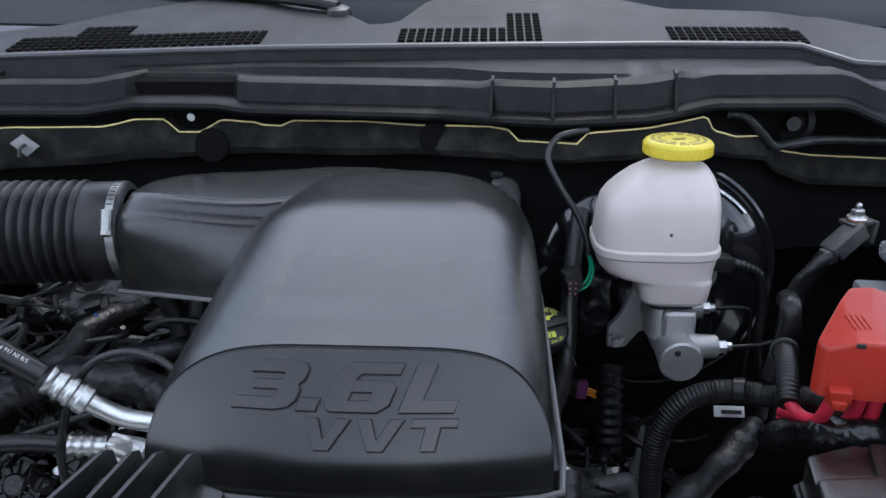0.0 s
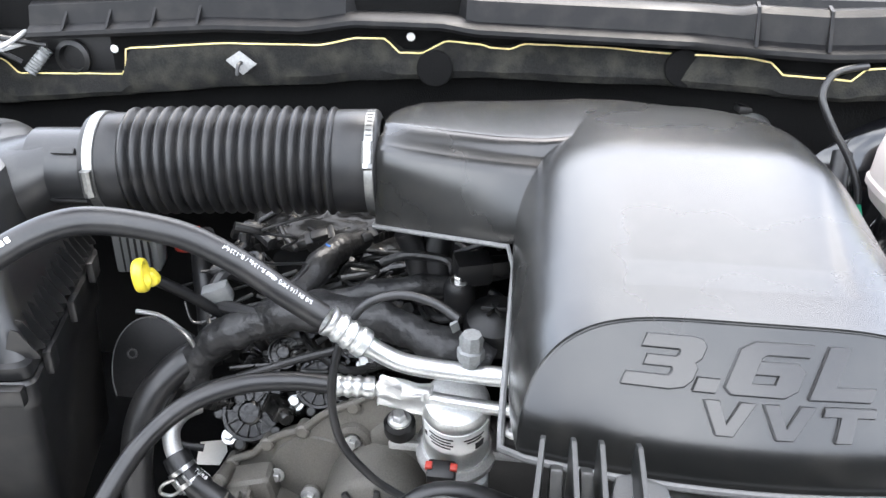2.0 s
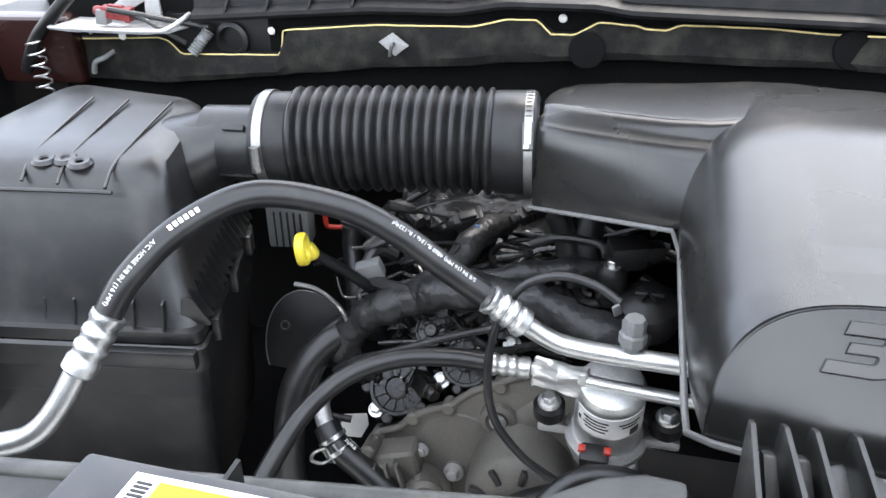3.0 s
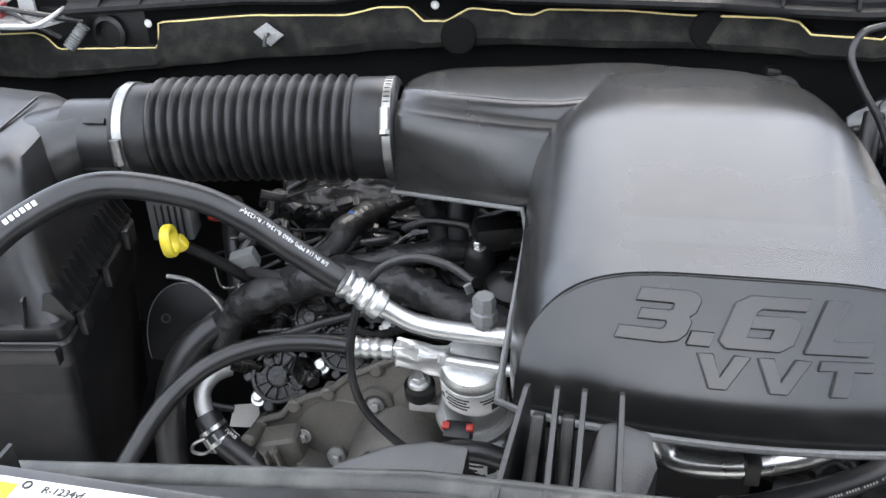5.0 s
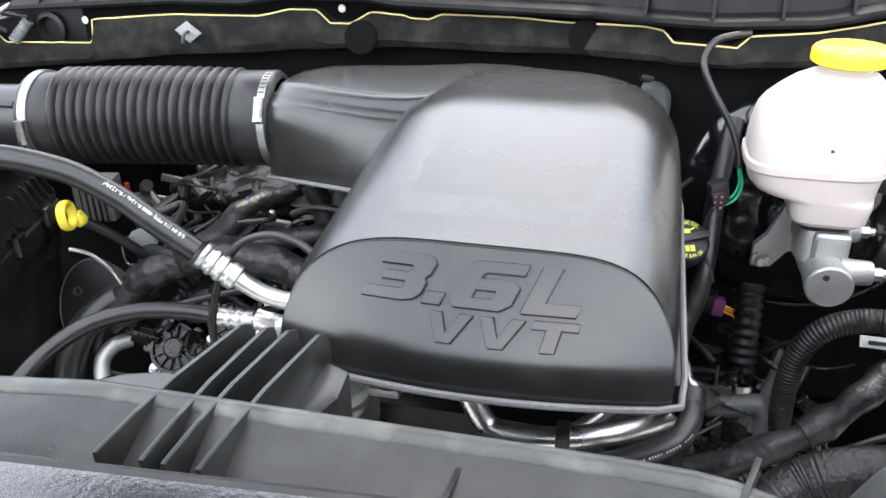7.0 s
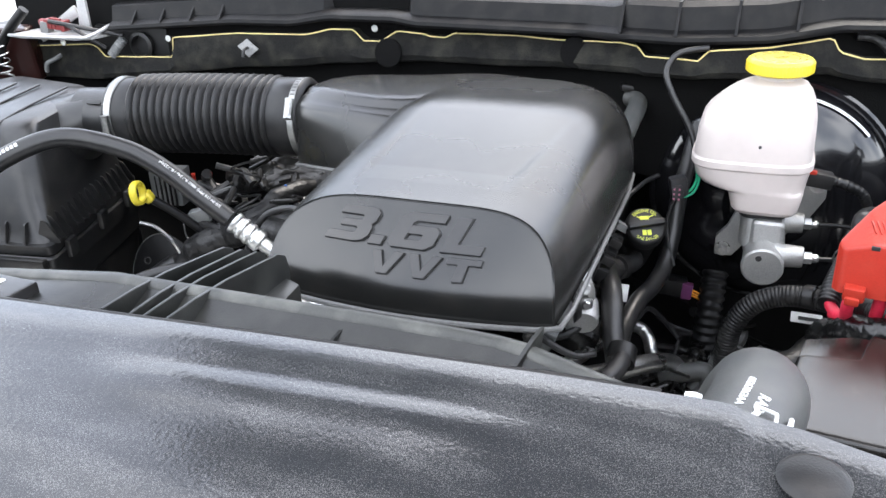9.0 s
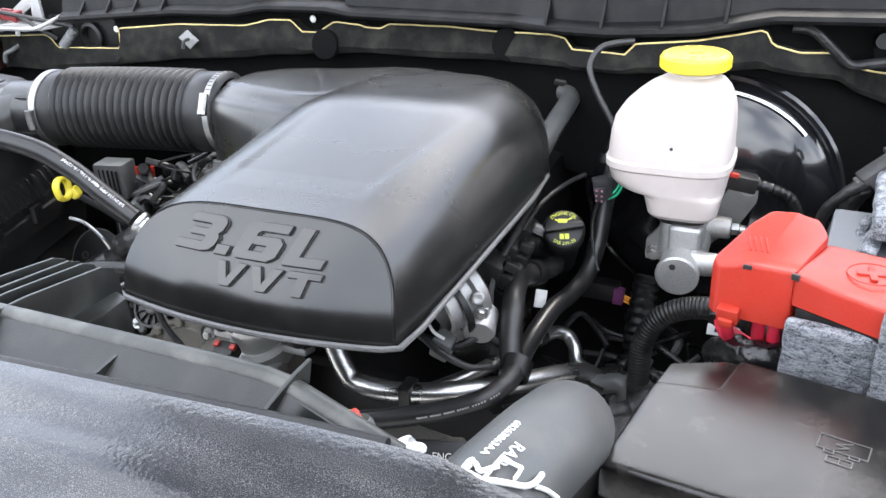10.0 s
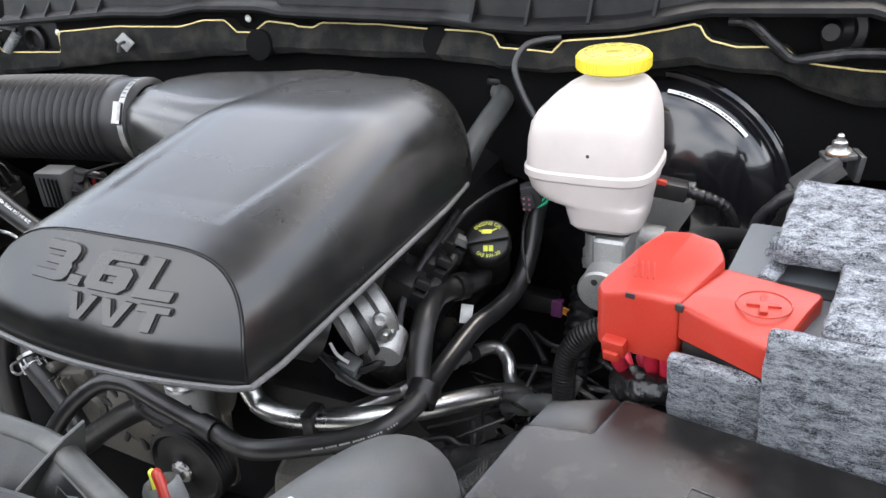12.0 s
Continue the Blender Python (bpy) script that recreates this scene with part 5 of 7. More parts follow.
red = thing("battery_terminal_cover", "red plastic positive terminal cover with a moulded plus sign", "terminal cover", (0.34, 0.60, 1.16))
def plate_between(outline, low, high, inset=0.004, nx=26):
    """A cap whose plan is outline, its top following high(x, y), edges rounded."""
    c = V(sum(p[0] for p in outline) / len(outline), sum(p[1] for p in outline) / len(outline), 0)
    dense = []
    n = len(outline)
    for i in range(n):
        o, a, b = V(*outline[i - 1], 0), V(*outline[i], 0), V(*outline[(i + 1) % n], 0)
        f = min(0.35, inset / (a - o).length), min(0.35, inset / (b - a).length)
        p, q = a.lerp(o, f[0]), a.lerp(b, f[1])
        dense += [(1 - t) ** 2 * p + 2 * t * (1 - t) * a + t * t * q for t in (0, 0.25, 0.5, 0.75, 1.0)]
        e = b.lerp(a, min(0.35, inset / (b - a).length))
        dense += [q.lerp(e, k / 14) for k in range(1, 14)]
    rings = []
    for f, dz in ((1.0, None), (1.0, 0.0045), (0.994, 0.0026), (0.982, 0.0011), (0.965, 0.0003), (0.93, 0.0), (0.88, 0), (0.82, 0), (0.74, 0), (0.64, 0), (0.52, 0), (0.40, 0), (0.26, 0), (0.1, 0)):
        ring = []
        for p in dense:
            q = c + (p - c) * f
            z = low(q.x, q.y) if dz is None else high(q.x, q.y) - dz
            ring.append(V(q.x, q.y, z))
        rings.append(ring)
    return loft(rings)


left_plan = [(0.2655, 0.605), (0.2705, 0.594), (0.2925, 0.5895), (0.327, 0.5845), (0.3300, 0.590), (0.3495, 0.643), (0.341, 0.657), (0.331, 0.653), (0.304, 0.650)]
right_plan = [(0.3270, 0.5848), (0.393, 0.5505), (0.4165, 0.6245), (0.349, 0.6435)]


def hump_top(x, y):
    """A plane that climbs to a ridge at the back, then drops to the hinge line beside the plate."""
    front = 1.1975 + 0.0105 * max(0.0, min(1.0, (x - 0.267) / 0.024))
    plane = front + 0.0195 * max(0.0, min(1.1, (y - 0.592) / 0.052))
    brow, valley = 0.301 + (y - 0.588) * 0.36, 0.328 + (y - 0.5855) * 0.43
    t = max(0.0, min(1.0, (x - brow) / (valley - brow)))
    return plane + (min(plane, 1.2085 + (y - 0.5855) * 0.10) - plane) * t


def plate_top(x, y):
    return 1.2085 - 0.004 * max(0.0, min(1.0, (y - 0.60) / -0.03 + 0))


part("hump", plate_between(left_plan, lambda x, y: 1.158, hump_top), RED, red, sharp=0.35)
part("plate", plate_between(right_plan, lambda x, y: 1.181, plate_top), RED, red)
part("tab", join(rbox((0.2835, 0.590, 1.1615), (0.018, 0.013, 0.014), 0.003, (10, 0, -10)), rbox((0.282, 0.585, 1.1555), (0.012, 0.007, 0.008), 0.002, (10, 0, -10))), RED, red)
pm = pose(0.3805, 0.5995, 1.2090, 0, 0, -20)
part("ring", revolve([(0.0168, 0), (0.0171, 0.0009), (0.0179, 0.0009), (0.0182, 0)], pm @ V(0, 0, -0.0006), (0, 0, 1), 40), RED, red)
part("plus", slab([(0.0025, 0.0025), (0.0025, 0.011), (-0.0025, 0.011), (-0.0025, 0.0025), (-0.011, 0.0025), (-0.011, -0.0025), (-0.0025, -0.0025), (-0.0025, -0.011), (0.0025, -0.011), (0.0025, -0.0025), (0.011, -0.0025), (0.011, 0.0025)], -0.0012, 0.0006, 0.0003, pm @ pose(0, 0, 0, 0, 0, 25)), RED, red, "moulded plus sign")
part("hinge_slot", rbox((0.3285, 0.5842, 1.2050), (0.006, 0.003, 0.005), 0.0005, (0, 0, -25)), INK_AND_SHADE, red)
part("hinge_slot", rbox((0.2935, 0.5905, 1.2050), (0.007, 0.003, 0.004), 0.0005, (0, 0, -8)), INK_AND_SHADE, red)
for k in range(4):
    part("grip_rib", rbox((0.292 + 0.0042 * k, 0.6115, 1.2154), (0.0014, 0.016, 0.0016), 0.0004, (20.5, 0, 12)), RED, red)
CABLES = (
    [(0.284, 0.597, 1.168), (0.282, 0.602, 1.142), (0.284, 0.621, 1.119), (0.280, 0.640, 1.111), (0.274, 0.652, 1.115), (0.273, 0.664, 1.121)],
    [(0.307, 0.598, 1.166), (0.307, 0.608, 1.135), (0.308, 0.628, 1.112), (0.300, 0.646, 1.102), (0.290, 0.664, 1.096), (0.282, 0.690, 1.085)],
    [(0.319, 0.598, 1.166), (0.319, 0.606, 1.130), (0.316, 0.628, 1.104), (0.306, 0.648, 1.093), (0.294, 0.668, 1.087), (0.284, 0.694, 1.075)])
for run in CABLES:
    c = thing("battery_cable", "red skinned positive battery cable", "cable", run[0], "positive cables")
    part("cable", tube(run, 0.0056, 12), REDSKIN, c)
trunk_t = thing("battery_loom", "black battery cable trunk rising from a split sleeve", "cable loom", (0.29, 0.73, 1.12))
part("sleeve", tube([(0.2715, 0.652, 1.1155), (0.276, 0.672, 1.126), (0.283, 0.698, 1.131), (0.290, 0.728, 1.131), (0.297, 0.750, 1.120)], 0.0098, 16, 40, shape=lambda s: 1 + 0.045 * math.sin(s * 150) * (1 - s)), RUBBER, trunk_t, "ribbed black sleeve over the red cable")
part("riser", tube([(0.292, 0.752, 1.085), (0.299, 0.754, 1.120), (0.302, 0.752, 1.146), (0.302, 0.757, 1.160), (0.306, 0.772, 1.160), (0.318, 0.81, 1.148), (0.340, 0.87, 1.120)], 0.0105, 14, 10), RUBBER, trunk_t)
part("tie", revolve([(0.0118, -0.0025), (0.0132, -0.002), (0.0132, 0.002), (0.0118, 0.0025)], (0.289, 0.724, 1.1315), (0.25, 0.95, 0.02), 20), INK_AND_SHADE, trunk_t, "black cable tie")
bundle = thing("cable_bundle", "black taped cable bundle under the terminal cover", "cable bundle", (0.30, 0.60, 1.11))
part("tape", taped([(0.335, 0.600, 1.125), (0.312, 0.592, 1.128), (0.298, 0.600, 1.118), (0.285, 0.63, 1.10), (0.27, 0.68, 1.06)], 0.0120, 2, 36, 30, 0.40, 0.012), surface("glossy_vinyl_tape", (0.006, 0.006, 0.0062), 0.24, grain=110, bump=1.0, vary=0.3, spec=0.5), bundle)

fuse = thing("fuse_box", "black plastic fuse box with embossed lid", "fuse box", (0.34, 0.47, 1.0))
lid_plan = [(0.2245, 0.405), (0.2405, 0.511), (0.2865, 0.5165), (0.2985, 0.5608), (0.475, 0.530), (0.475, 0.380)]
part("lid", plate_between(lid_plan, lambda x, y: 1.112, lambda x, y: 1.139), BOX, fuse)
part("lid_step", slab([(0.2395, 0.505), (0.2475, 0.547), (0.289, 0.5635), (0.3005, 0.5615), (0.290, 0.512)], 1.110, 1.1335, 0.003), BOX, fuse)
base_plan = [(0.222, 0.40), (0.246, 0.551), (0.29, 0.567), (0.48, 0.535), (0.48, 0.375)]
part("base", join(slab(base_plan, 0.95, 1.108, 0.004), slab([(x * 1.0 - 0.003 if x < 0.3 else x, y - 0.002 if y < 0.42 else y) for x, y in base_plan], 1.098, 1.104, 0.001)), BLACK, fuse)
em = pose(0.372, 0.474, 1.1392, 0, 0, -10)


def embossed(outline, w=0.0008):
    return join(*[rbox(em @ V((a[0] + b[0]) / 2, (a[1] + b[1]) / 2, 0.0002), (math.dist(a, b) + w, w, 0.0008), 0.0003, (0, 0, -10 + math.degrees(math.atan2(b[1] - a[1], b[0] - a[0])))) for a, b in zip(outline, outline[1:])])


part("emblem", join(embossed([(-0.0156, -0.0047), (-0.0156, 0.0101), (0.0156, 0.0101), (0.0156, -0.0047), (-0.0156, -0.0047)]), embossed([(-0.0109, -0.0047), (-0.0109, -0.0078), (-0.0047, -0.0078), (-0.0047, -0.0047)]), embossed([(0.0047, -0.0047), (0.0047, -0.0078), (0.0109, -0.0078), (0.0109, -0.0047)]), embossed([(0.0047, 0.0078), (-0.0047, 0.0031), (0.0031, 0.0023), (-0.0055, -0.0031)]), embossed([(-0.0078, -0.0109), (-0.0078, -0.0172), (0.0078, -0.0172), (0.0078, -0.0109), (-0.0078, -0.0109)]), embossed([(0.0000, -0.0109), (0.0000, -0.0172)])), surface("pale_emblem_edge", (0.11, 0.105, 0.10), 0.35, grain=600, vary=0.3), fuse, "embossed fuse and bolt pictogram")

loom = thing("cable_loom", "black corrugated cable loom curving down beside the battery", "cable loom", (0.25, 0.60, 1.1))
part("conduit", tube([(0.330, 0.640, 1.115), (0.305, 0.700, 1.092), (0.285, 0.750, 1.068), (0.245, 0.765, 1.062), (0.210, 0.765, 1.047), (0.190, 0.765, 1.015), (0.185, 0.765, 0.970), (0.186, 0.765, 0.90), (0.18, 0.78, 0.85)], 0.0120, 16, 56, shape=lambda s: 1 + 0.04 * math.sin(s * 640)), BLACK, loom)
for at, d in (((0.265, 0.760, 1.066), (-1.0, 0.35, -0.15)), ((0.305, 0.700, 1.092), (-0.4, 0.9, -0.4))):
    part("tape_band", revolve([(0.0125, -0.006), (0.0135, -0.005), (0.0135, 0.005), (0.0125, 0.006)], at, d, 20), RUBBER, loom, "black tape band")

# ---- radiator hose ----
rad = thing("radiator_hose", "thick grey rubber upper radiator hose", "radiator hose", (0.20, 0.33, 1.15))
RADR = 0.0300
rad_line = glide([(0.185, 0.205, 1.200), (0.192, 0.255, 1.206), (0.203, 0.31, 1.203), (0.209, 0.355, 1.193), (0.206, 0.398, 1.168), (0.196, 0.430, 1.125), (0.18, 0.455, 1.05), (0.15, 0.47, 0.98)], 10)
part("hose", tube(rad_line, RADR, 28, smooth=False), GREY, rad)
part("lettering", words("RAD", 0.0092, along_hose(rad_line, RADR, 0.084, radians(15), True), 0.0003), PRINT, rad, "white printed lettering")
part("printed_number", words("68263863AA", 0.0062, along_hose(rad_line, RADR, 0.092, radians(-5), True), 0.0003), PRINT, rad)
cl = part("spring_clamp", revolve([(RADR, -0.0045), (RADR + 0.0016, -0.0038), (RADR + 0.0016, 0.0038), (RADR, 0.0045)], (0.1935, 0.262, 1.206), (0.15, 1, 0.0), 40), PAPER, rad, "white-painted spring hose clamp")
part("prong", tube([(0.2020, 0.262, 1.2375), (0.2045, 0.2775, 1.2375), (0.2055, 0.279, 1.2372), (0.2140, 0.281, 1.2335), (0.2150, 0.280, 1.2330), (0.2145, 0.272, 1.2335)], 0.0011, 8), PAPER, cl)
part("ear", join(tube([(0.191, 0.262, 1.2375), (0.192, 0.269, 1.2385), (0.195, 0.270, 1.2390), (0.199, 0.266, 1.2388), (0.203, 0.270, 1.2382), (0.2055, 0.274, 1.2370)], 0.0014, 8), tube([(0.191, 0.264, 1.2378), (0.192, 0.270, 1.2382), (0.1935, 0.272, 1.2380)], 0.0022, 8)), PAPER, cl)
part("band_end", tube([(0.199, 0.260, 1.2378), (0.206, 0.2635, 1.2368), (0.213, 0.268, 1.2336), (0.2195, 0.274, 1.2288), (0.2225, 0.281, 1.2268), (0.2235, 0.288, 1.2262)], 0.0016, 8), PAPER, cl)
part("tongue", tube([(0.223, 0.279, 1.2255), (0.227, 0.285, 1.219), (0.231, 0.291, 1.210)], 0.0013, 8), PAPER, cl)
clip = thing("panel_clip", "white plastic clip at the edge of the header panel", "clip", (0.172, 0.258, 1.252))
part("clip", join(revolve([(0, 0), (0.004, 0), (0.004, 0.002), (0.003, 0.003), (0, 0.003)], (0.1715, 0.2555, 1.2515), (0, 0.4, 1), 16), rbox((0.1715, 0.2535, 1.2545), (0.009, 0.004, 0.002), 0.0008), rbox((0.1715, 0.2545, 1.246), (0.004, 0.003, 0.014), 0.0008)), PAPER, clip)

# ---- air-conditioning lines ----
def crimp(a, b, r, parent, name="crimp"):
    """A crimped aluminium ferrule with rolled rings."""
    a, b = Vector(a), Vector(b)
    L = (b - a).length
    prof = [(r * 0.9, 0), (r * 1.12, 0.0008), (r * 1.12, L * 0.05)]
    for k in range(3):
        c = L * (0.22 + 0.24 * k)
        prof += [(r * 1.10, c - L * 0.10), (r * 0.97, c - L * 0.05), (r * 0.97, c + L * 0.02), (r * 1.10, c + L * 0.07)]
    prof += [(r * 1.1, L * 0.86), (r * 1.1, L * 0.95), (r * 0.8, L)]
    return part(name, revolve(prof, a, b - a, 24), ALU, parent, "crimped aluminium ferrule")


ac = thing("air_conditioning_hose", "thick black air-conditioning hose with white printing", "hose", (-0.55, 0.6, 1.15))
ACR = 0.0118
ac_line = glide([(-0.406, 0.656, 1.122), (-0.4408, 0.6512, 1.1492), (-0.480, 0.6465, 1.1803), (-0.527, 0.634, 1.209), (-0.591, 0.6038, 1.2278), (-0.638, 0.5607, 1.2135), (-0.6665, 0.5212, 1.1858), (-0.6815, 0.500, 1.1565)], 10)
part("hose", tube(ac_line, ACR, 20, smooth=False), HOSE, ac)
crimp((-0.402, 0.6565, 1.119), (-0.367, 0.660, 1.092), 0.0128, ac)
crimp((-0.679, 0.503, 1.160), (-0.700, 0.474, 1.118), 0.0128, ac)
part("pipe", tube([(-0.369, 0.660, 1.094), (-0.353, 0.661, 1.084), (-0.335, 0.660, 1.077), (-0.31, 0.658, 1.0745), (-0.26, 0.655, 1.074), (-0.15, 0.65, 1.074)], 0.0093, 18, 8), ALU, ac, "bright aluminium pipe")
part("pipe", tube([(-0.699, 0.476, 1.121), (-0.712, 0.460, 1.095), (-0.728, 0.447, 1.076), (-0.752, 0.44, 1.066), (-0.80, 0.43, 1.062), (-0.90, 0.42, 1.06)], 0.0100, 18, 8), ALU, ac, "dull aluminium pipe")
acrun = sum((b - a).length for a, b in zip(ac_line, ac_line[1:]))
ang = radians(-30)
part("printing", words("5/8 IN (16 MM) 4860 R-134a / R-1234yf", 0.0056, along_hose(ac_line, ACR, 0.062, ang), 0.0002, align="CENTER"), PRINT, ac, "white printed lettering")
part("printing", words("A/C HOSE 5/8 IN (16 MM)", 0.0054, along_hose(ac_line, ACR, acrun - 0.042, ang), 0.0002, align="CENTER"), PRINT, ac)
part("printed_mark", bars([(0.0050 * k, 0, 0.0034, 0.0046) for k in range(6)], along_hose(ac_line, ACR, acrun - 0.112, ang)), PRINT, ac)
valve = part("pressure_sensor", revolve([(0.008, 0), (0.0095, 0.006), (0.0125, 0.008), (0.0125, 0.018), (0.0105, 0.020), (0.0110, 0.030), (0.009, 0.034), (0, 0.034)], (-0.272, 0.657, 1.082), (0.02, -0.05, 1), 8), surface("pale_grey_cap", (0.15, 0.155, 0.155), 0.45, grain=500, bump=0.05), ac, "grey service valve cap")
part("plug_tag", rbox((-0.288, 0.672, 1.112), (0.008, 0.003, 0.013), 0.001, (15, -20, 30)), GREYP, ac, "small grey clip")

ac2 = thing("air_conditioning_line", "thinner black air-conditioning line with aluminium end", "hose", (-0.5, 0.6, 1.03))
part("hose", tube([(-0.400, 0.669, 1.038), (-0.440, 0.662, 1.044), (-0.487, 0.648, 1.045), (-0.530, 0.622, 1.037), (-0.560, 0.585, 1.018), (-0.578, 0.540, 0.99), (-0.59, 0.49, 0.955), (-0.60, 0.44, 0.90)], 0.0092, 18, 10), HOSE, ac2)
crimp((-0.401, 0.669, 1.038), (-0.364, 0.6765, 1.033), 0.0100, ac2)
part("pipe", tube([(-0.366, 0.676, 1.033), (-0.33, 0.676, 1.031), (-0.29, 0.670, 1.029), (-0.15, 0.66, 1.027)], 0.0068, 16, 8), ALU, ac2, "bright aluminium pipe")
foil = rbox((-0.336, 0.675, 1.029), (0.050, 0.017, 0.027), 0.004, (15, 5, -3), 3)
bmesh.ops.subdivide_edges(foil, edges=foil.edges[:], cuts=3, use_grid_fill=True)
for v in foil.verts:
    v.co += 0.0055 * V(noise.noise(v.co * 130), noise.noise(v.co * 130 + V(5, 0, 0)), noise.noise(v.co * 130 + V(0, 5, 0)))
part("foil_tag", foil, surface("crumpled_foil_label", (0.86, 0.86, 0.84), 0.32, 0.75, grain=90, bump=0.5, vary=0.15), ac2, "crumpled foil label round the pipe")

# ---- oil dipstick ----
dip = thing("dipstick", "yellow ring-handled oil dipstick", "dipstick", (-0.61, 0.76, 1.05))
ring = []
DN, DU = V(0.97, 0.20, 0.10).normalized(), V(-0.20, 0.97, 0.0).normalized()
DW = DN.cross(DU)
for k in range(28):
    a = 2 * math.pi * k / 28
    rad = math.cos(a) * DU + math.sin(a) * DW
    c = V(-0.6175, 0.738, 1.1030) + 0.0125 * math.cos(a) * DU + (0.0160 + 0.0015 * math.cos(2 * a)) * math.sin(a) * DW
    ring.append([c + 0.0034 * math.cos(b) * rad + 0.0058 * math.copysign(abs(math.sin(b)) ** 0.6, math.sin(b)) * DN for b in (2 * math.pi * j / 12 for j in range(12))])
ring.append(ring[0])
part("handle", join(loft(ring, caps=False), rbox((-0.6165, 0.756, 1.091), (0.014, 0.016, 0.018), 0.006, (0, -30, 20), 3)), YELLOW, dip, "yellow plastic pull ring")
part("tube", tube([(-0.6165, 0.760, 1.087), (-0.582, 0.783, 1.05), (-0.535, 0.81, 0.99), (-0.50, 0.83, 0.92)], 0.0065, 12), DARK, dip)

# ---- engine front: valve cover, timing cover, pump ----
engine = thing("engine_block", "grimy cast engine block deep in the bay", "engine", (-0.2, 0.85, 0.7))
part("block", rbox((-0.20, 1.0, 0.70), (0.46, 0.40, 0.30), 0.03), DARK, engine)
part("cylinder_head", rbox((-0.40, 0.99, 0.925), (0.22, 0.34, 0.13), 0.03, (0, -18, 0)), DARK, engine)
part("intake_manifold", rbox((-0.10, 0.94, 1.055), (0.25, 0.30, 0.14), 0.03), BLACK, engine, "black plastic intake manifold")
part("cylinder_head", rbox((0.05, 0.95, 0.84), (0.16, 0.30, 0.10), 0.03, (0, 20, 0)), DARK, engine)
TC = Matrix(((1, 0, 0, 0), (0, 0.10, -0.995, 0.658), (0, 0.995, 0.10, 0.0), (0, 0, 0, 1)))
tc_plan = [(-0.563, 0.846), (-0.556, 0.862), (-0.544, 0.872), (-0.522, 0.882), (-0.512, 0.893), (-0.490, 0.909), (-0.462, 0.921), (-0.438, 0.942), (-0.413, 0.955), (-0.379, 0.972), (-0.345, 0.972), (-0.315, 0.955), (-0.29, 0.93), (-0.28, 0.88), (-0.28, 0.72), (-0.32, 0.70), (-0.54, 0.72)]
part("timing_cover", slab(tc_plan, -0.012, 0.004, 0.003, TC), DULL, engine, "oxidised cast timing cover")


def on_cover(x, z, h=0.0):
    return TC @ V(x, z, 0.004 + h)


part("cover_rim", tube([on_cover(x, z, 0.001) for x, z in tc_plan[:11]], 0.0045, 10, 4), DULL, engine, "machined rim of the timing cover")
for x, z in ((-0.548, 0.866), (-0.505, 0.897), (-0.463, 0.918), (-0.405, 0.955)):
    part("rim_boss", revolve([(0.0085, -0.012), (0.0085, 0.004), (0.006, 0.006), (0, 0.006)], on_cover(x, z), (0, -1, 0.1), 16), DULL, engine)
# soft swellings and ribs over the pulleys behind the cover
part("cover_swell", join(revolve([(0.062, -0.006), (0.055, 0.002), (0.040, 0.005), (0, 0.006)], on_cover(-0.45, 0.855), (0, -1, 0.1), 30), revolve([(0.075, -0.006), (0.066, 0.003), (0.05, 0.006), (0, 0.007)], on_cover(-0.33, 0.885), (0, -1, 0.1), 30)), DULL, engine)
part("bolt_boss", revolve([(0.024, -0.006), (0.020, 0.006), (0.014, 0.008), (0.012, 0.004), (0, 0.004)], on_cover(-0.406, 0.912), (0, -1, 0.1), 22), DULL, engine)
bolt(on_cover(-0.406, 0.912, 0.006), (0, -1, 0.15), 0.0062, "bolt", engine, CAST)
bolt(on_cover(-0.493, 0.862, 0.010), (0, -1, 0.15), 0.0058, "bolt", engine, CAST)
bolt(on_cover(-0.454, 0.840, 0.012), (0, -1, 0.15), 0.0075, "bolt", engine, CAST)
part("bolt_boss", revolve([(0.012, -0.006), (0.011, 0.012), (0, 0.012)], on_cover(-0.454, 0.840), (0, -1, 0.15), 14), DULL, engine)
TH = [rbox((-0.520, 0.722, 0.835), (0.062, 0.036, 0.066), 0.010, (0, -12, 6), 3), rbox((-0.528, 0.700, 0.842), (0.036, 0.018, 0.040), 0.007, (0, -12, 6), 3), rbox((-0.486, 0.718, 0.812), (0.05, 0.04, 0.05), 0.012, (0, 30, 10), 3), revolve([(0.024, 0), (0.024, 0.02), (0.019, 0.026), (0.012, 0.022), (0, 0.022)], (-0.486, 0.712, 0.815), (0.25, -1, 0.25), 20), revolve([(0.009, 0), (0.009, 0.03), (0.006, 0.034), (0, 0.034)], (-0.548, 0.728, 0.862), (0, -1, 0.3), 12)]
for k in range(4):
    TH.append(rbox((-0.545 + 0.013 * k, 0.688, 0.842 + 0.003 * k), (0.0035, 0.010, 0.040), 0.001, (0, -12, 6)))
part("thermostat_housing", join(*TH), DULL, engine, "ribbed dull metal thermostat housing")

valve = thing("valve_cover", "oily black plastic valve cover with coil packs and steel bolts", "valve cover", (-0.47, 0.82, 0.95))
part("cover", join(rbox((-0.470, 0.86, 0.905), (0.18, 0.18, 0.05), 0.014, (20, -20, 0), 3), rbox((-0.46, 0.93, 0.965), (0.22, 0.20, 0.06), 0.014, (14, -12, 0), 3)), OILY, valve)


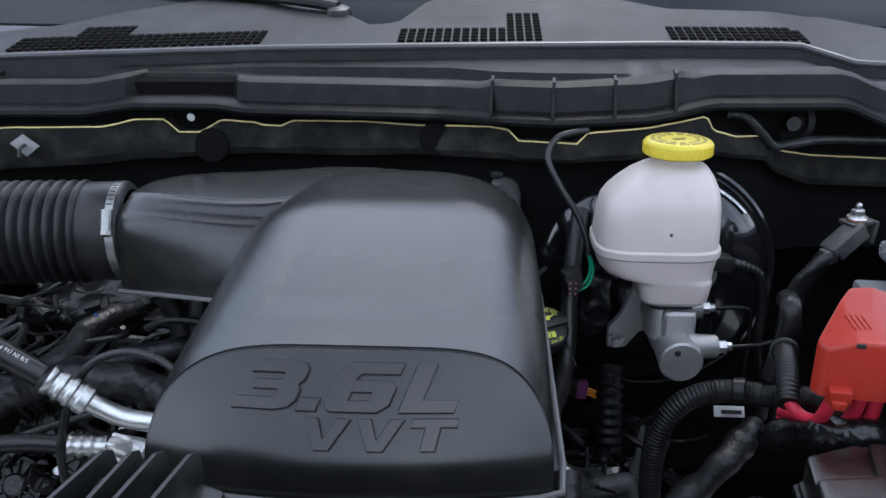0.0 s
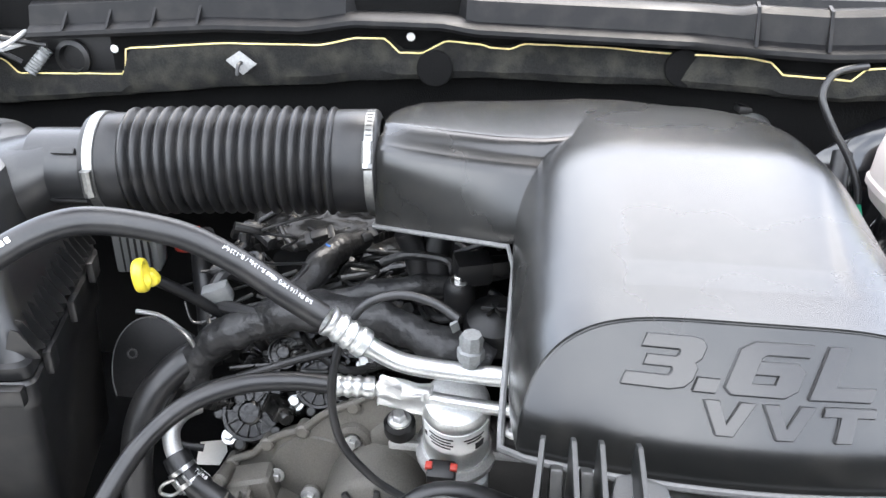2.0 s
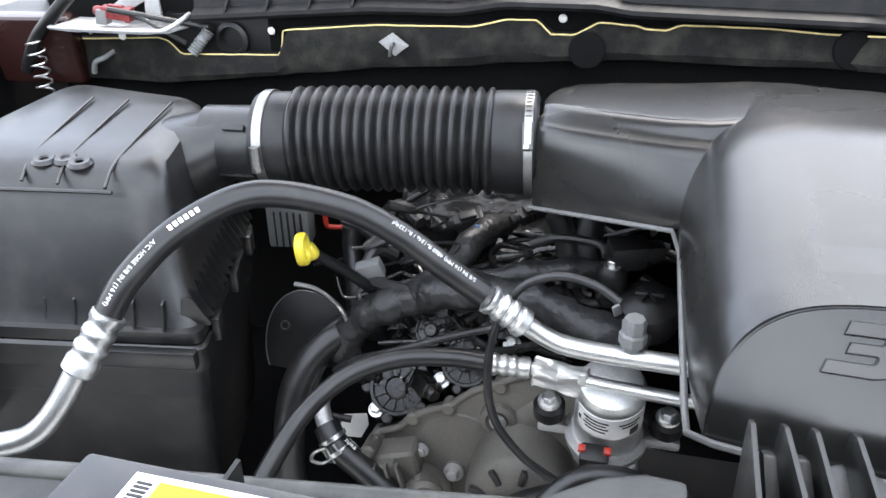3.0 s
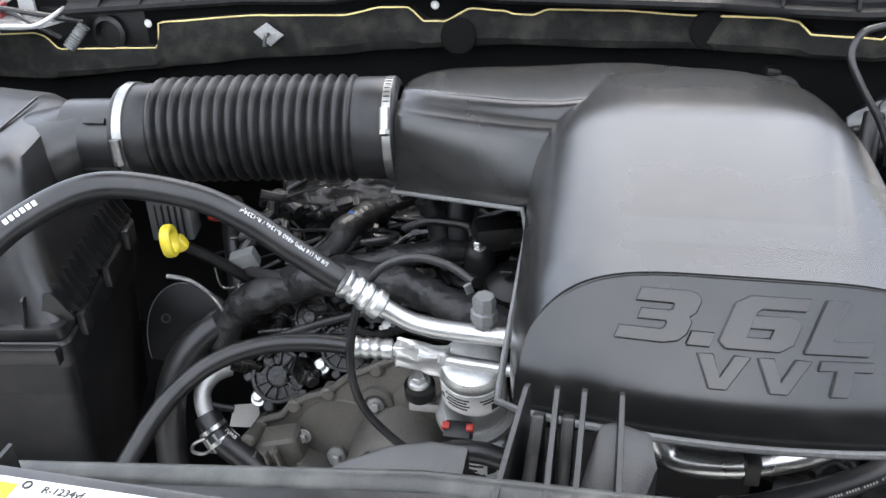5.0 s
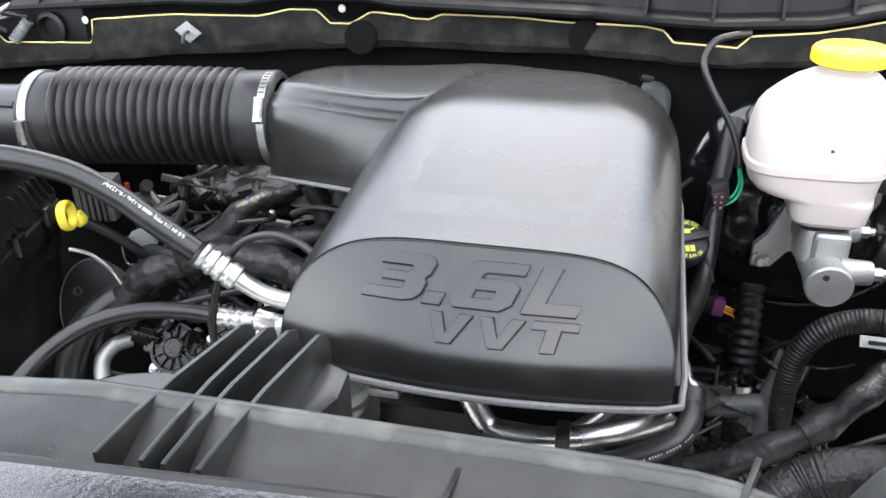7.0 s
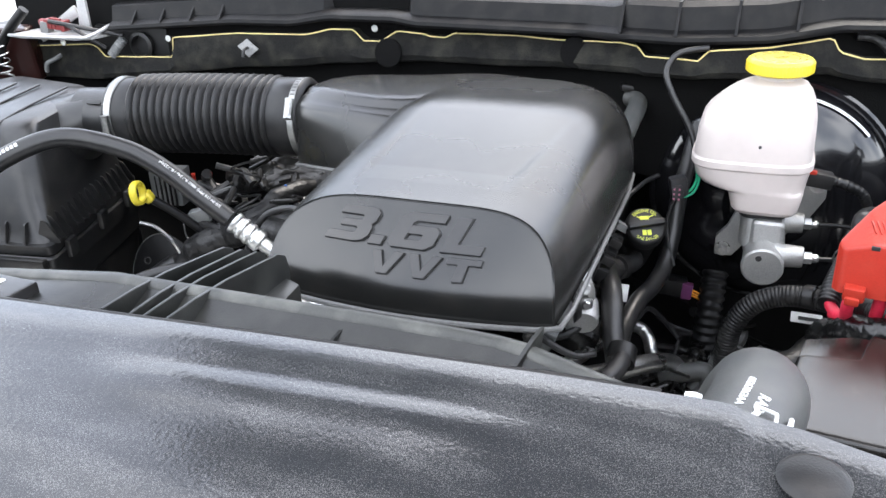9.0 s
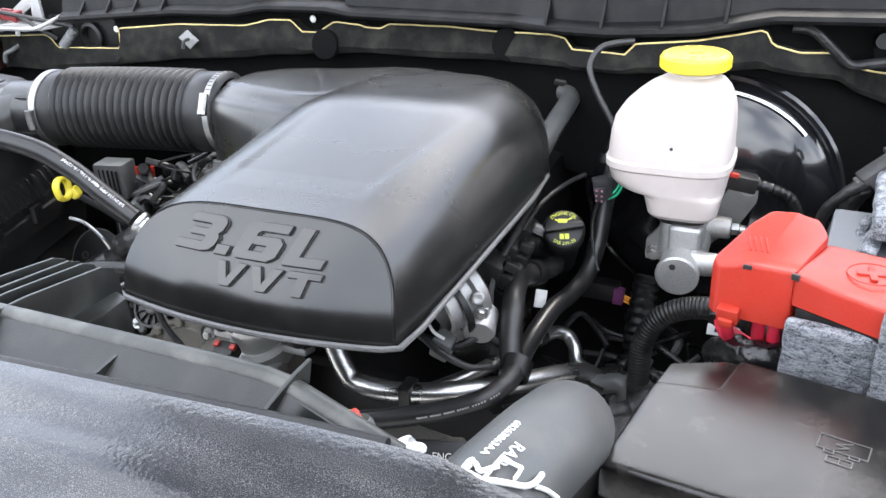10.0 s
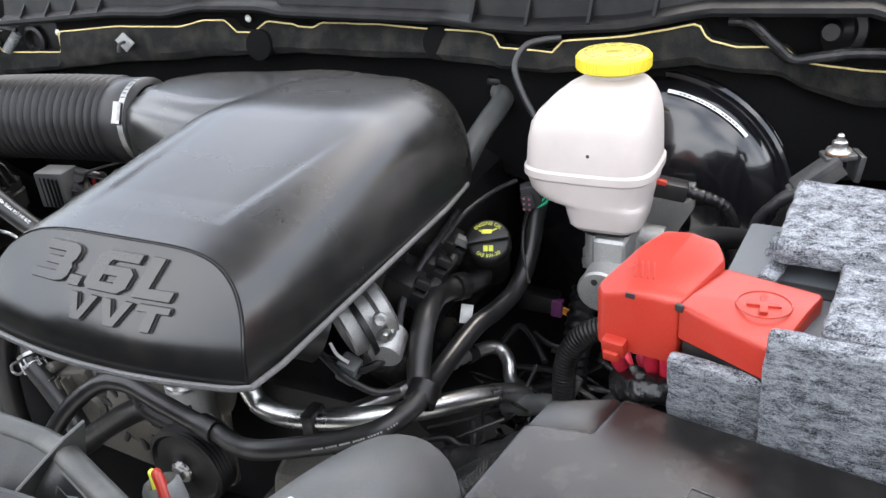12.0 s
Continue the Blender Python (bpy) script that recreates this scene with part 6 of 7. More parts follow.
def actuator(at, r, spokes, label):
    """A round cam actuator: stepped disc, raised ribs, hub and bolted ears."""
    d = V(0.05, -0.78, 0.62).normalized()
    u = V(1, 0, 0)
    w = d.cross(u).normalized()
    at = Vector(at)
    m = Matrix((u, -w, d)).transposed().to_4x4()
    m.translation = at
    bits = [revolve([(r, -0.03), (r, 0.003), (r * 0.94, 0.006), (r * 0.84, 0.006), (r * 0.80, 0.002), (r * 0.42, 0.002), (r * 0.40, 0.008), (r * 0.32, 0.010), (0, 0.010)], at, d, 32)]
    for k in range(spokes):
        b = rbox((r * 0.62, 0, 0.004), (r * 0.42, r * 0.07, 0.005), 0.0005)
        bmesh.ops.transform(b, matrix=m @ pose(0, 0, 0, 0, 0, 360 * k / spokes), verts=b.verts)
        bits.append(b)
    for k in range(5):
        b = revolve([(r * 0.22, -0.02), (r * 0.22, 0.004), (r * 0.15, 0.006), (0, 0.006)], (r * 1.08, 0, 0), (0, 0, 1), 12)
        bmesh.ops.transform(b, matrix=m @ pose(0, 0, 0, 0, 0, 30 + 72 * k), verts=b.verts)
        bits.append(b)
    part("cam_actuator", join(*bits), OILY, valve, label)


actuator((-0.531, 0.770, 0.912), 0.034, 12, "round black ribbed cam actuator")
actuator((-0.452, 0.788, 0.948), 0.030, 10, "round black ribbed cam actuator")
actuator((-0.498, 0.808, 0.972), 0.020, 6, "small round black sensor")
actuator((-0.418, 0.815, 0.985), 0.018, 6, "small round black sensor")
for k, (x, y, z, sx, turn) in enumerate(((-0.462, 0.805, 0.985, 0.036, (25, -20, 8)), (-0.40, 0.815, 0.995, 0.036, (25, 10, 100)), (-0.535, 0.80, 0.95, 0.04, (15, -30, 60)), (-0.572, 0.775, 0.925, 0.034, (10, 25, 20)), (-0.495, 0.765, 0.925, 0.030, (30, 0, 130)), (-0.43, 0.775, 0.955, 0.028, (30, -10, 160)), (-0.385, 0.79, 0.965, 0.034, (20, -5, 60)), (-0.365, 0.80, 1.0, 0.03, (20, 25, 10)))):
    part("coil_pack", plug_body((x, y, z), (sx, 0.024, 0.020), turn, k), OILY, valve, "black moulded ignition coil plug")
rng = random.Random(21)
for k in range(14):
    a = V(rng.uniform(-0.57, -0.37), rng.uniform(0.765, 0.81), 0.0)
    a.z = 0.93 + (a.x + 0.57) * 0.28 + rng.uniform(-0.01, 0.015)
    part("lead", tube([a, a + V(rng.uniform(-0.02, 0.03), -0.008, rng.uniform(0.004, 0.018)), a + V(rng.uniform(0.0, 0.06), rng.uniform(-0.01, 0.02), rng.uniform(-0.01, 0.02))], rng.choice((0.002, 0.0028, 0.004)), 8), OILY, valve)
for p in ((-0.553, 0.755, 0.888), (-0.479, 0.775, 0.927), (-0.400, 0.790, 0.979)):
    b = bolt(p, (0, -0.6, 0.8), 0.0066, "bolt", valve, ALU)
    part("stud_base", revolve([(0.009, -0.03), (0.009, -0.002), (0, -0.002)], p, (0, -0.6, 0.8), 10), OILY, b)

pump = thing("purge_pump", "aluminium canister pump with printed label on rubber mounts", "pump", (-0.288, 0.69, 0.98))
PC = V(-0.287, 0.695, 0.975)
PA = V(0.02, -0.35, 1).normalized()
part("can", revolve([(0, 0.060), (0.022, 0.060), (0.030, 0.057), (0.033, 0.052), (0.0335, 0.046), (0.0335, -0.022), (0.036, -0.024)], PC, PA, 40), ALU, pump, "bright spun aluminium can")


def on_can(x, y, z):
    n = PA.cross(V(1, 0, 0)).normalized()
    a = x / 0.034
    return PC + PA * (0.027 + y) + (0.0338 + z) * (math.sin(a) * V(1, 0, -0.02) - math.cos(a) * n)


if (on_can(0, 0, 0) - PC).y > 0:
    raise ValueError("label faces away")
part("label", bars([(0.004, 0.0, 0.076, 0.034)], on_can, 0.0003), PAPER, pump, "white printed label")
part("label_print", join(bars([(-0.012, 0.010 - 0.0052 * k, 0.026 - 0.005 * (k % 2), 0.0018) for k in range(4)], lambda x, y, z: on_can(x, y, z + 0.0005)), bars([(0.022, 0.008, 0.022, 0.0016), (0.022, 0.003, 0.016, 0.0016), (0.028, -0.008, 0.010, 0.010), (-0.03, 0.0, 0.004, 0.006)], lambda x, y, z: on_can(x, y, z + 0.0005))), INK_AND_SHADE, pump)
part("bracket", join(revolve([(0.036, -0.038), (0.042, -0.036), (0.042, -0.028), (0.036, -0.022), (0, -0.022)], PC, PA, 36), rbox((-0.335, 0.708, 0.944), (0.045, 0.026, 0.010), 0.004, (-15, 0, 0)), rbox((-0.237, 0.708, 0.942), (0.045, 0.026, 0.010), 0.004, (-15, 0, 0)), revolve([(0.036, -0.06), (0.038, -0.04), (0, -0.04)], PC, PA, 30)), CAST, pump, "cast mounting bracket")
for x in (-0.347, -0.229):
    m = part("rubber_mount", revolve([(0.015, 0), (0.0165, 0.003), (0.0165, 0.017), (0.013, 0.021), (0, 0.021)], (x, 0.712, 0.952), (0, -0.25, 1), 20), RUBBER, pump, "black rubber mount with steel bolt")
    bolt(V(x, 0.712, 0.952) + V(0, -0.25, 1).normalized() * 0.021, (0, -0.25, 1), 0.0078, "bolt", m)
LC = V(-0.281, 0.695, 0.83)
part("lower_can", revolve([(0.0, 0.0), (0.024, 0.0), (0.028, 0.004), (0.028, 0.092), (0.024, 0.096), (0, 0.096)], LC, (0, 0, 1), 32), ALU, pump, "bare metal lower canister")


def on_lower(x, y, z):
    a = x / 0.028
    return LC + V((0.0284 + z) * math.sin(a), -(0.0284 + z) * math.cos(a), 0.048 + y)


part("lower_label", bars([(0.0, 0.0, 0.06, 0.078)], on_lower, 0.0003), PAPER, pump, "white printed label")
part("label_print", bars([(-0.006 + 0.004 * (k % 2), 0.030 - 0.006 * k, 0.022 - 0.004 * (k % 3), 0.0022) for k in range(10)] + [(0.016, 0.018, 0.010, 0.010), (0.016, -0.020, 0.006, 0.022)], lambda x, y, z: on_lower(x, y, z + 0.0005)), INK_AND_SHADE, pump)
part("connector", join(rbox((-0.296, 0.648, 0.960), (0.028, 0.020, 0.020), 0.004, (20, 0, 0)), tube([(-0.297, 0.645, 0.955), (-0.300, 0.638, 0.940), (-0.292, 0.632, 0.922), (-0.270, 0.628, 0.915), (-0.235, 0.625, 0.912)], 0.0095, 12, 8, shape=lambda s: 1 + 0.05 * math.sin(s * 90))), BLACK, pump, "black elbow connector")
for x in (-0.308, -0.284):
    part("lock", rbox((x, 0.646, 0.970), (0.007, 0.007, 0.006), 0.001, (20, 0, 0)), RED, pump, "red locking tab")

TOHL = [(-0.600, 0.713, 0.890), (-0.582, 0.699, 0.873), (-0.545, 0.688, 0.852), (-0.50, 0.675, 0.82), (-0.46, 0.66, 0.78)]
small = thing("coolant_pipe", "short steel elbow with spring clamp and black coolant hose", "coolant hose", (-0.59, 0.70, 0.88))
part("elbow", tube([(-0.592, 0.768, 0.918), (-0.605, 0.752, 0.918), (-0.612, 0.735, 0.908), (-0.605, 0.718, 0.895), (-0.592, 0.706, 0.883)], 0.0100, 16), CAST, small, "dull steel elbow")
part("hose", tube(TOHL, 0.0155, 18), HOSE, small)
SCD = V(0.62, -0.30, -0.72).normalized()
SCP = V(-0.584, 0.700, 0.875)
sc = part("spring_clamp", join(revolve([(0.0158, -0.011), (0.0172, -0.011), (0.0172, -0.006), (0.0158, -0.006)], SCP, SCD, 26), revolve([(0.0158, 0.005), (0.0172, 0.005), (0.0172, 0.010), (0.0158, 0.010)], SCP, SCD, 26), *[rbox(SCP + 0.0165 * (math.cos(a) * V(0.30, -0.95, 0.10).normalized() + math.sin(a) * SCD.cross(V(0.30, -0.95, 0.10)).normalized()), (0.020, 0.0025, 0.004), 0.0006, (0, 49, -22)) for a in (-0.2, 0.5, 1.0)]), STEEL, small, "bright spring hose clamp")
part("clamp_ear", tube([SCP + V(-0.006, -0.016, 0.008), SCP + V(-0.020, -0.018, 0.000), SCP + V(-0.024, -0.018, -0.012), SCP + V(-0.012, -0.018, -0.014), SCP + V(0.000, -0.017, -0.006)], 0.0022, 8), STEEL, sc)
toh = glide(TOHL, 10)
part("lettering", join(words("TOH", 0.0075, along_hose(toh, 0.0155, 0.038, radians(-70)), 0.0003), words("TURB", 0.0075, along_hose(toh, 0.0155, 0.038, radians(-25)), 0.0003)), PRINT, small)
sheet = thing("plastic_sheet", "pale cream plastic sheet low beside the engine", "plastic sheet", (-0.61, 0.825, 0.80))
part("sheet", slab([(-0.018, -0.016), (0.012, -0.018), (0.02, 0.0), (0.016, 0.016), (-0.016, 0.014)], -0.001, 0.001, 0.0004, pose(-0.612, 0.822, 0.80, 25, 0, 10)), PAPER, sheet)
h3 = thing("coolant_hose", "black coolant hose curving down beside the filter box", "coolant hose", (-0.64, 0.7, 0.9))
part("hose", tube([(-0.565, 0.80, 0.985), (-0.605, 0.765, 0.975), (-0.632, 0.73, 0.945), (-0.640, 0.70, 0.89), (-0.635, 0.68, 0.80), (-0.62, 0.67, 0.70)], 0.0175, 18), HOSE, h3)
h4 = thing("coolant_hose", "ribbed black coolant hose below the timing cover", "coolant hose", (-0.38, 0.65, 0.85))
part("hose", tube([(-0.30, 0.655, 0.905), (-0.35, 0.66, 0.878), (-0.40, 0.655, 0.845), (-0.46, 0.64, 0.80)], 0.0155, 16, 14, shape=lambda s: 1 + 0.02 * math.sin(s * 160)), HOSE, h4)

har = thing("wiring_harness", "thick taped wiring harness over the valve cover", "wiring harness", (-0.45, 0.77, 1.03))
part("trunk", taped([(-0.598, 0.772, 0.948), (-0.582, 0.775, 0.985), (-0.545, 0.778, 1.015), (-0.485, 0.780, 1.042), (-0.42, 0.778, 1.052), (-0.36, 0.765, 1.048), (-0.31, 0.748, 1.038), (-0.26, 0.74, 1.02)], 0.0190, 3, 28, 18, 0.22), TAPE, har)
part("branch", taped([(-0.44, 0.79, 1.055), (-0.39, 0.80, 1.066), (-0.345, 0.815, 1.07), (-0.30, 0.83, 1.06)], 0.012, 8, 16, 14, 0.2), TAPE, har)
part("branch", taped([(-0.50, 0.785, 1.04), (-0.47, 0.83, 1.06), (-0.455, 0.87, 1.07), (-0.43, 0.93, 1.06)], 0.014, 5, 16, 14, 0.2), TAPE, har)
for k, line in enumerate((((-0.60, 0.752, 0.94), (-0.57, 0.742, 0.965), (-0.52, 0.735, 0.99), (-0.46, 0.745, 1.01), (-0.41, 0.76, 1.02)), ((-0.612, 0.755, 0.95), (-0.622, 0.74, 0.92), (-0.61, 0.735, 0.89), (-0.58, 0.74, 0.88)))):
    part("wire", tube(line, 0.0045, 10), TAPE, har)
part("connector", rbox((-0.566, 0.800, 1.050), (0.030, 0.016, 0.022), 0.003, (10, -18, 10)), GREYP, har, "pale grey connector")
cab = thing("sensor_cable", "thin black cable looping round the air-conditioning pipe", "cable", (-0.36, 0.66, 1.0))
part("cable", tube([(-0.285, 0.675, 1.118), (-0.31, 0.685, 1.128), (-0.345, 0.69, 1.130), (-0.378, 0.685, 1.115), (-0.398, 0.672, 1.075), (-0.402, 0.655, 1.03), (-0.392, 0.648, 0.985), (-0.365, 0.65, 0.945), (-0.335, 0.648, 0.925), (-0.318, 0.645, 0.92)], 0.0042, 12), HOSE, cab)
part("tip", tube([(-0.320, 0.645, 0.921), (-0.308, 0.644, 0.919)], 0.0035, 8), ORANGE, cab, "orange wire end")

SHM = pose(-0.660, 0.80, 0.958, 68, 0, 12) @ Matrix.Scale(0.88, 4)
plate2 = thing("heat_shield", "thin black sheet metal shield with a hole", "shield", (-0.62, 0.75, 0.98))
part("sheet", slab([(-0.045, -0.052), (-0.049, -0.03), (-0.048, -0.005), (-0.043, 0.015), (-0.034, 0.032), (-0.022, 0.044), (-0.008, 0.051), (0.006, 0.052), (0.022, 0.049), (0.04, 0.04), (0.06, 0.025), (0.06, -0.05), (0.01, -0.062)], -0.0012, 0.0012, 0.0005, SHM), DARK, plate2)
part("rim", tube([SHM @ V(x, y, 0.001) for x, y in ((-0.045, -0.052), (-0.049, -0.03), (-0.048, -0.005), (-0.043, 0.015), (-0.034, 0.032), (-0.022, 0.044), (-0.008, 0.051), (0.006, 0.052), (0.022, 0.049))], 0.0008, 8), GREY, plate2, "thin grey edge")
part("hole", revolve([(0.004, 0), (0.006, 0), (0.006, 0.0012), (0.004, 0.0012)], SHM @ V(-0.022, 0.004, 0.001), SHM.to_3x3() @ V(0, 0, 1), 16), INK_AND_SHADE, plate2, "punched hole")
strut = thing("bracket_rod", "thin bare metal rod behind the dipstick", "rod", (-0.6, 0.78, 1.02))
part("rod", tube([(-0.640, 0.755, 1.048), (-0.615, 0.757, 1.043), (-0.592, 0.760, 1.022), (-0.585, 0.765, 1.0)], 0.0028, 8), STEEL, strut)

fuse2 = thing("relay_block", "black relay block with red lock beside the filter box", "relay block", (-0.70, 0.93, 1.03))
part("block", rbox((-0.720, 0.93, 1.035), (0.055, 0.04, 0.06), 0.004, (0, 0, 10)), GREYP, fuse2, "ribbed grey relay body")
part("lock", tube([(-0.672, 0.930, 1.060), (-0.671, 0.930, 1.036), (-0.668, 0.931, 1.031), (-0.658, 0.933, 1.030), (-0.649, 0.935, 1.031), (-0.646, 0.936, 1.036), (-0.643, 0.936, 1.062)], 0.0034, 8), RED, fuse2, "red locking lever")
for k in range(6):
    part("rib", rbox((-0.742 + 0.009 * k, 0.9085, 1.032), (0.0025, 0.004, 0.05), 0.001, (0, 0, 10)), BLACK, fuse2)

# ---- right of the engine: throttle body, oil filler, heater hoses and pipes ----
thr = thing("throttle_body", "bright cast throttle body under the cover", "throttle body", (0.005, 0.69, 1.08))
TD = V(0.55, 0.75, 0.25).normalized()
part("barrel", revolve([(0.028, -0.024), (0.032, -0.022), (0.032, -0.010), (0.029, -0.008), (0.029, 0.010), (0.034, 0.014), (0.034, 0.024), (0.026, 0.028)], (0.002, 0.680, 1.076), TD, 32), CAST, thr)
part("motor", join(revolve([(0, 0), (0.016, 0), (0.018, 0.004), (0.018, 0.03)], (0.034, 0.664, 1.046), (-0.2, 0.9, 0.3), 20), rbox((0.024, 0.684, 1.052), (0.03, 0.03, 0.045), 0.006, (10, 0, 20)), revolve([(0.007, 0), (0.007, 0.012), (0.005, 0.013), (0, 0.012)], (0.030, 0.672, 1.086), (0.5, -0.8, 0.3), 12), rbox((0.022, 0.676, 1.090), (0.012, 0.010, 0.03), 0.003, (0, 20, 30))), CAST, thr)
part("gasket", revolve([(0.029, -0.003), (0.0350, -0.003), (0.0350, 0.003), (0.029, 0.003)], (0.004, 0.672, 1.072), TD, 28), RUBBER, thr)
bolt((0.036, 0.668, 1.068), (0.3, -0.9, 0.2), 0.005, "bolt", thr)

oil = thing("oil_filler_cap", "black oil filler cap with yellow printing", "oil cap", (0.074, 0.845, 1.09))
OM = Matrix.Translation((0.074, 0.842, 1.095)) @ V(0.22, -0.60, 0.72).to_track_quat("Z", "Y").to_matrix().to_4x4()
ON = (OM.to_3x3() @ V(0, 0, 1)).normalized()
part("cap", revolve([(0.0245, -0.022), (0.0255, -0.02), (0.0255, -0.004), (0.0235, -0.001), (0.021, 0.0), (0, 0.0)], (0.074, 0.842, 1.095), ON, 40), RUBBER, oil)
part("grip", rbox((0, 0, 0), (0.046, 0.0075, 0.012), 0.002), RUBBER, oil).matrix_basis = Matrix.Translation(-Vector((0.074, 0.845, 1.09))) @ OM @ pose(0, 0, 0.002, 0, 0, 8)
part("neck", revolve([(0.020, -0.10), (0.022, -0.05), (0.022, -0.018), (0, -0.018)], (0.074, 0.842, 1.095), ON, 24), BLACK, oil)


def on_oil(r, flip):
    def place(x, y, z):
        a = (-x if flip else x) / r
        rr = r + (-y if flip else y)
        return OM @ V(rr * math.sin(a), (-rr if flip else rr) * math.cos(a), z + 0.0004) if not flip else OM @ V(rr * math.sin(-a), -rr * math.cos(a), z + 0.0004)
    return place


part("lettering", words("ENGINE OIL", 0.0062, on_oil(0.0195, False), 0.0002), LIME, oil, "yellow-green printed lettering")
part("lettering", words("SAE 5W-20", 0.0058, on_oil(0.0195, True), 0.0002), LIME, oil)
part("oil_can_symbol", join(rbox((0, 0, 0), (0.011, 0.005, 0.0006), 0.0002), rbox((0.008, 0.002, 0), (0.008, 0.0014, 0.0006), 0, (0, 0, 25)), rbox((-0.007, 0.001, 0), (0.004, 0.0014, 0.0006), 0, (0, 0, -30))), LIME, oil).matrix_basis = Matrix.Translation(-Vector((0.074, 0.845, 1.09))) @ OM @ pose(0, 0.0105, 0.0006)
part("book_symbol", join(rbox((-0.003, 0, 0), (0.005, 0.007, 0.0006), 0.0002), rbox((0.003, 0, 0), (0.005, 0.007, 0.0006), 0.0002)), LIME, oil).matrix_basis = Matrix.Translation(-Vector((0.074, 0.845, 1.09))) @ OM @ pose(0, -0.0105, 0.0006)

heater = thing("heater_hose", "black heater hose bending down beside the engine cover", "heater hose", (0.07, 0.70, 1.05))
part("hose", tube([(0.02, 0.872, 1.045), (0.048, 0.865, 1.045), (0.062, 0.842, 1.044), (0.052, 0.818, 1.046), (0.042, 0.79, 1.052), (0.046, 0.755, 1.062), (0.057, 0.71, 1.062), (0.066, 0.675, 1.035), (0.074, 0.658, 1.012)], 0.0122, 18, 10), HOSE, heater)
part("ring", tube([(0.052, 0.818, 1.046), (0.047, 0.805, 1.049)], 0.0158, 18, 2), RUBBER, heater)
heater2 = thing("heater_hose", "long black heater hose running across the engine front", "heater hose", (0.0, 0.60, 1.0))
part("hose", tube([(0.082, 0.650, 1.022), (0.080, 0.622, 1.022), (0.066, 0.594, 1.018), (0.028, 0.580, 1.004), (-0.015, 0.570, 0.992), (-0.060, 0.564, 0.980), (-0.100, 0.575, 0.966), (-0.139, 0.592, 0.958), (-0.178, 0.598, 0.958), (-0.225, 0.600, 0.970), (-0.272, 0.603, 0.980), (-0.31, 0.595, 0.975), (-0.345, 0.57, 0.945), (-0.37, 0.54, 0.90)], 0.0104, 18, 8), HOSE, heater2)
part("coupling", tube([(-0.139, 0.591, 0.958), (-0.165, 0.597, 0.957)], 0.0128, 18, 2), RUBBER, heater2)
part("printing", bars([(0.0024 * k, 0, 0.0014, 0.0016) for k in range(34) if k % 6 != 4], along_hose(glide([(0.080, 0.622, 1.022), (0.066, 0.594, 1.018), (0.028, 0.580, 1.004), (-0.015, 0.570, 0.992), (-0.060, 0.564, 0.980)], 10), 0.0104, 0.02, radians(-60))), FAINT, heater2)
heater3 = thing("heater_hose", "black heater hose rising to the firewall", "heater hose", (0.1, 0.85, 1.0))
part("hose", tube([(0.118, 0.975, 1.19), (0.110, 0.945, 1.145), (0.104, 0.922, 1.105), (0.102, 0.898, 1.058), (0.097, 0.868, 1.026), (0.088, 0.830, 1.016), (0.077, 0.790, 1.014), (0.070, 0.735, 1.006), (0.072, 0.685, 1.006), (0.078, 0.655, 1.016)], 0.0108, 18, 10), HOSE, heater3)
tag2 = thing("hose_tag", "small white paper tag on the heater hose", "tag", (0.075, 0.80, 1.02))
part("tag", rbox((0.055, 0.812, 1.012), (0.014, 0.003, 0.022), 0.0008, (-20, 10, 20)), PAPER, tag2)
tee = thing("hose_joint", "black plastic joint joining two heater hoses", "hose joint", (0.083, 0.65, 1.02))
part("joint", revolve([(0.012, -0.012), (0.0160, -0.010), (0.0160, 0.010), (0.012, 0.012)], (0.080, 0.652, 1.020), (0.0, 0.6, 0.3), 20), RUBBER, tee)

cpipe = thing("coolant_tube", "bright steel coolant tube crossing the engine front", "coolant tube", (-0.02, 0.65, 0.98))
part("tube", tube([(-0.130, 0.632, 1.03), (-0.116, 0.626, 1.002), (-0.100, 0.622, 0.982), (-0.070, 0.618, 0.980), (-0.031, 0.619, 0.984), (0.02, 0.638, 0.986), (0.065, 0.680, 0.978), (0.102, 0.737, 0.962), (0.125, 0.780, 0.940), (0.134, 0.80, 0.91), (0.135, 0.81, 0.87)], 0.0115, 18, 8), STEEL, cpipe)
part("clip", rbox((-0.030, 0.618, 0.985), (0.014, 0.026, 0.026), 0.003), BLACK, cpipe)
cpipe2 = thing("coolant_tube", "thinner bright steel coolant tube behind the hoses", "coolant tube", (0.06, 0.75, 0.95))
part("tube", tube([(-0.03, 0.640, 0.968), (0.01, 0.700, 0.965), (0.042, 0.79, 0.955), (0.060, 0.845, 0.945), (0.075, 0.858, 0.938), (0.088, 0.850, 0.928), (0.096, 0.835, 0.915), (0.115, 0.825, 0.912), (0.15, 0.80, 0.92)], 0.0085, 16, 8), STEEL, cpipe2)
part("band", tube([(0.050, 0.815, 0.950), (0.054, 0.828, 0.948)], 0.0098, 14, 2), RUBBER, cpipe2)
rub = thing("coolant_elbow", "dull grey rubber coolant elbow", "coolant hose", (0.14, 0.77, 0.92))
part("elbow", tube([(0.112, 0.775, 0.925), (0.14, 0.775, 0.932), (0.165, 0.775, 0.938), (0.172, 0.77, 0.92), (0.165, 0.755, 0.89), (0.15, 0.74, 0.86)], 0.012, 16), GREY, rub)
part("elbow", tube([(0.185, 0.80, 0.965), (0.175, 0.785, 0.935), (0.16, 0.765, 0.90)], 0.011, 14), GREY, rub)

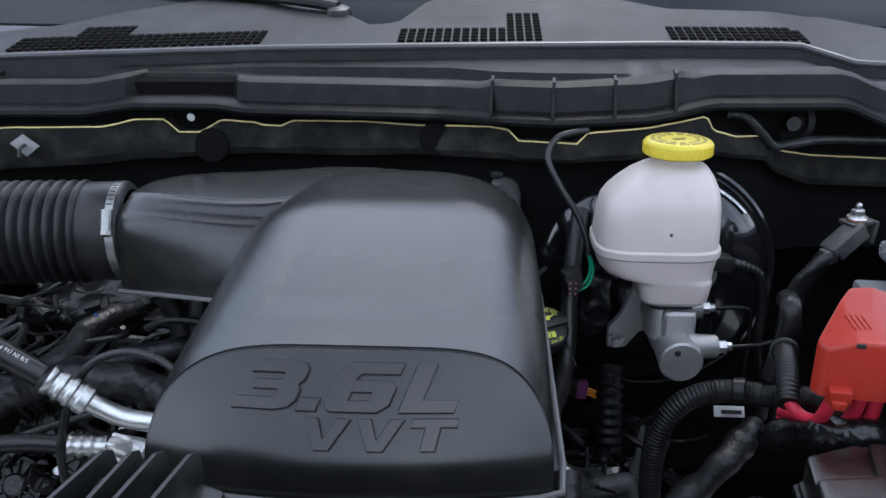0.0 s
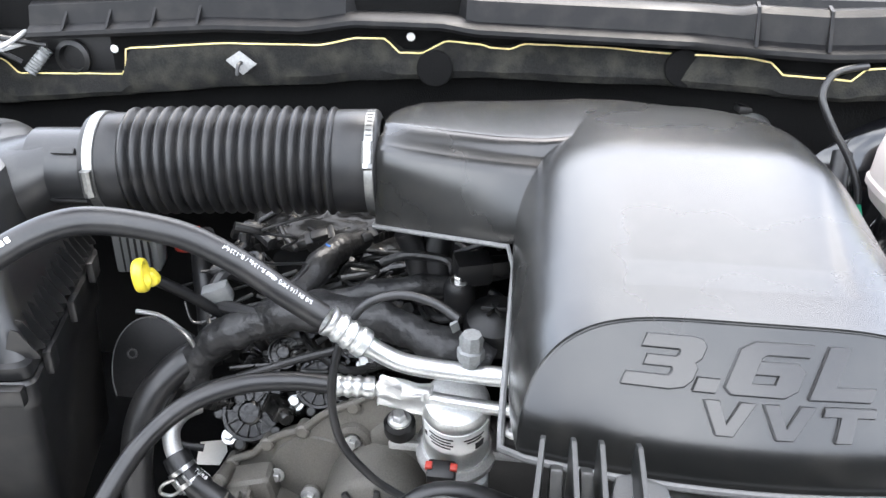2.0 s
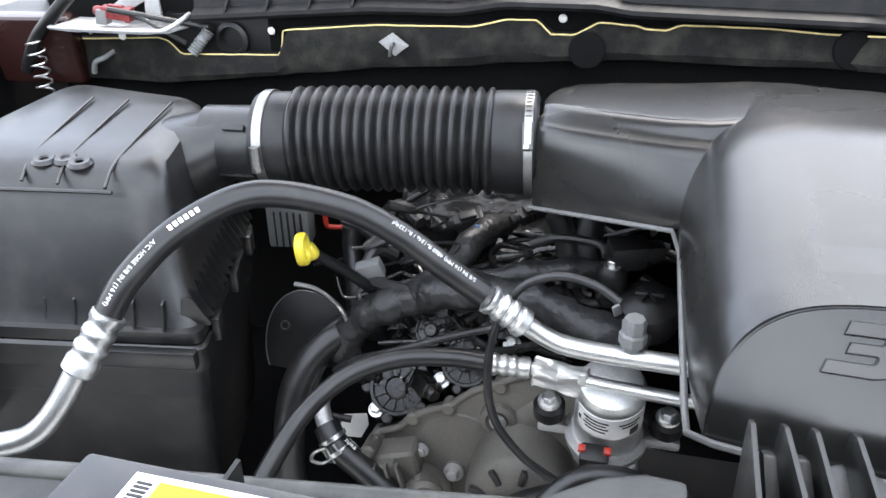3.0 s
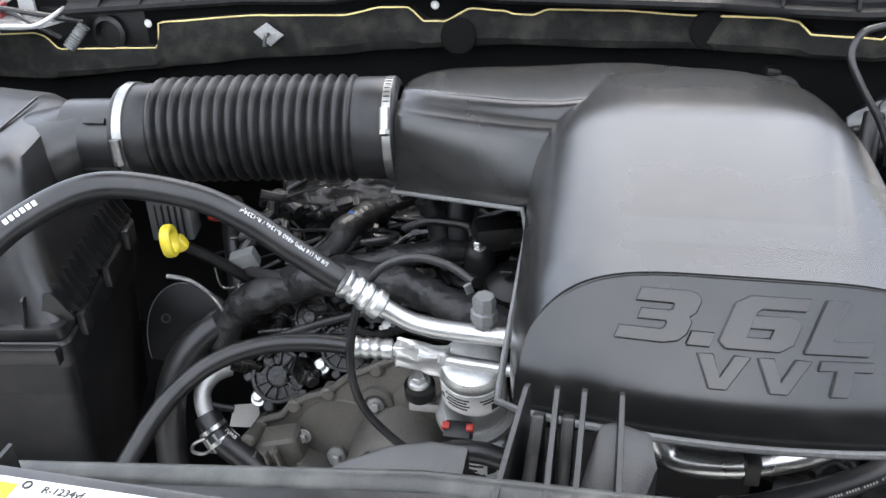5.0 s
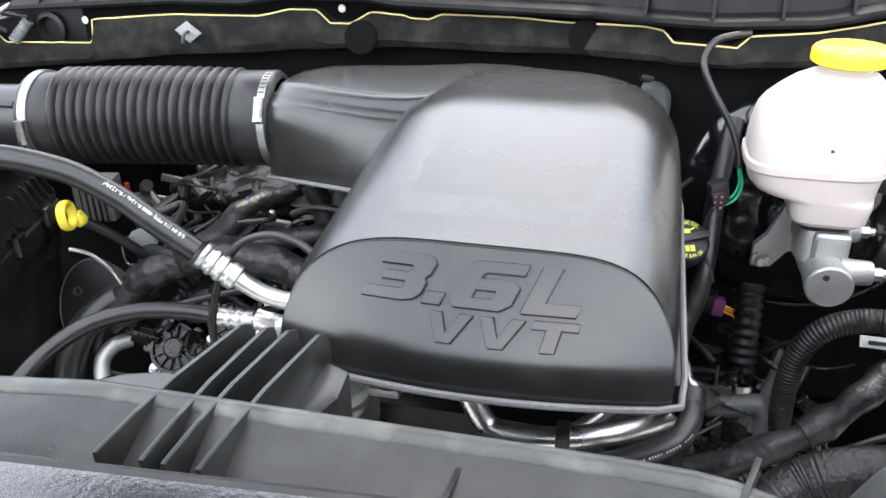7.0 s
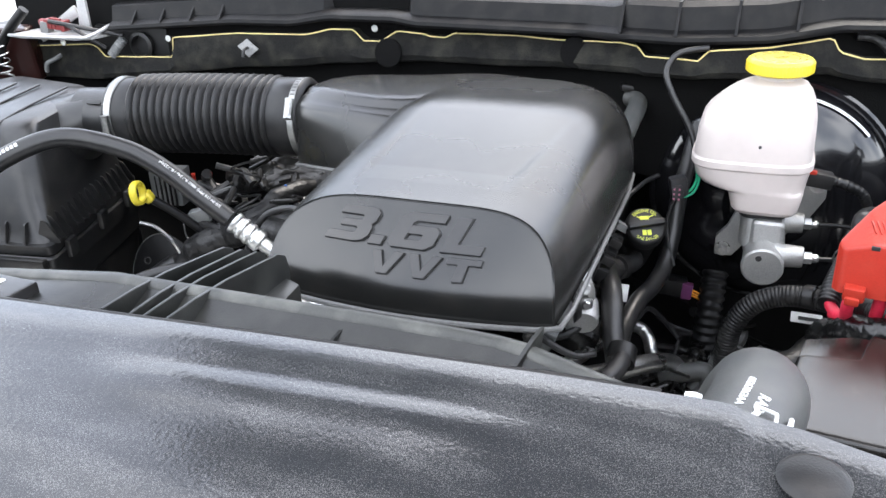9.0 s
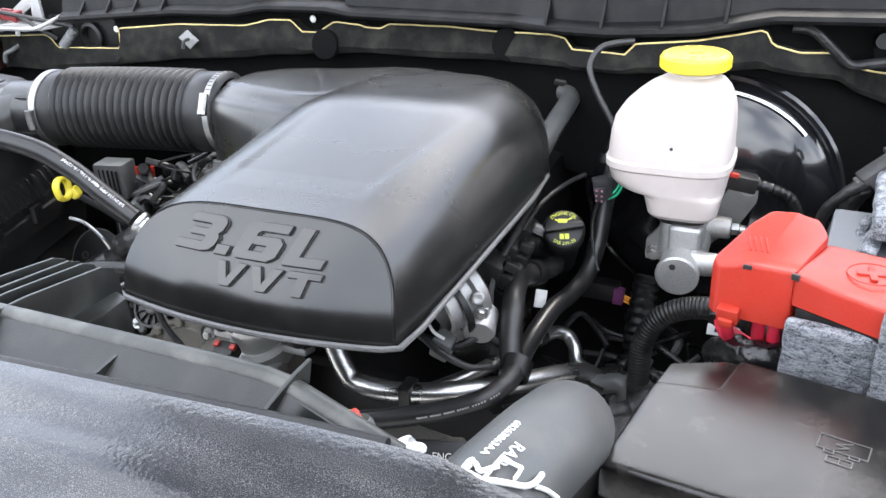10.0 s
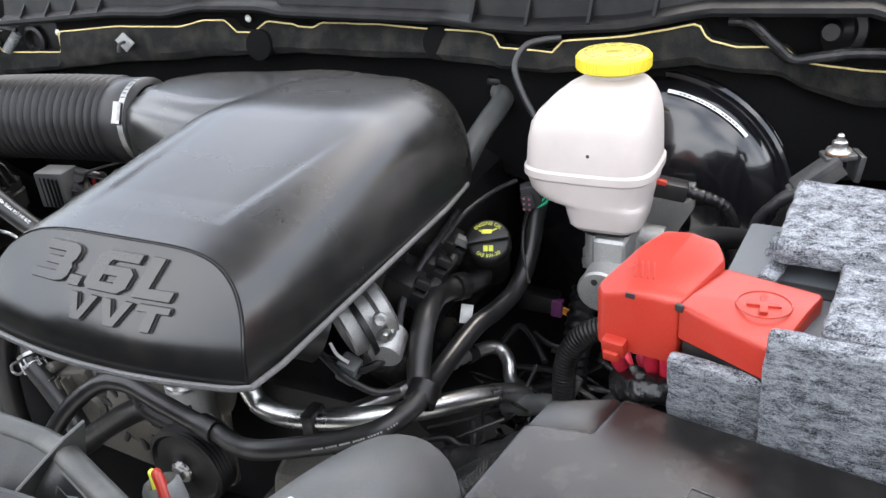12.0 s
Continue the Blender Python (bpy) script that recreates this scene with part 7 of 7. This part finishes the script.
elbow = thing("breather_pipe", "grey plastic breather elbow behind the cover", "breather pipe", (0.06, 0.93, 1.2))
part("pipe", tube([(0.012, 0.905, 1.140), (0.024, 0.930, 1.172), (0.029, 0.960, 1.188), (0.032, 0.990, 1.198), (0.030, 1.015, 1.204), (0.018, 1.030, 1.205)], 0.0130, 18, 8), GREY, elbow)
part("clip", rbox((0.018, 1.028, 1.219), (0.028, 0.018, 0.010), 0.004, (0, 10, 15)), BLACK, elbow)

lead = thing("hood_sensor_cable", "black cable with connector hanging from the cowl", "cable", (0.09, 0.95, 1.2))
part("sleeve", tube([(0.120, 0.968, 1.290), (0.100, 0.962, 1.288), (0.082, 0.955, 1.282), (0.073, 0.945, 1.262), (0.085, 0.935, 1.235), (0.108, 0.925, 1.20), (0.120, 0.915, 1.172), (0.122, 0.91, 1.155)], 0.0040, 12, 10), HOSE, lead)
part("wire", tube([(0.121, 0.91, 1.158), (0.125, 0.906, 1.14), (0.120, 0.902, 1.125), (0.110, 0.90, 1.118)], 0.0016, 8), GREEN, lead, "green wires")
part("wire", tube([(0.123, 0.91, 1.158), (0.128, 0.905, 1.138), (0.123, 0.90, 1.122), (0.112, 0.898, 1.115)], 0.0016, 8), GREEN, lead)
plug = part("connector", join(rbox((0.104, 0.902, 1.127), (0.021, 0.017, 0.028), 0.003, (0, -12, 20)), rbox((0.104, 0.891, 1.123), (0.014, 0.006, 0.018), 0.002, (0, -12, 20))), surface("dark_connector_plastic", (0.030, 0.030, 0.032), 0.5, grain=400, bump=0.1), lead, "dark grey plastic connector")
part("terminal", join(*[rbox((0.1005 + 0.0065 * k, 0.8868, 1.1285 - 0.0065 * j), (0.0024, 0.0016, 0.0024), 0.0003) for k in range(2) for j in range(3)]), surface("pink_wire_seal", (0.40, 0.16, 0.22), 0.5, bump=0.0), plug, "pink wire seals")
part("drop_wire", tube([(0.100, 0.905, 1.112), (0.094, 0.90, 1.085), (0.098, 0.885, 1.06), (0.11, 0.87, 1.03)], 0.0022, 8), TAPE, lead)
con2 = thing("sensor_connector", "black sensor connector with purple lock and yellow wires", "connector", (0.124, 0.924, 0.965))
part("housing", rbox((0.100, 0.930, 0.972), (0.05, 0.024, 0.024), 0.004, (0, 5, 5)), BLACK, con2)
part("lock", rbox((0.126, 0.922, 0.970), (0.014, 0.012, 0.022), 0.002, (0, 5, 5)), PURPLE, con2, "purple locking slide")
for k in range(3):
    part("wire", tube([(0.132, 0.922, 0.972 - 0.004 * k), (0.146, 0.92, 0.966 - 0.004 * k), (0.150, 0.918, 0.95 - 0.003 * k), (0.146, 0.915, 0.93)], 0.0015, 6), ORANGE, con2, "yellow wire")

gr = thing("cable_grommet", "black rubber grommet with cable through the firewall", "grommet", (0.388, 1.06, 1.28))
part("disc", revolve([(0.036, 0.0), (0.035, 0.008), (0.026, 0.010), (0.022, 0.006), (0.012, 0.012), (0.009, 0.03), (0, 0.03)], (0.388, 1.085, 1.279), (0, -1, 0.1), 32), RUBBER, gr)
part("cable", tube([(0.290, 1.01, 1.303), (0.312, 1.01, 1.300), (0.335, 1.012, 1.280), (0.355, 1.02, 1.262), (0.38, 1.03, 1.262), (0.42, 1.03, 1.268), (0.52, 1.04, 1.265)], 0.0055, 10, 10), TAPE, gr)
side = thing("washer_hose", "thin black loom hanging beside the firewall", "loom", (0.45, 0.98, 1.1))
part("loom", tube([(0.40, 0.90, 1.18), (0.375, 0.90, 1.14), (0.362, 0.905, 1.08), (0.37, 0.91, 1.0), (0.36, 0.92, 0.9)], 0.009, 12, 12, shape=lambda s: 1 + 0.08 * math.sin(s * 150)), RUBBER, side)

# ---- clips and wires by the hinge end of the firewall ----
hook = thing("wire_hook", "pale grey plastic hook on the firewall", "hook", (-1.04, 1.07, 1.2))
part("hook", tube([(-1.03, 1.062, 1.212), (-1.04, 1.052, 1.205), (-1.055, 1.048, 1.198), (-1.062, 1.05, 1.182)], 0.004, 10), GREYP, hook)
bulk = thing("bulkhead_connector", "pale cable seal through a black bulkhead panel", "connector", (-0.887, 1.04, 1.23))
part("panel", rbox((-0.86, 1.068, 1.235), (0.16, 0.01, 0.07), 0.004), DARK, bulk)
part("seal", tube([(-0.868, 1.05, 1.250), (-0.880, 1.042, 1.235), (-0.890, 1.036, 1.222)], 0.008, 12, 10, shape=lambda s: 1 + 0.12 * math.sin(s * 60)), GREYP, bulk)
part("ring", revolve([(0.022, 0), (0.024, 0.008), (0.018, 0.01), (0.016, 0)], (-0.838, 1.062, 1.238), (0, -1, 0), 24), RUBBER, bulk)
part("cable", tube([(-0.868, 1.05, 1.255), (-0.90, 1.04, 1.262), (-0.95, 1.02, 1.275), (-0.99, 1.01, 1.283)], 0.004, 8), TAPE, bulk)
plugr = thing("hinge_connector", "dark red and grey connector on the hood hinge", "connector", (-0.985, 1.02, 1.27))
part("housing", plug_body((-0.985, 1.022, 1.276), (0.040, 0.018, 0.016), (0, 8, 12)), surface("dark_red_plastic", (0.16, 0.02, 0.02), 0.45), plugr)
part("collar", rbox((-1.004, 1.018, 1.272), (0.016, 0.020, 0.020), 0.003, (0, 8, 12)), GREYP, plugr, "grey plastic collar")
part("wire", tube([(-0.965, 1.020, 1.276), (-0.94, 1.018, 1.268), (-0.915, 1.022, 1.252), (-0.897, 1.034, 1.236)], 0.0035, 8), TAPE, plugr)
hin = thing("hinge_assembly", "pale grey steel hood hinge with plate and arm beside the cowl", "hood hinge", (-0.99, 1.04, 1.25))
HINGE = surface("pale_hinge_steel", (0.36, 0.36, 0.36), 0.4, 0.3, grain=300, bump=0.05, vary=0.15)
part("plate", slab([(-1.085, 1.005), (-1.05, 0.998), (-0.93, 1.000), (-0.905, 1.012), (-0.893, 1.06), (-1.08, 1.07)], 1.2535, 1.2575, 0.0012), HINGE, hin)
part("lip", tube([(-1.085, 1.006, 1.257), (-1.05, 0.999, 1.258), (-0.93, 1.001, 1.258), (-0.906, 1.012, 1.260), (-0.893, 1.05, 1.272)], 0.0032, 8, 5), HINGE, hin)
part("upright", slab([(-0.012, 0.0), (0.012, 0.0), (0.009, 0.075), (-0.006, 0.085)], -0.003, 0.003, 0.001, pose(-0.948, 1.050, 1.256, 88, 0, 5)), HINGE, hin)
part("arm", slab([(-0.09, -0.008), (0.02, -0.010), (0.02, 0.010), (-0.09, 0.006)], -0.003, 0.003, 0.001, pose(-0.985, 1.058, 1.285, 90, -28, 0)), HINGE, hin)
bolt((-1.02, 1.04, 1.2575), (0, 0, 1), 0.006, "bolt", hin)
capw = thing("white_disc", "small white plug under the hood hinge", "plug", (-0.997, 1.045, 1.24))
part("cap", revolve([(0, 0.003), (0.0045, 0.002), (0.006, 0), (0, -0.003)], (-0.997, 1.040, 1.2405), (0, -1, 0), 14), PAPER, capw)
fuzz = thing("insulation_tuft", "yellowed tuft of insulation behind the hose", "insulation", (-0.69, 1.26, 1.125))
tuft = bmesh.new()
bmesh.ops.create_icosphere(tuft, subdivisions=3, radius=0.016, matrix=pose(-0.692, 1.262, 1.125))
for v in tuft.verts:
    v.co += 0.008 * V(noise.noise(v.co * 140), noise.noise(v.co * 140 + V(3, 0, 0)), noise.noise(v.co * 140 + V(0, 3, 0)))
part("tuft", tuft, surface("yellowed_insulation", (0.22, 0.20, 0.05), 0.9), fuzz)

# ---- small things round the engine ----
tray = thing("cover_underside", "black plastic underside of the intake cover", "intake tray", (-0.09, 0.66, 1.12))
under = []
for z, gx, gy in ((1.158, 0.132, 0.195), (1.145, 0.128, 0.190), (1.130, 0.112, 0.175), (1.118, 0.090, 0.155), (1.110, 0.06, 0.12)):
    under.append(squircle(z, -0.09, 0.668, gx, gy, 4))
part("tray", loft(under), BLACK, tray)
part("duct", tube([(-0.09, 0.60, 1.12), (-0.06, 0.625, 1.10), (-0.028, 0.652, 1.078)], 0.038, 22, 6), RUBBER, tray)

for i, (x, y, z, t) in enumerate(((-0.474, 0.90, 1.075, 20), (-0.40, 0.915, 1.085, 35), (-0.545, 0.925, 1.055, 10))):
    e = thing("engine_sensor_box", "small black plastic sensor box on the engine", "sensor", (x, y, z))
    part("housing", plug_body((x, y, z), (0.036, 0.020, 0.014), (15, -12, t), i), BLACK, e)
    part("lid", rbox((x, y - 0.004, z + 0.008), (0.02, 0.014, 0.006), 0.002, (15, -12, t)), BLACK, e)

coil = thing("coolant_sensor", "black sensor body with steel bolt beside the cover", "sensor", (-0.298, 0.80, 1.07))
part("body", join(revolve([(0.017, -0.05), (0.017, -0.01), (0.014, -0.004), (0.010, 0.0), (0, 0.0)], (-0.298, 0.805, 1.085), (0, -0.3, 1), 18), rbox((-0.285, 0.815, 1.095), (0.04, 0.028, 0.03), 0.005, (10, 0, 20)), rbox((-0.262, 0.83, 1.092), (0.032, 0.02, 0.018), 0.004, (0, 0, 20))), BLACK, coil)
bolt((-0.298, 0.803, 1.086), (0, -0.3, 1), 0.006, "bolt", coil)
dome = thing("filter_cap", "black ribbed plastic filter cap", "filter cap", (-0.258, 0.79, 1.06))
part("cap", revolve([(0.034, -0.03), (0.034, -0.012), (0.030, 0.0), (0.016, 0.010), (0.010, 0.012), (0, 0.012)], (-0.258, 0.795, 1.050), (0, -0.35, 1), 26), BLACK, dome)
part("star", join(*[rbox((-0.258, 0.791, 1.062), (0.030, 0.003, 0.004), 0.001, (-18, 0, 60 * k)) for k in range(3)]), BLACK, dome)
for i, line in enumerate((((-0.365, 0.86, 1.113), (-0.355, 0.86, 1.09), (-0.347, 0.855, 1.06), (-0.34, 0.85, 1.03)), ((-0.325, 0.875, 1.12), (-0.33, 0.865, 1.08), (-0.325, 0.855, 1.04)), ((-0.616, 0.885, 1.06), (-0.616, 0.88, 1.034), (-0.606, 0.855, 0.99), (-0.60, 0.83, 0.93)))):
    e = thing("vacuum_pipe", "black rubber vacuum pipe behind the harness", "vacuum pipe", line[1], "vacuum pipes")
    part("pipe", tube(line, (0.014, 0.017, 0.0135)[i], 14), HOSE, e)

loomw = thing("engine_wiring", "tangle of thin black taped wires over the engine", "wiring", (-0.45, 0.86, 1.05))
rng = random.Random(4)
for k in range(54):
    a = V(rng.uniform(-0.62, -0.28), rng.uniform(0.82, 0.95), rng.uniform(1.0, 1.08))
    line = [a]
    for _ in range(3):
        line.append(line[-1] + V(rng.uniform(-0.05, 0.07), rng.uniform(-0.04, 0.03), rng.uniform(-0.025, 0.022)))
    part("wire", tube(line, rng.choice((0.0018, 0.0025, 0.0035, 0.005, 0.008)), 9), (TAPE, OILY, HOSE)[k % 3], loomw)
for k, (p, m) in enumerate((((-0.465, 0.862, 1.075), RED), ((-0.35, 0.852, 1.062), RED), ((-0.455, 0.868, 1.08), surface("blue_plastic", (0.03, 0.12, 0.4), 0.4)), ((-0.245, 0.835, 1.095), GREYP), ((-0.52, 0.85, 1.06), DULL))):
    part("connector", rbox(p, (0.012, 0.008, 0.007), 0.002, (10, 20 * k, 30 * k)), m, loomw, "small coloured connector")
film = bmesh.new()
bmesh.ops.create_grid(film, x_segments=26, y_segments=18, size=0.5)
for v in film.verts:
    q = v.co.copy()
    v.co = V(-0.47 + q.x * 0.20, 0.945 + q.y * 0.06, 1.078 + q.y * 0.05 + 0.012 * noise.noise(V(q.x * 6, q.y * 6, 1)) + 0.006 * noise.noise(V(q.x * 17, q.y * 17, 5)))
filmo = thing("insulation_sheet", "crumpled dark foil insulation behind the engine", "insulation", (-0.5, 0.95, 1.07))
fo = part("sheet", film, surface("crumpled_dark_foil", (0.05, 0.048, 0.045), 0.25, 0.6, grain=300, bump=0.2), filmo)
fo.modifiers.new("thick", "SOLIDIFY").thickness = 0.001

vcr = thing("valve_cover", "black plastic valve cover with coils under the cover's edge", "valve cover", (0.05, 0.85, 1.03))
part("cover", rbox((-0.01, 0.86, 0.97), (0.09, 0.24, 0.06), 0.012, (0, 18, 0), 3), OILY, vcr)
for y in (0.74, 0.79, 0.84):
    part("coil_pack", join(rbox((0.020, y, 1.085), (0.034, 0.036, 0.03), 0.005, (0, 20, 0)), rbox((0.038, y - 0.006, 1.076), (0.02, 0.018, 0.018), 0.003, (0, 20, 0))), BLACK, vcr, "black ignition coil")
    part("plug", rbox((0.045, y - 0.004, 1.092), (0.016, 0.012, 0.010), 0.002, (0, 30, 20)), GREYP if y > 0.8 else BLACK, vcr)
wr = thing("engine_wiring", "loose black taped wires beside the throttle body", "wiring", (0.03, 0.72, 1.07))
for k, line in enumerate((((0.030, 0.86, 1.115), (0.034, 0.80, 1.110), (0.030, 0.755, 1.095), (0.028, 0.72, 1.075), (0.035, 0.68, 1.045), (0.01, 0.655, 1.03), (-0.03, 0.655, 1.035)), ((0.035, 0.85, 1.08), (0.040, 0.81, 1.075), (0.040, 0.77, 1.070), (0.030, 0.74, 1.055)), ((-0.03, 0.648, 1.045), (0.0, 0.64, 1.03), (0.03, 0.645, 1.015), (0.05, 0.66, 1.012)), ((0.075, 0.93, 1.13), (0.060, 0.90, 1.128), (0.044, 0.85, 1.12), (0.036, 0.80, 1.105)))):
    part("wire", tube(line, (0.0045, 0.006, 0.004, 0.003)[k], 10, 8), TAPE, wr)
part("connector", rbox((-0.004, 0.655, 1.028), (0.022, 0.020, 0.028), 0.004, (10, 20, 0)), GREYP, wr, "pale grey connector")
part("wire_pair", tube([(-0.02, 0.652, 1.058), (-0.01, 0.648, 1.048), (0.002, 0.648, 1.042)], 0.0018, 8), PRINT, wr)

low_loom = thing("wiring_harness", "thick taped harness low beside the battery", "wiring harness", (0.15, 0.69, 0.93))
part("trunk", taped([(0.03, 0.72, 0.865), (0.067, 0.700, 0.89), (0.105, 0.688, 0.915), (0.139, 0.682, 0.935), (0.175, 0.69, 0.955), (0.21, 0.705, 0.972), (0.256, 0.75, 0.985), (0.30, 0.80, 1.0)], 0.014, 11, 20, 16, 0.25), TAPE, low_loom)
for at, d in (((0.094, 0.691, 0.908), (0.8, -0.3, 0.5)), ((0.196, 0.699, 0.965), (0.8, 0.35, 0.4))):
    part("tie", revolve([(0.0148, -0.0022), (0.0166, -0.002), (0.0166, 0.002), (0.0148, 0.0022)], at, d, 24), BLACK, low_loom, "black cable tie")
sleeve = thing("braided_hose", "black braided sleeve hose in front of the battery", "braided hose", (0.2, 0.60, 1.0))
part("sleeve", tube([(0.13, 0.560, 0.95), (0.155, 0.585, 0.975), (0.18, 0.597, 0.99), (0.21, 0.60, 1.005), (0.25, 0.605, 1.01)], 0.024, 22, 16, shape=lambda s: 1 + 0.02 * math.sin(s * 260)), surface("braided_nylon", (0.012, 0.012, 0.012), 0.45, grain=260, bump=0.8, vary=0.6), sleeve)
drain = thing("drain_hose", "ribbed black drain hose with steel band", "drain hose", (0.158, 0.89, 0.93))
part("hose", tube([(0.160, 0.93, 1.0), (0.159, 0.905, 0.965), (0.158, 0.89, 0.925), (0.157, 0.88, 0.88)], 0.016, 20, 24, shape=lambda s: 1 + 0.09 * math.sin(s * 75)), DARK, drain)
part("band", revolve([(0.0165, -0.004), (0.018, -0.004), (0.018, 0.004), (0.0165, 0.004)], (0.157, 0.881, 0.888), (0, 0.15, 1), 24), STEEL, drain)

wr2 = thing("bay_wiring", "loose wires and connectors deep beside the engine", "wiring", (0.16, 0.8, 0.92))
rng = random.Random(9)
for k in range(34):
    a = V(rng.uniform(0.08, 0.24), rng.uniform(0.70, 0.95), rng.uniform(0.86, 0.93))
    line = [a]
    for _ in range(3):
        line.append(line[-1] + V(rng.uniform(-0.05, 0.05), rng.uniform(-0.05, 0.05), rng.uniform(-0.025, 0.025)))
    part("wire", tube(line, rng.choice((0.0022, 0.004, 0.007)), 8), (TAPE, HOSE, OILY)[k % 3], wr2)
for k in range(16):
    p = (rng.uniform(0.11, 0.23), rng.uniform(0.70, 0.93), rng.uniform(0.87, 0.915))
    part("connector", plug_body(p, (0.032, 0.018, 0.016), (rng.uniform(-30, 30), rng.uniform(-30, 30), rng.uniform(0, 180)), k), OILY if k % 8 else GREYP, wr2)

for k, (x, y, z, r) in enumerate(((-0.215, 0.60, 0.875, 0.052), (-0.06, 0.60, 0.83, 0.06), (0.05, 0.58, 0.90, 0.05))):
    pu = thing("belt_pulley", "grooved dark steel belt pulley on the engine front", "pulley", (x, y, z), "belt pulleys")
    prof = [(0.012, -0.004), (0.016, 0.0), (0.026, 0.004), (r * 0.82, 0.004), (r * 0.9, 0.0)]
    for j in range(5):
        prof += [(r, 0.002 + j * 0.005), (r * 0.95, 0.0045 + j * 0.005)]
    prof += [(r, 0.028), (0, 0.03)]
    part("wheel", revolve(prof, (x, y, z), (0, 1, 0.0), 36), DARK, pu)
    bolt((x, y - 0.003, z), (0, -1, 0), 0.009, "bolt", pu)
AC = V(-0.375, 0.672, 0.850)
alt = thing("alternator", "dull cast alternator with slotted housing", "alternator", AC)
part("housing", revolve([(0, 0), (0.03, 0), (0.05, 0.008), (0.058, 0.02), (0.06, 0.09), (0, 0.09)], AC, (0, 1, 0), 36), DULL, alt)
for k in range(9):
    a = 2 * math.pi * k / 9
    part("slot", rbox((AC.x + 0.043 * math.cos(a), AC.y + 0.003, AC.z + 0.043 * math.sin(a)), (0.020, 0.006, 0.007), 0.002, (0, -math.degrees(a), 0)), INK_AND_SHADE, alt)
grn = thing("engine_bracket", "cast engine bracket below the coolant tubes", "bracket", (0.0, 0.60, 0.92))
part("casting", join(rbox((-0.02, 0.60, 0.915), (0.09, 0.05, 0.06), 0.014, (10, 15, 10), 3), rbox((0.03, 0.585, 0.935), (0.05, 0.03, 0.05), 0.012, (0, -20, 0), 3)), DULL, grn)
tagm = thing("engine_tag", "black bracket with white printed lettering", "tag", (0.03, 0.56, 0.965))
part("plate", rbox((0.028, 0.562, 0.962), (0.06, 0.004, 0.030), 0.002, (-45, 0, 15)), BLACK, tagm)
part("lettering", words("ENG", 0.010, on_plane(pose(0.035, 0.557, 0.966, 45, 0, 15)), 0.0002), PRINT, tagm)
conn3 = thing("bulb_connector", "red and green wires in a grey bulb socket", "connector", (0.085, 0.33, 1.205))
part("socket", revolve([(0.0, 0.0), (0.010, 0.002), (0.012, 0.010), (0.0115, 0.022), (0.0095, 0.026), (0.008, 0.018), (0, 0.016)], (0.090, 0.335, 1.160), (-0.25, 0.1, 1), 20), GREYP, conn3)
part("wire", tube([(0.088, 0.336, 1.18), (0.085, 0.336, 1.193), (0.091, 0.332, 1.186), (0.10, 0.325, 1.17)], 0.003, 10), RED, conn3, "red wire loop")
part("wire", tube([(0.083, 0.337, 1.18), (0.080, 0.337, 1.191), (0.085, 0.333, 1.185), (0.092, 0.326, 1.166)], 0.0022, 10), LIME, conn3, "green wire loop")
paper = thing("printed_tag", "small white printed tag on the wiring", "tag", (0.27, 0.80, 1.02))
part("tag", rbox((0.268, 0.792, 1.022), (0.034, 0.002, 0.012), 0.0005, (-35, 4, 6)), PAPER, paper)
part("print", rbox((0.270, 0.7900, 1.0225), (0.022, 0.002, 0.004), 0, (-35, 4, 6)), INK_AND_SHADE, paper)
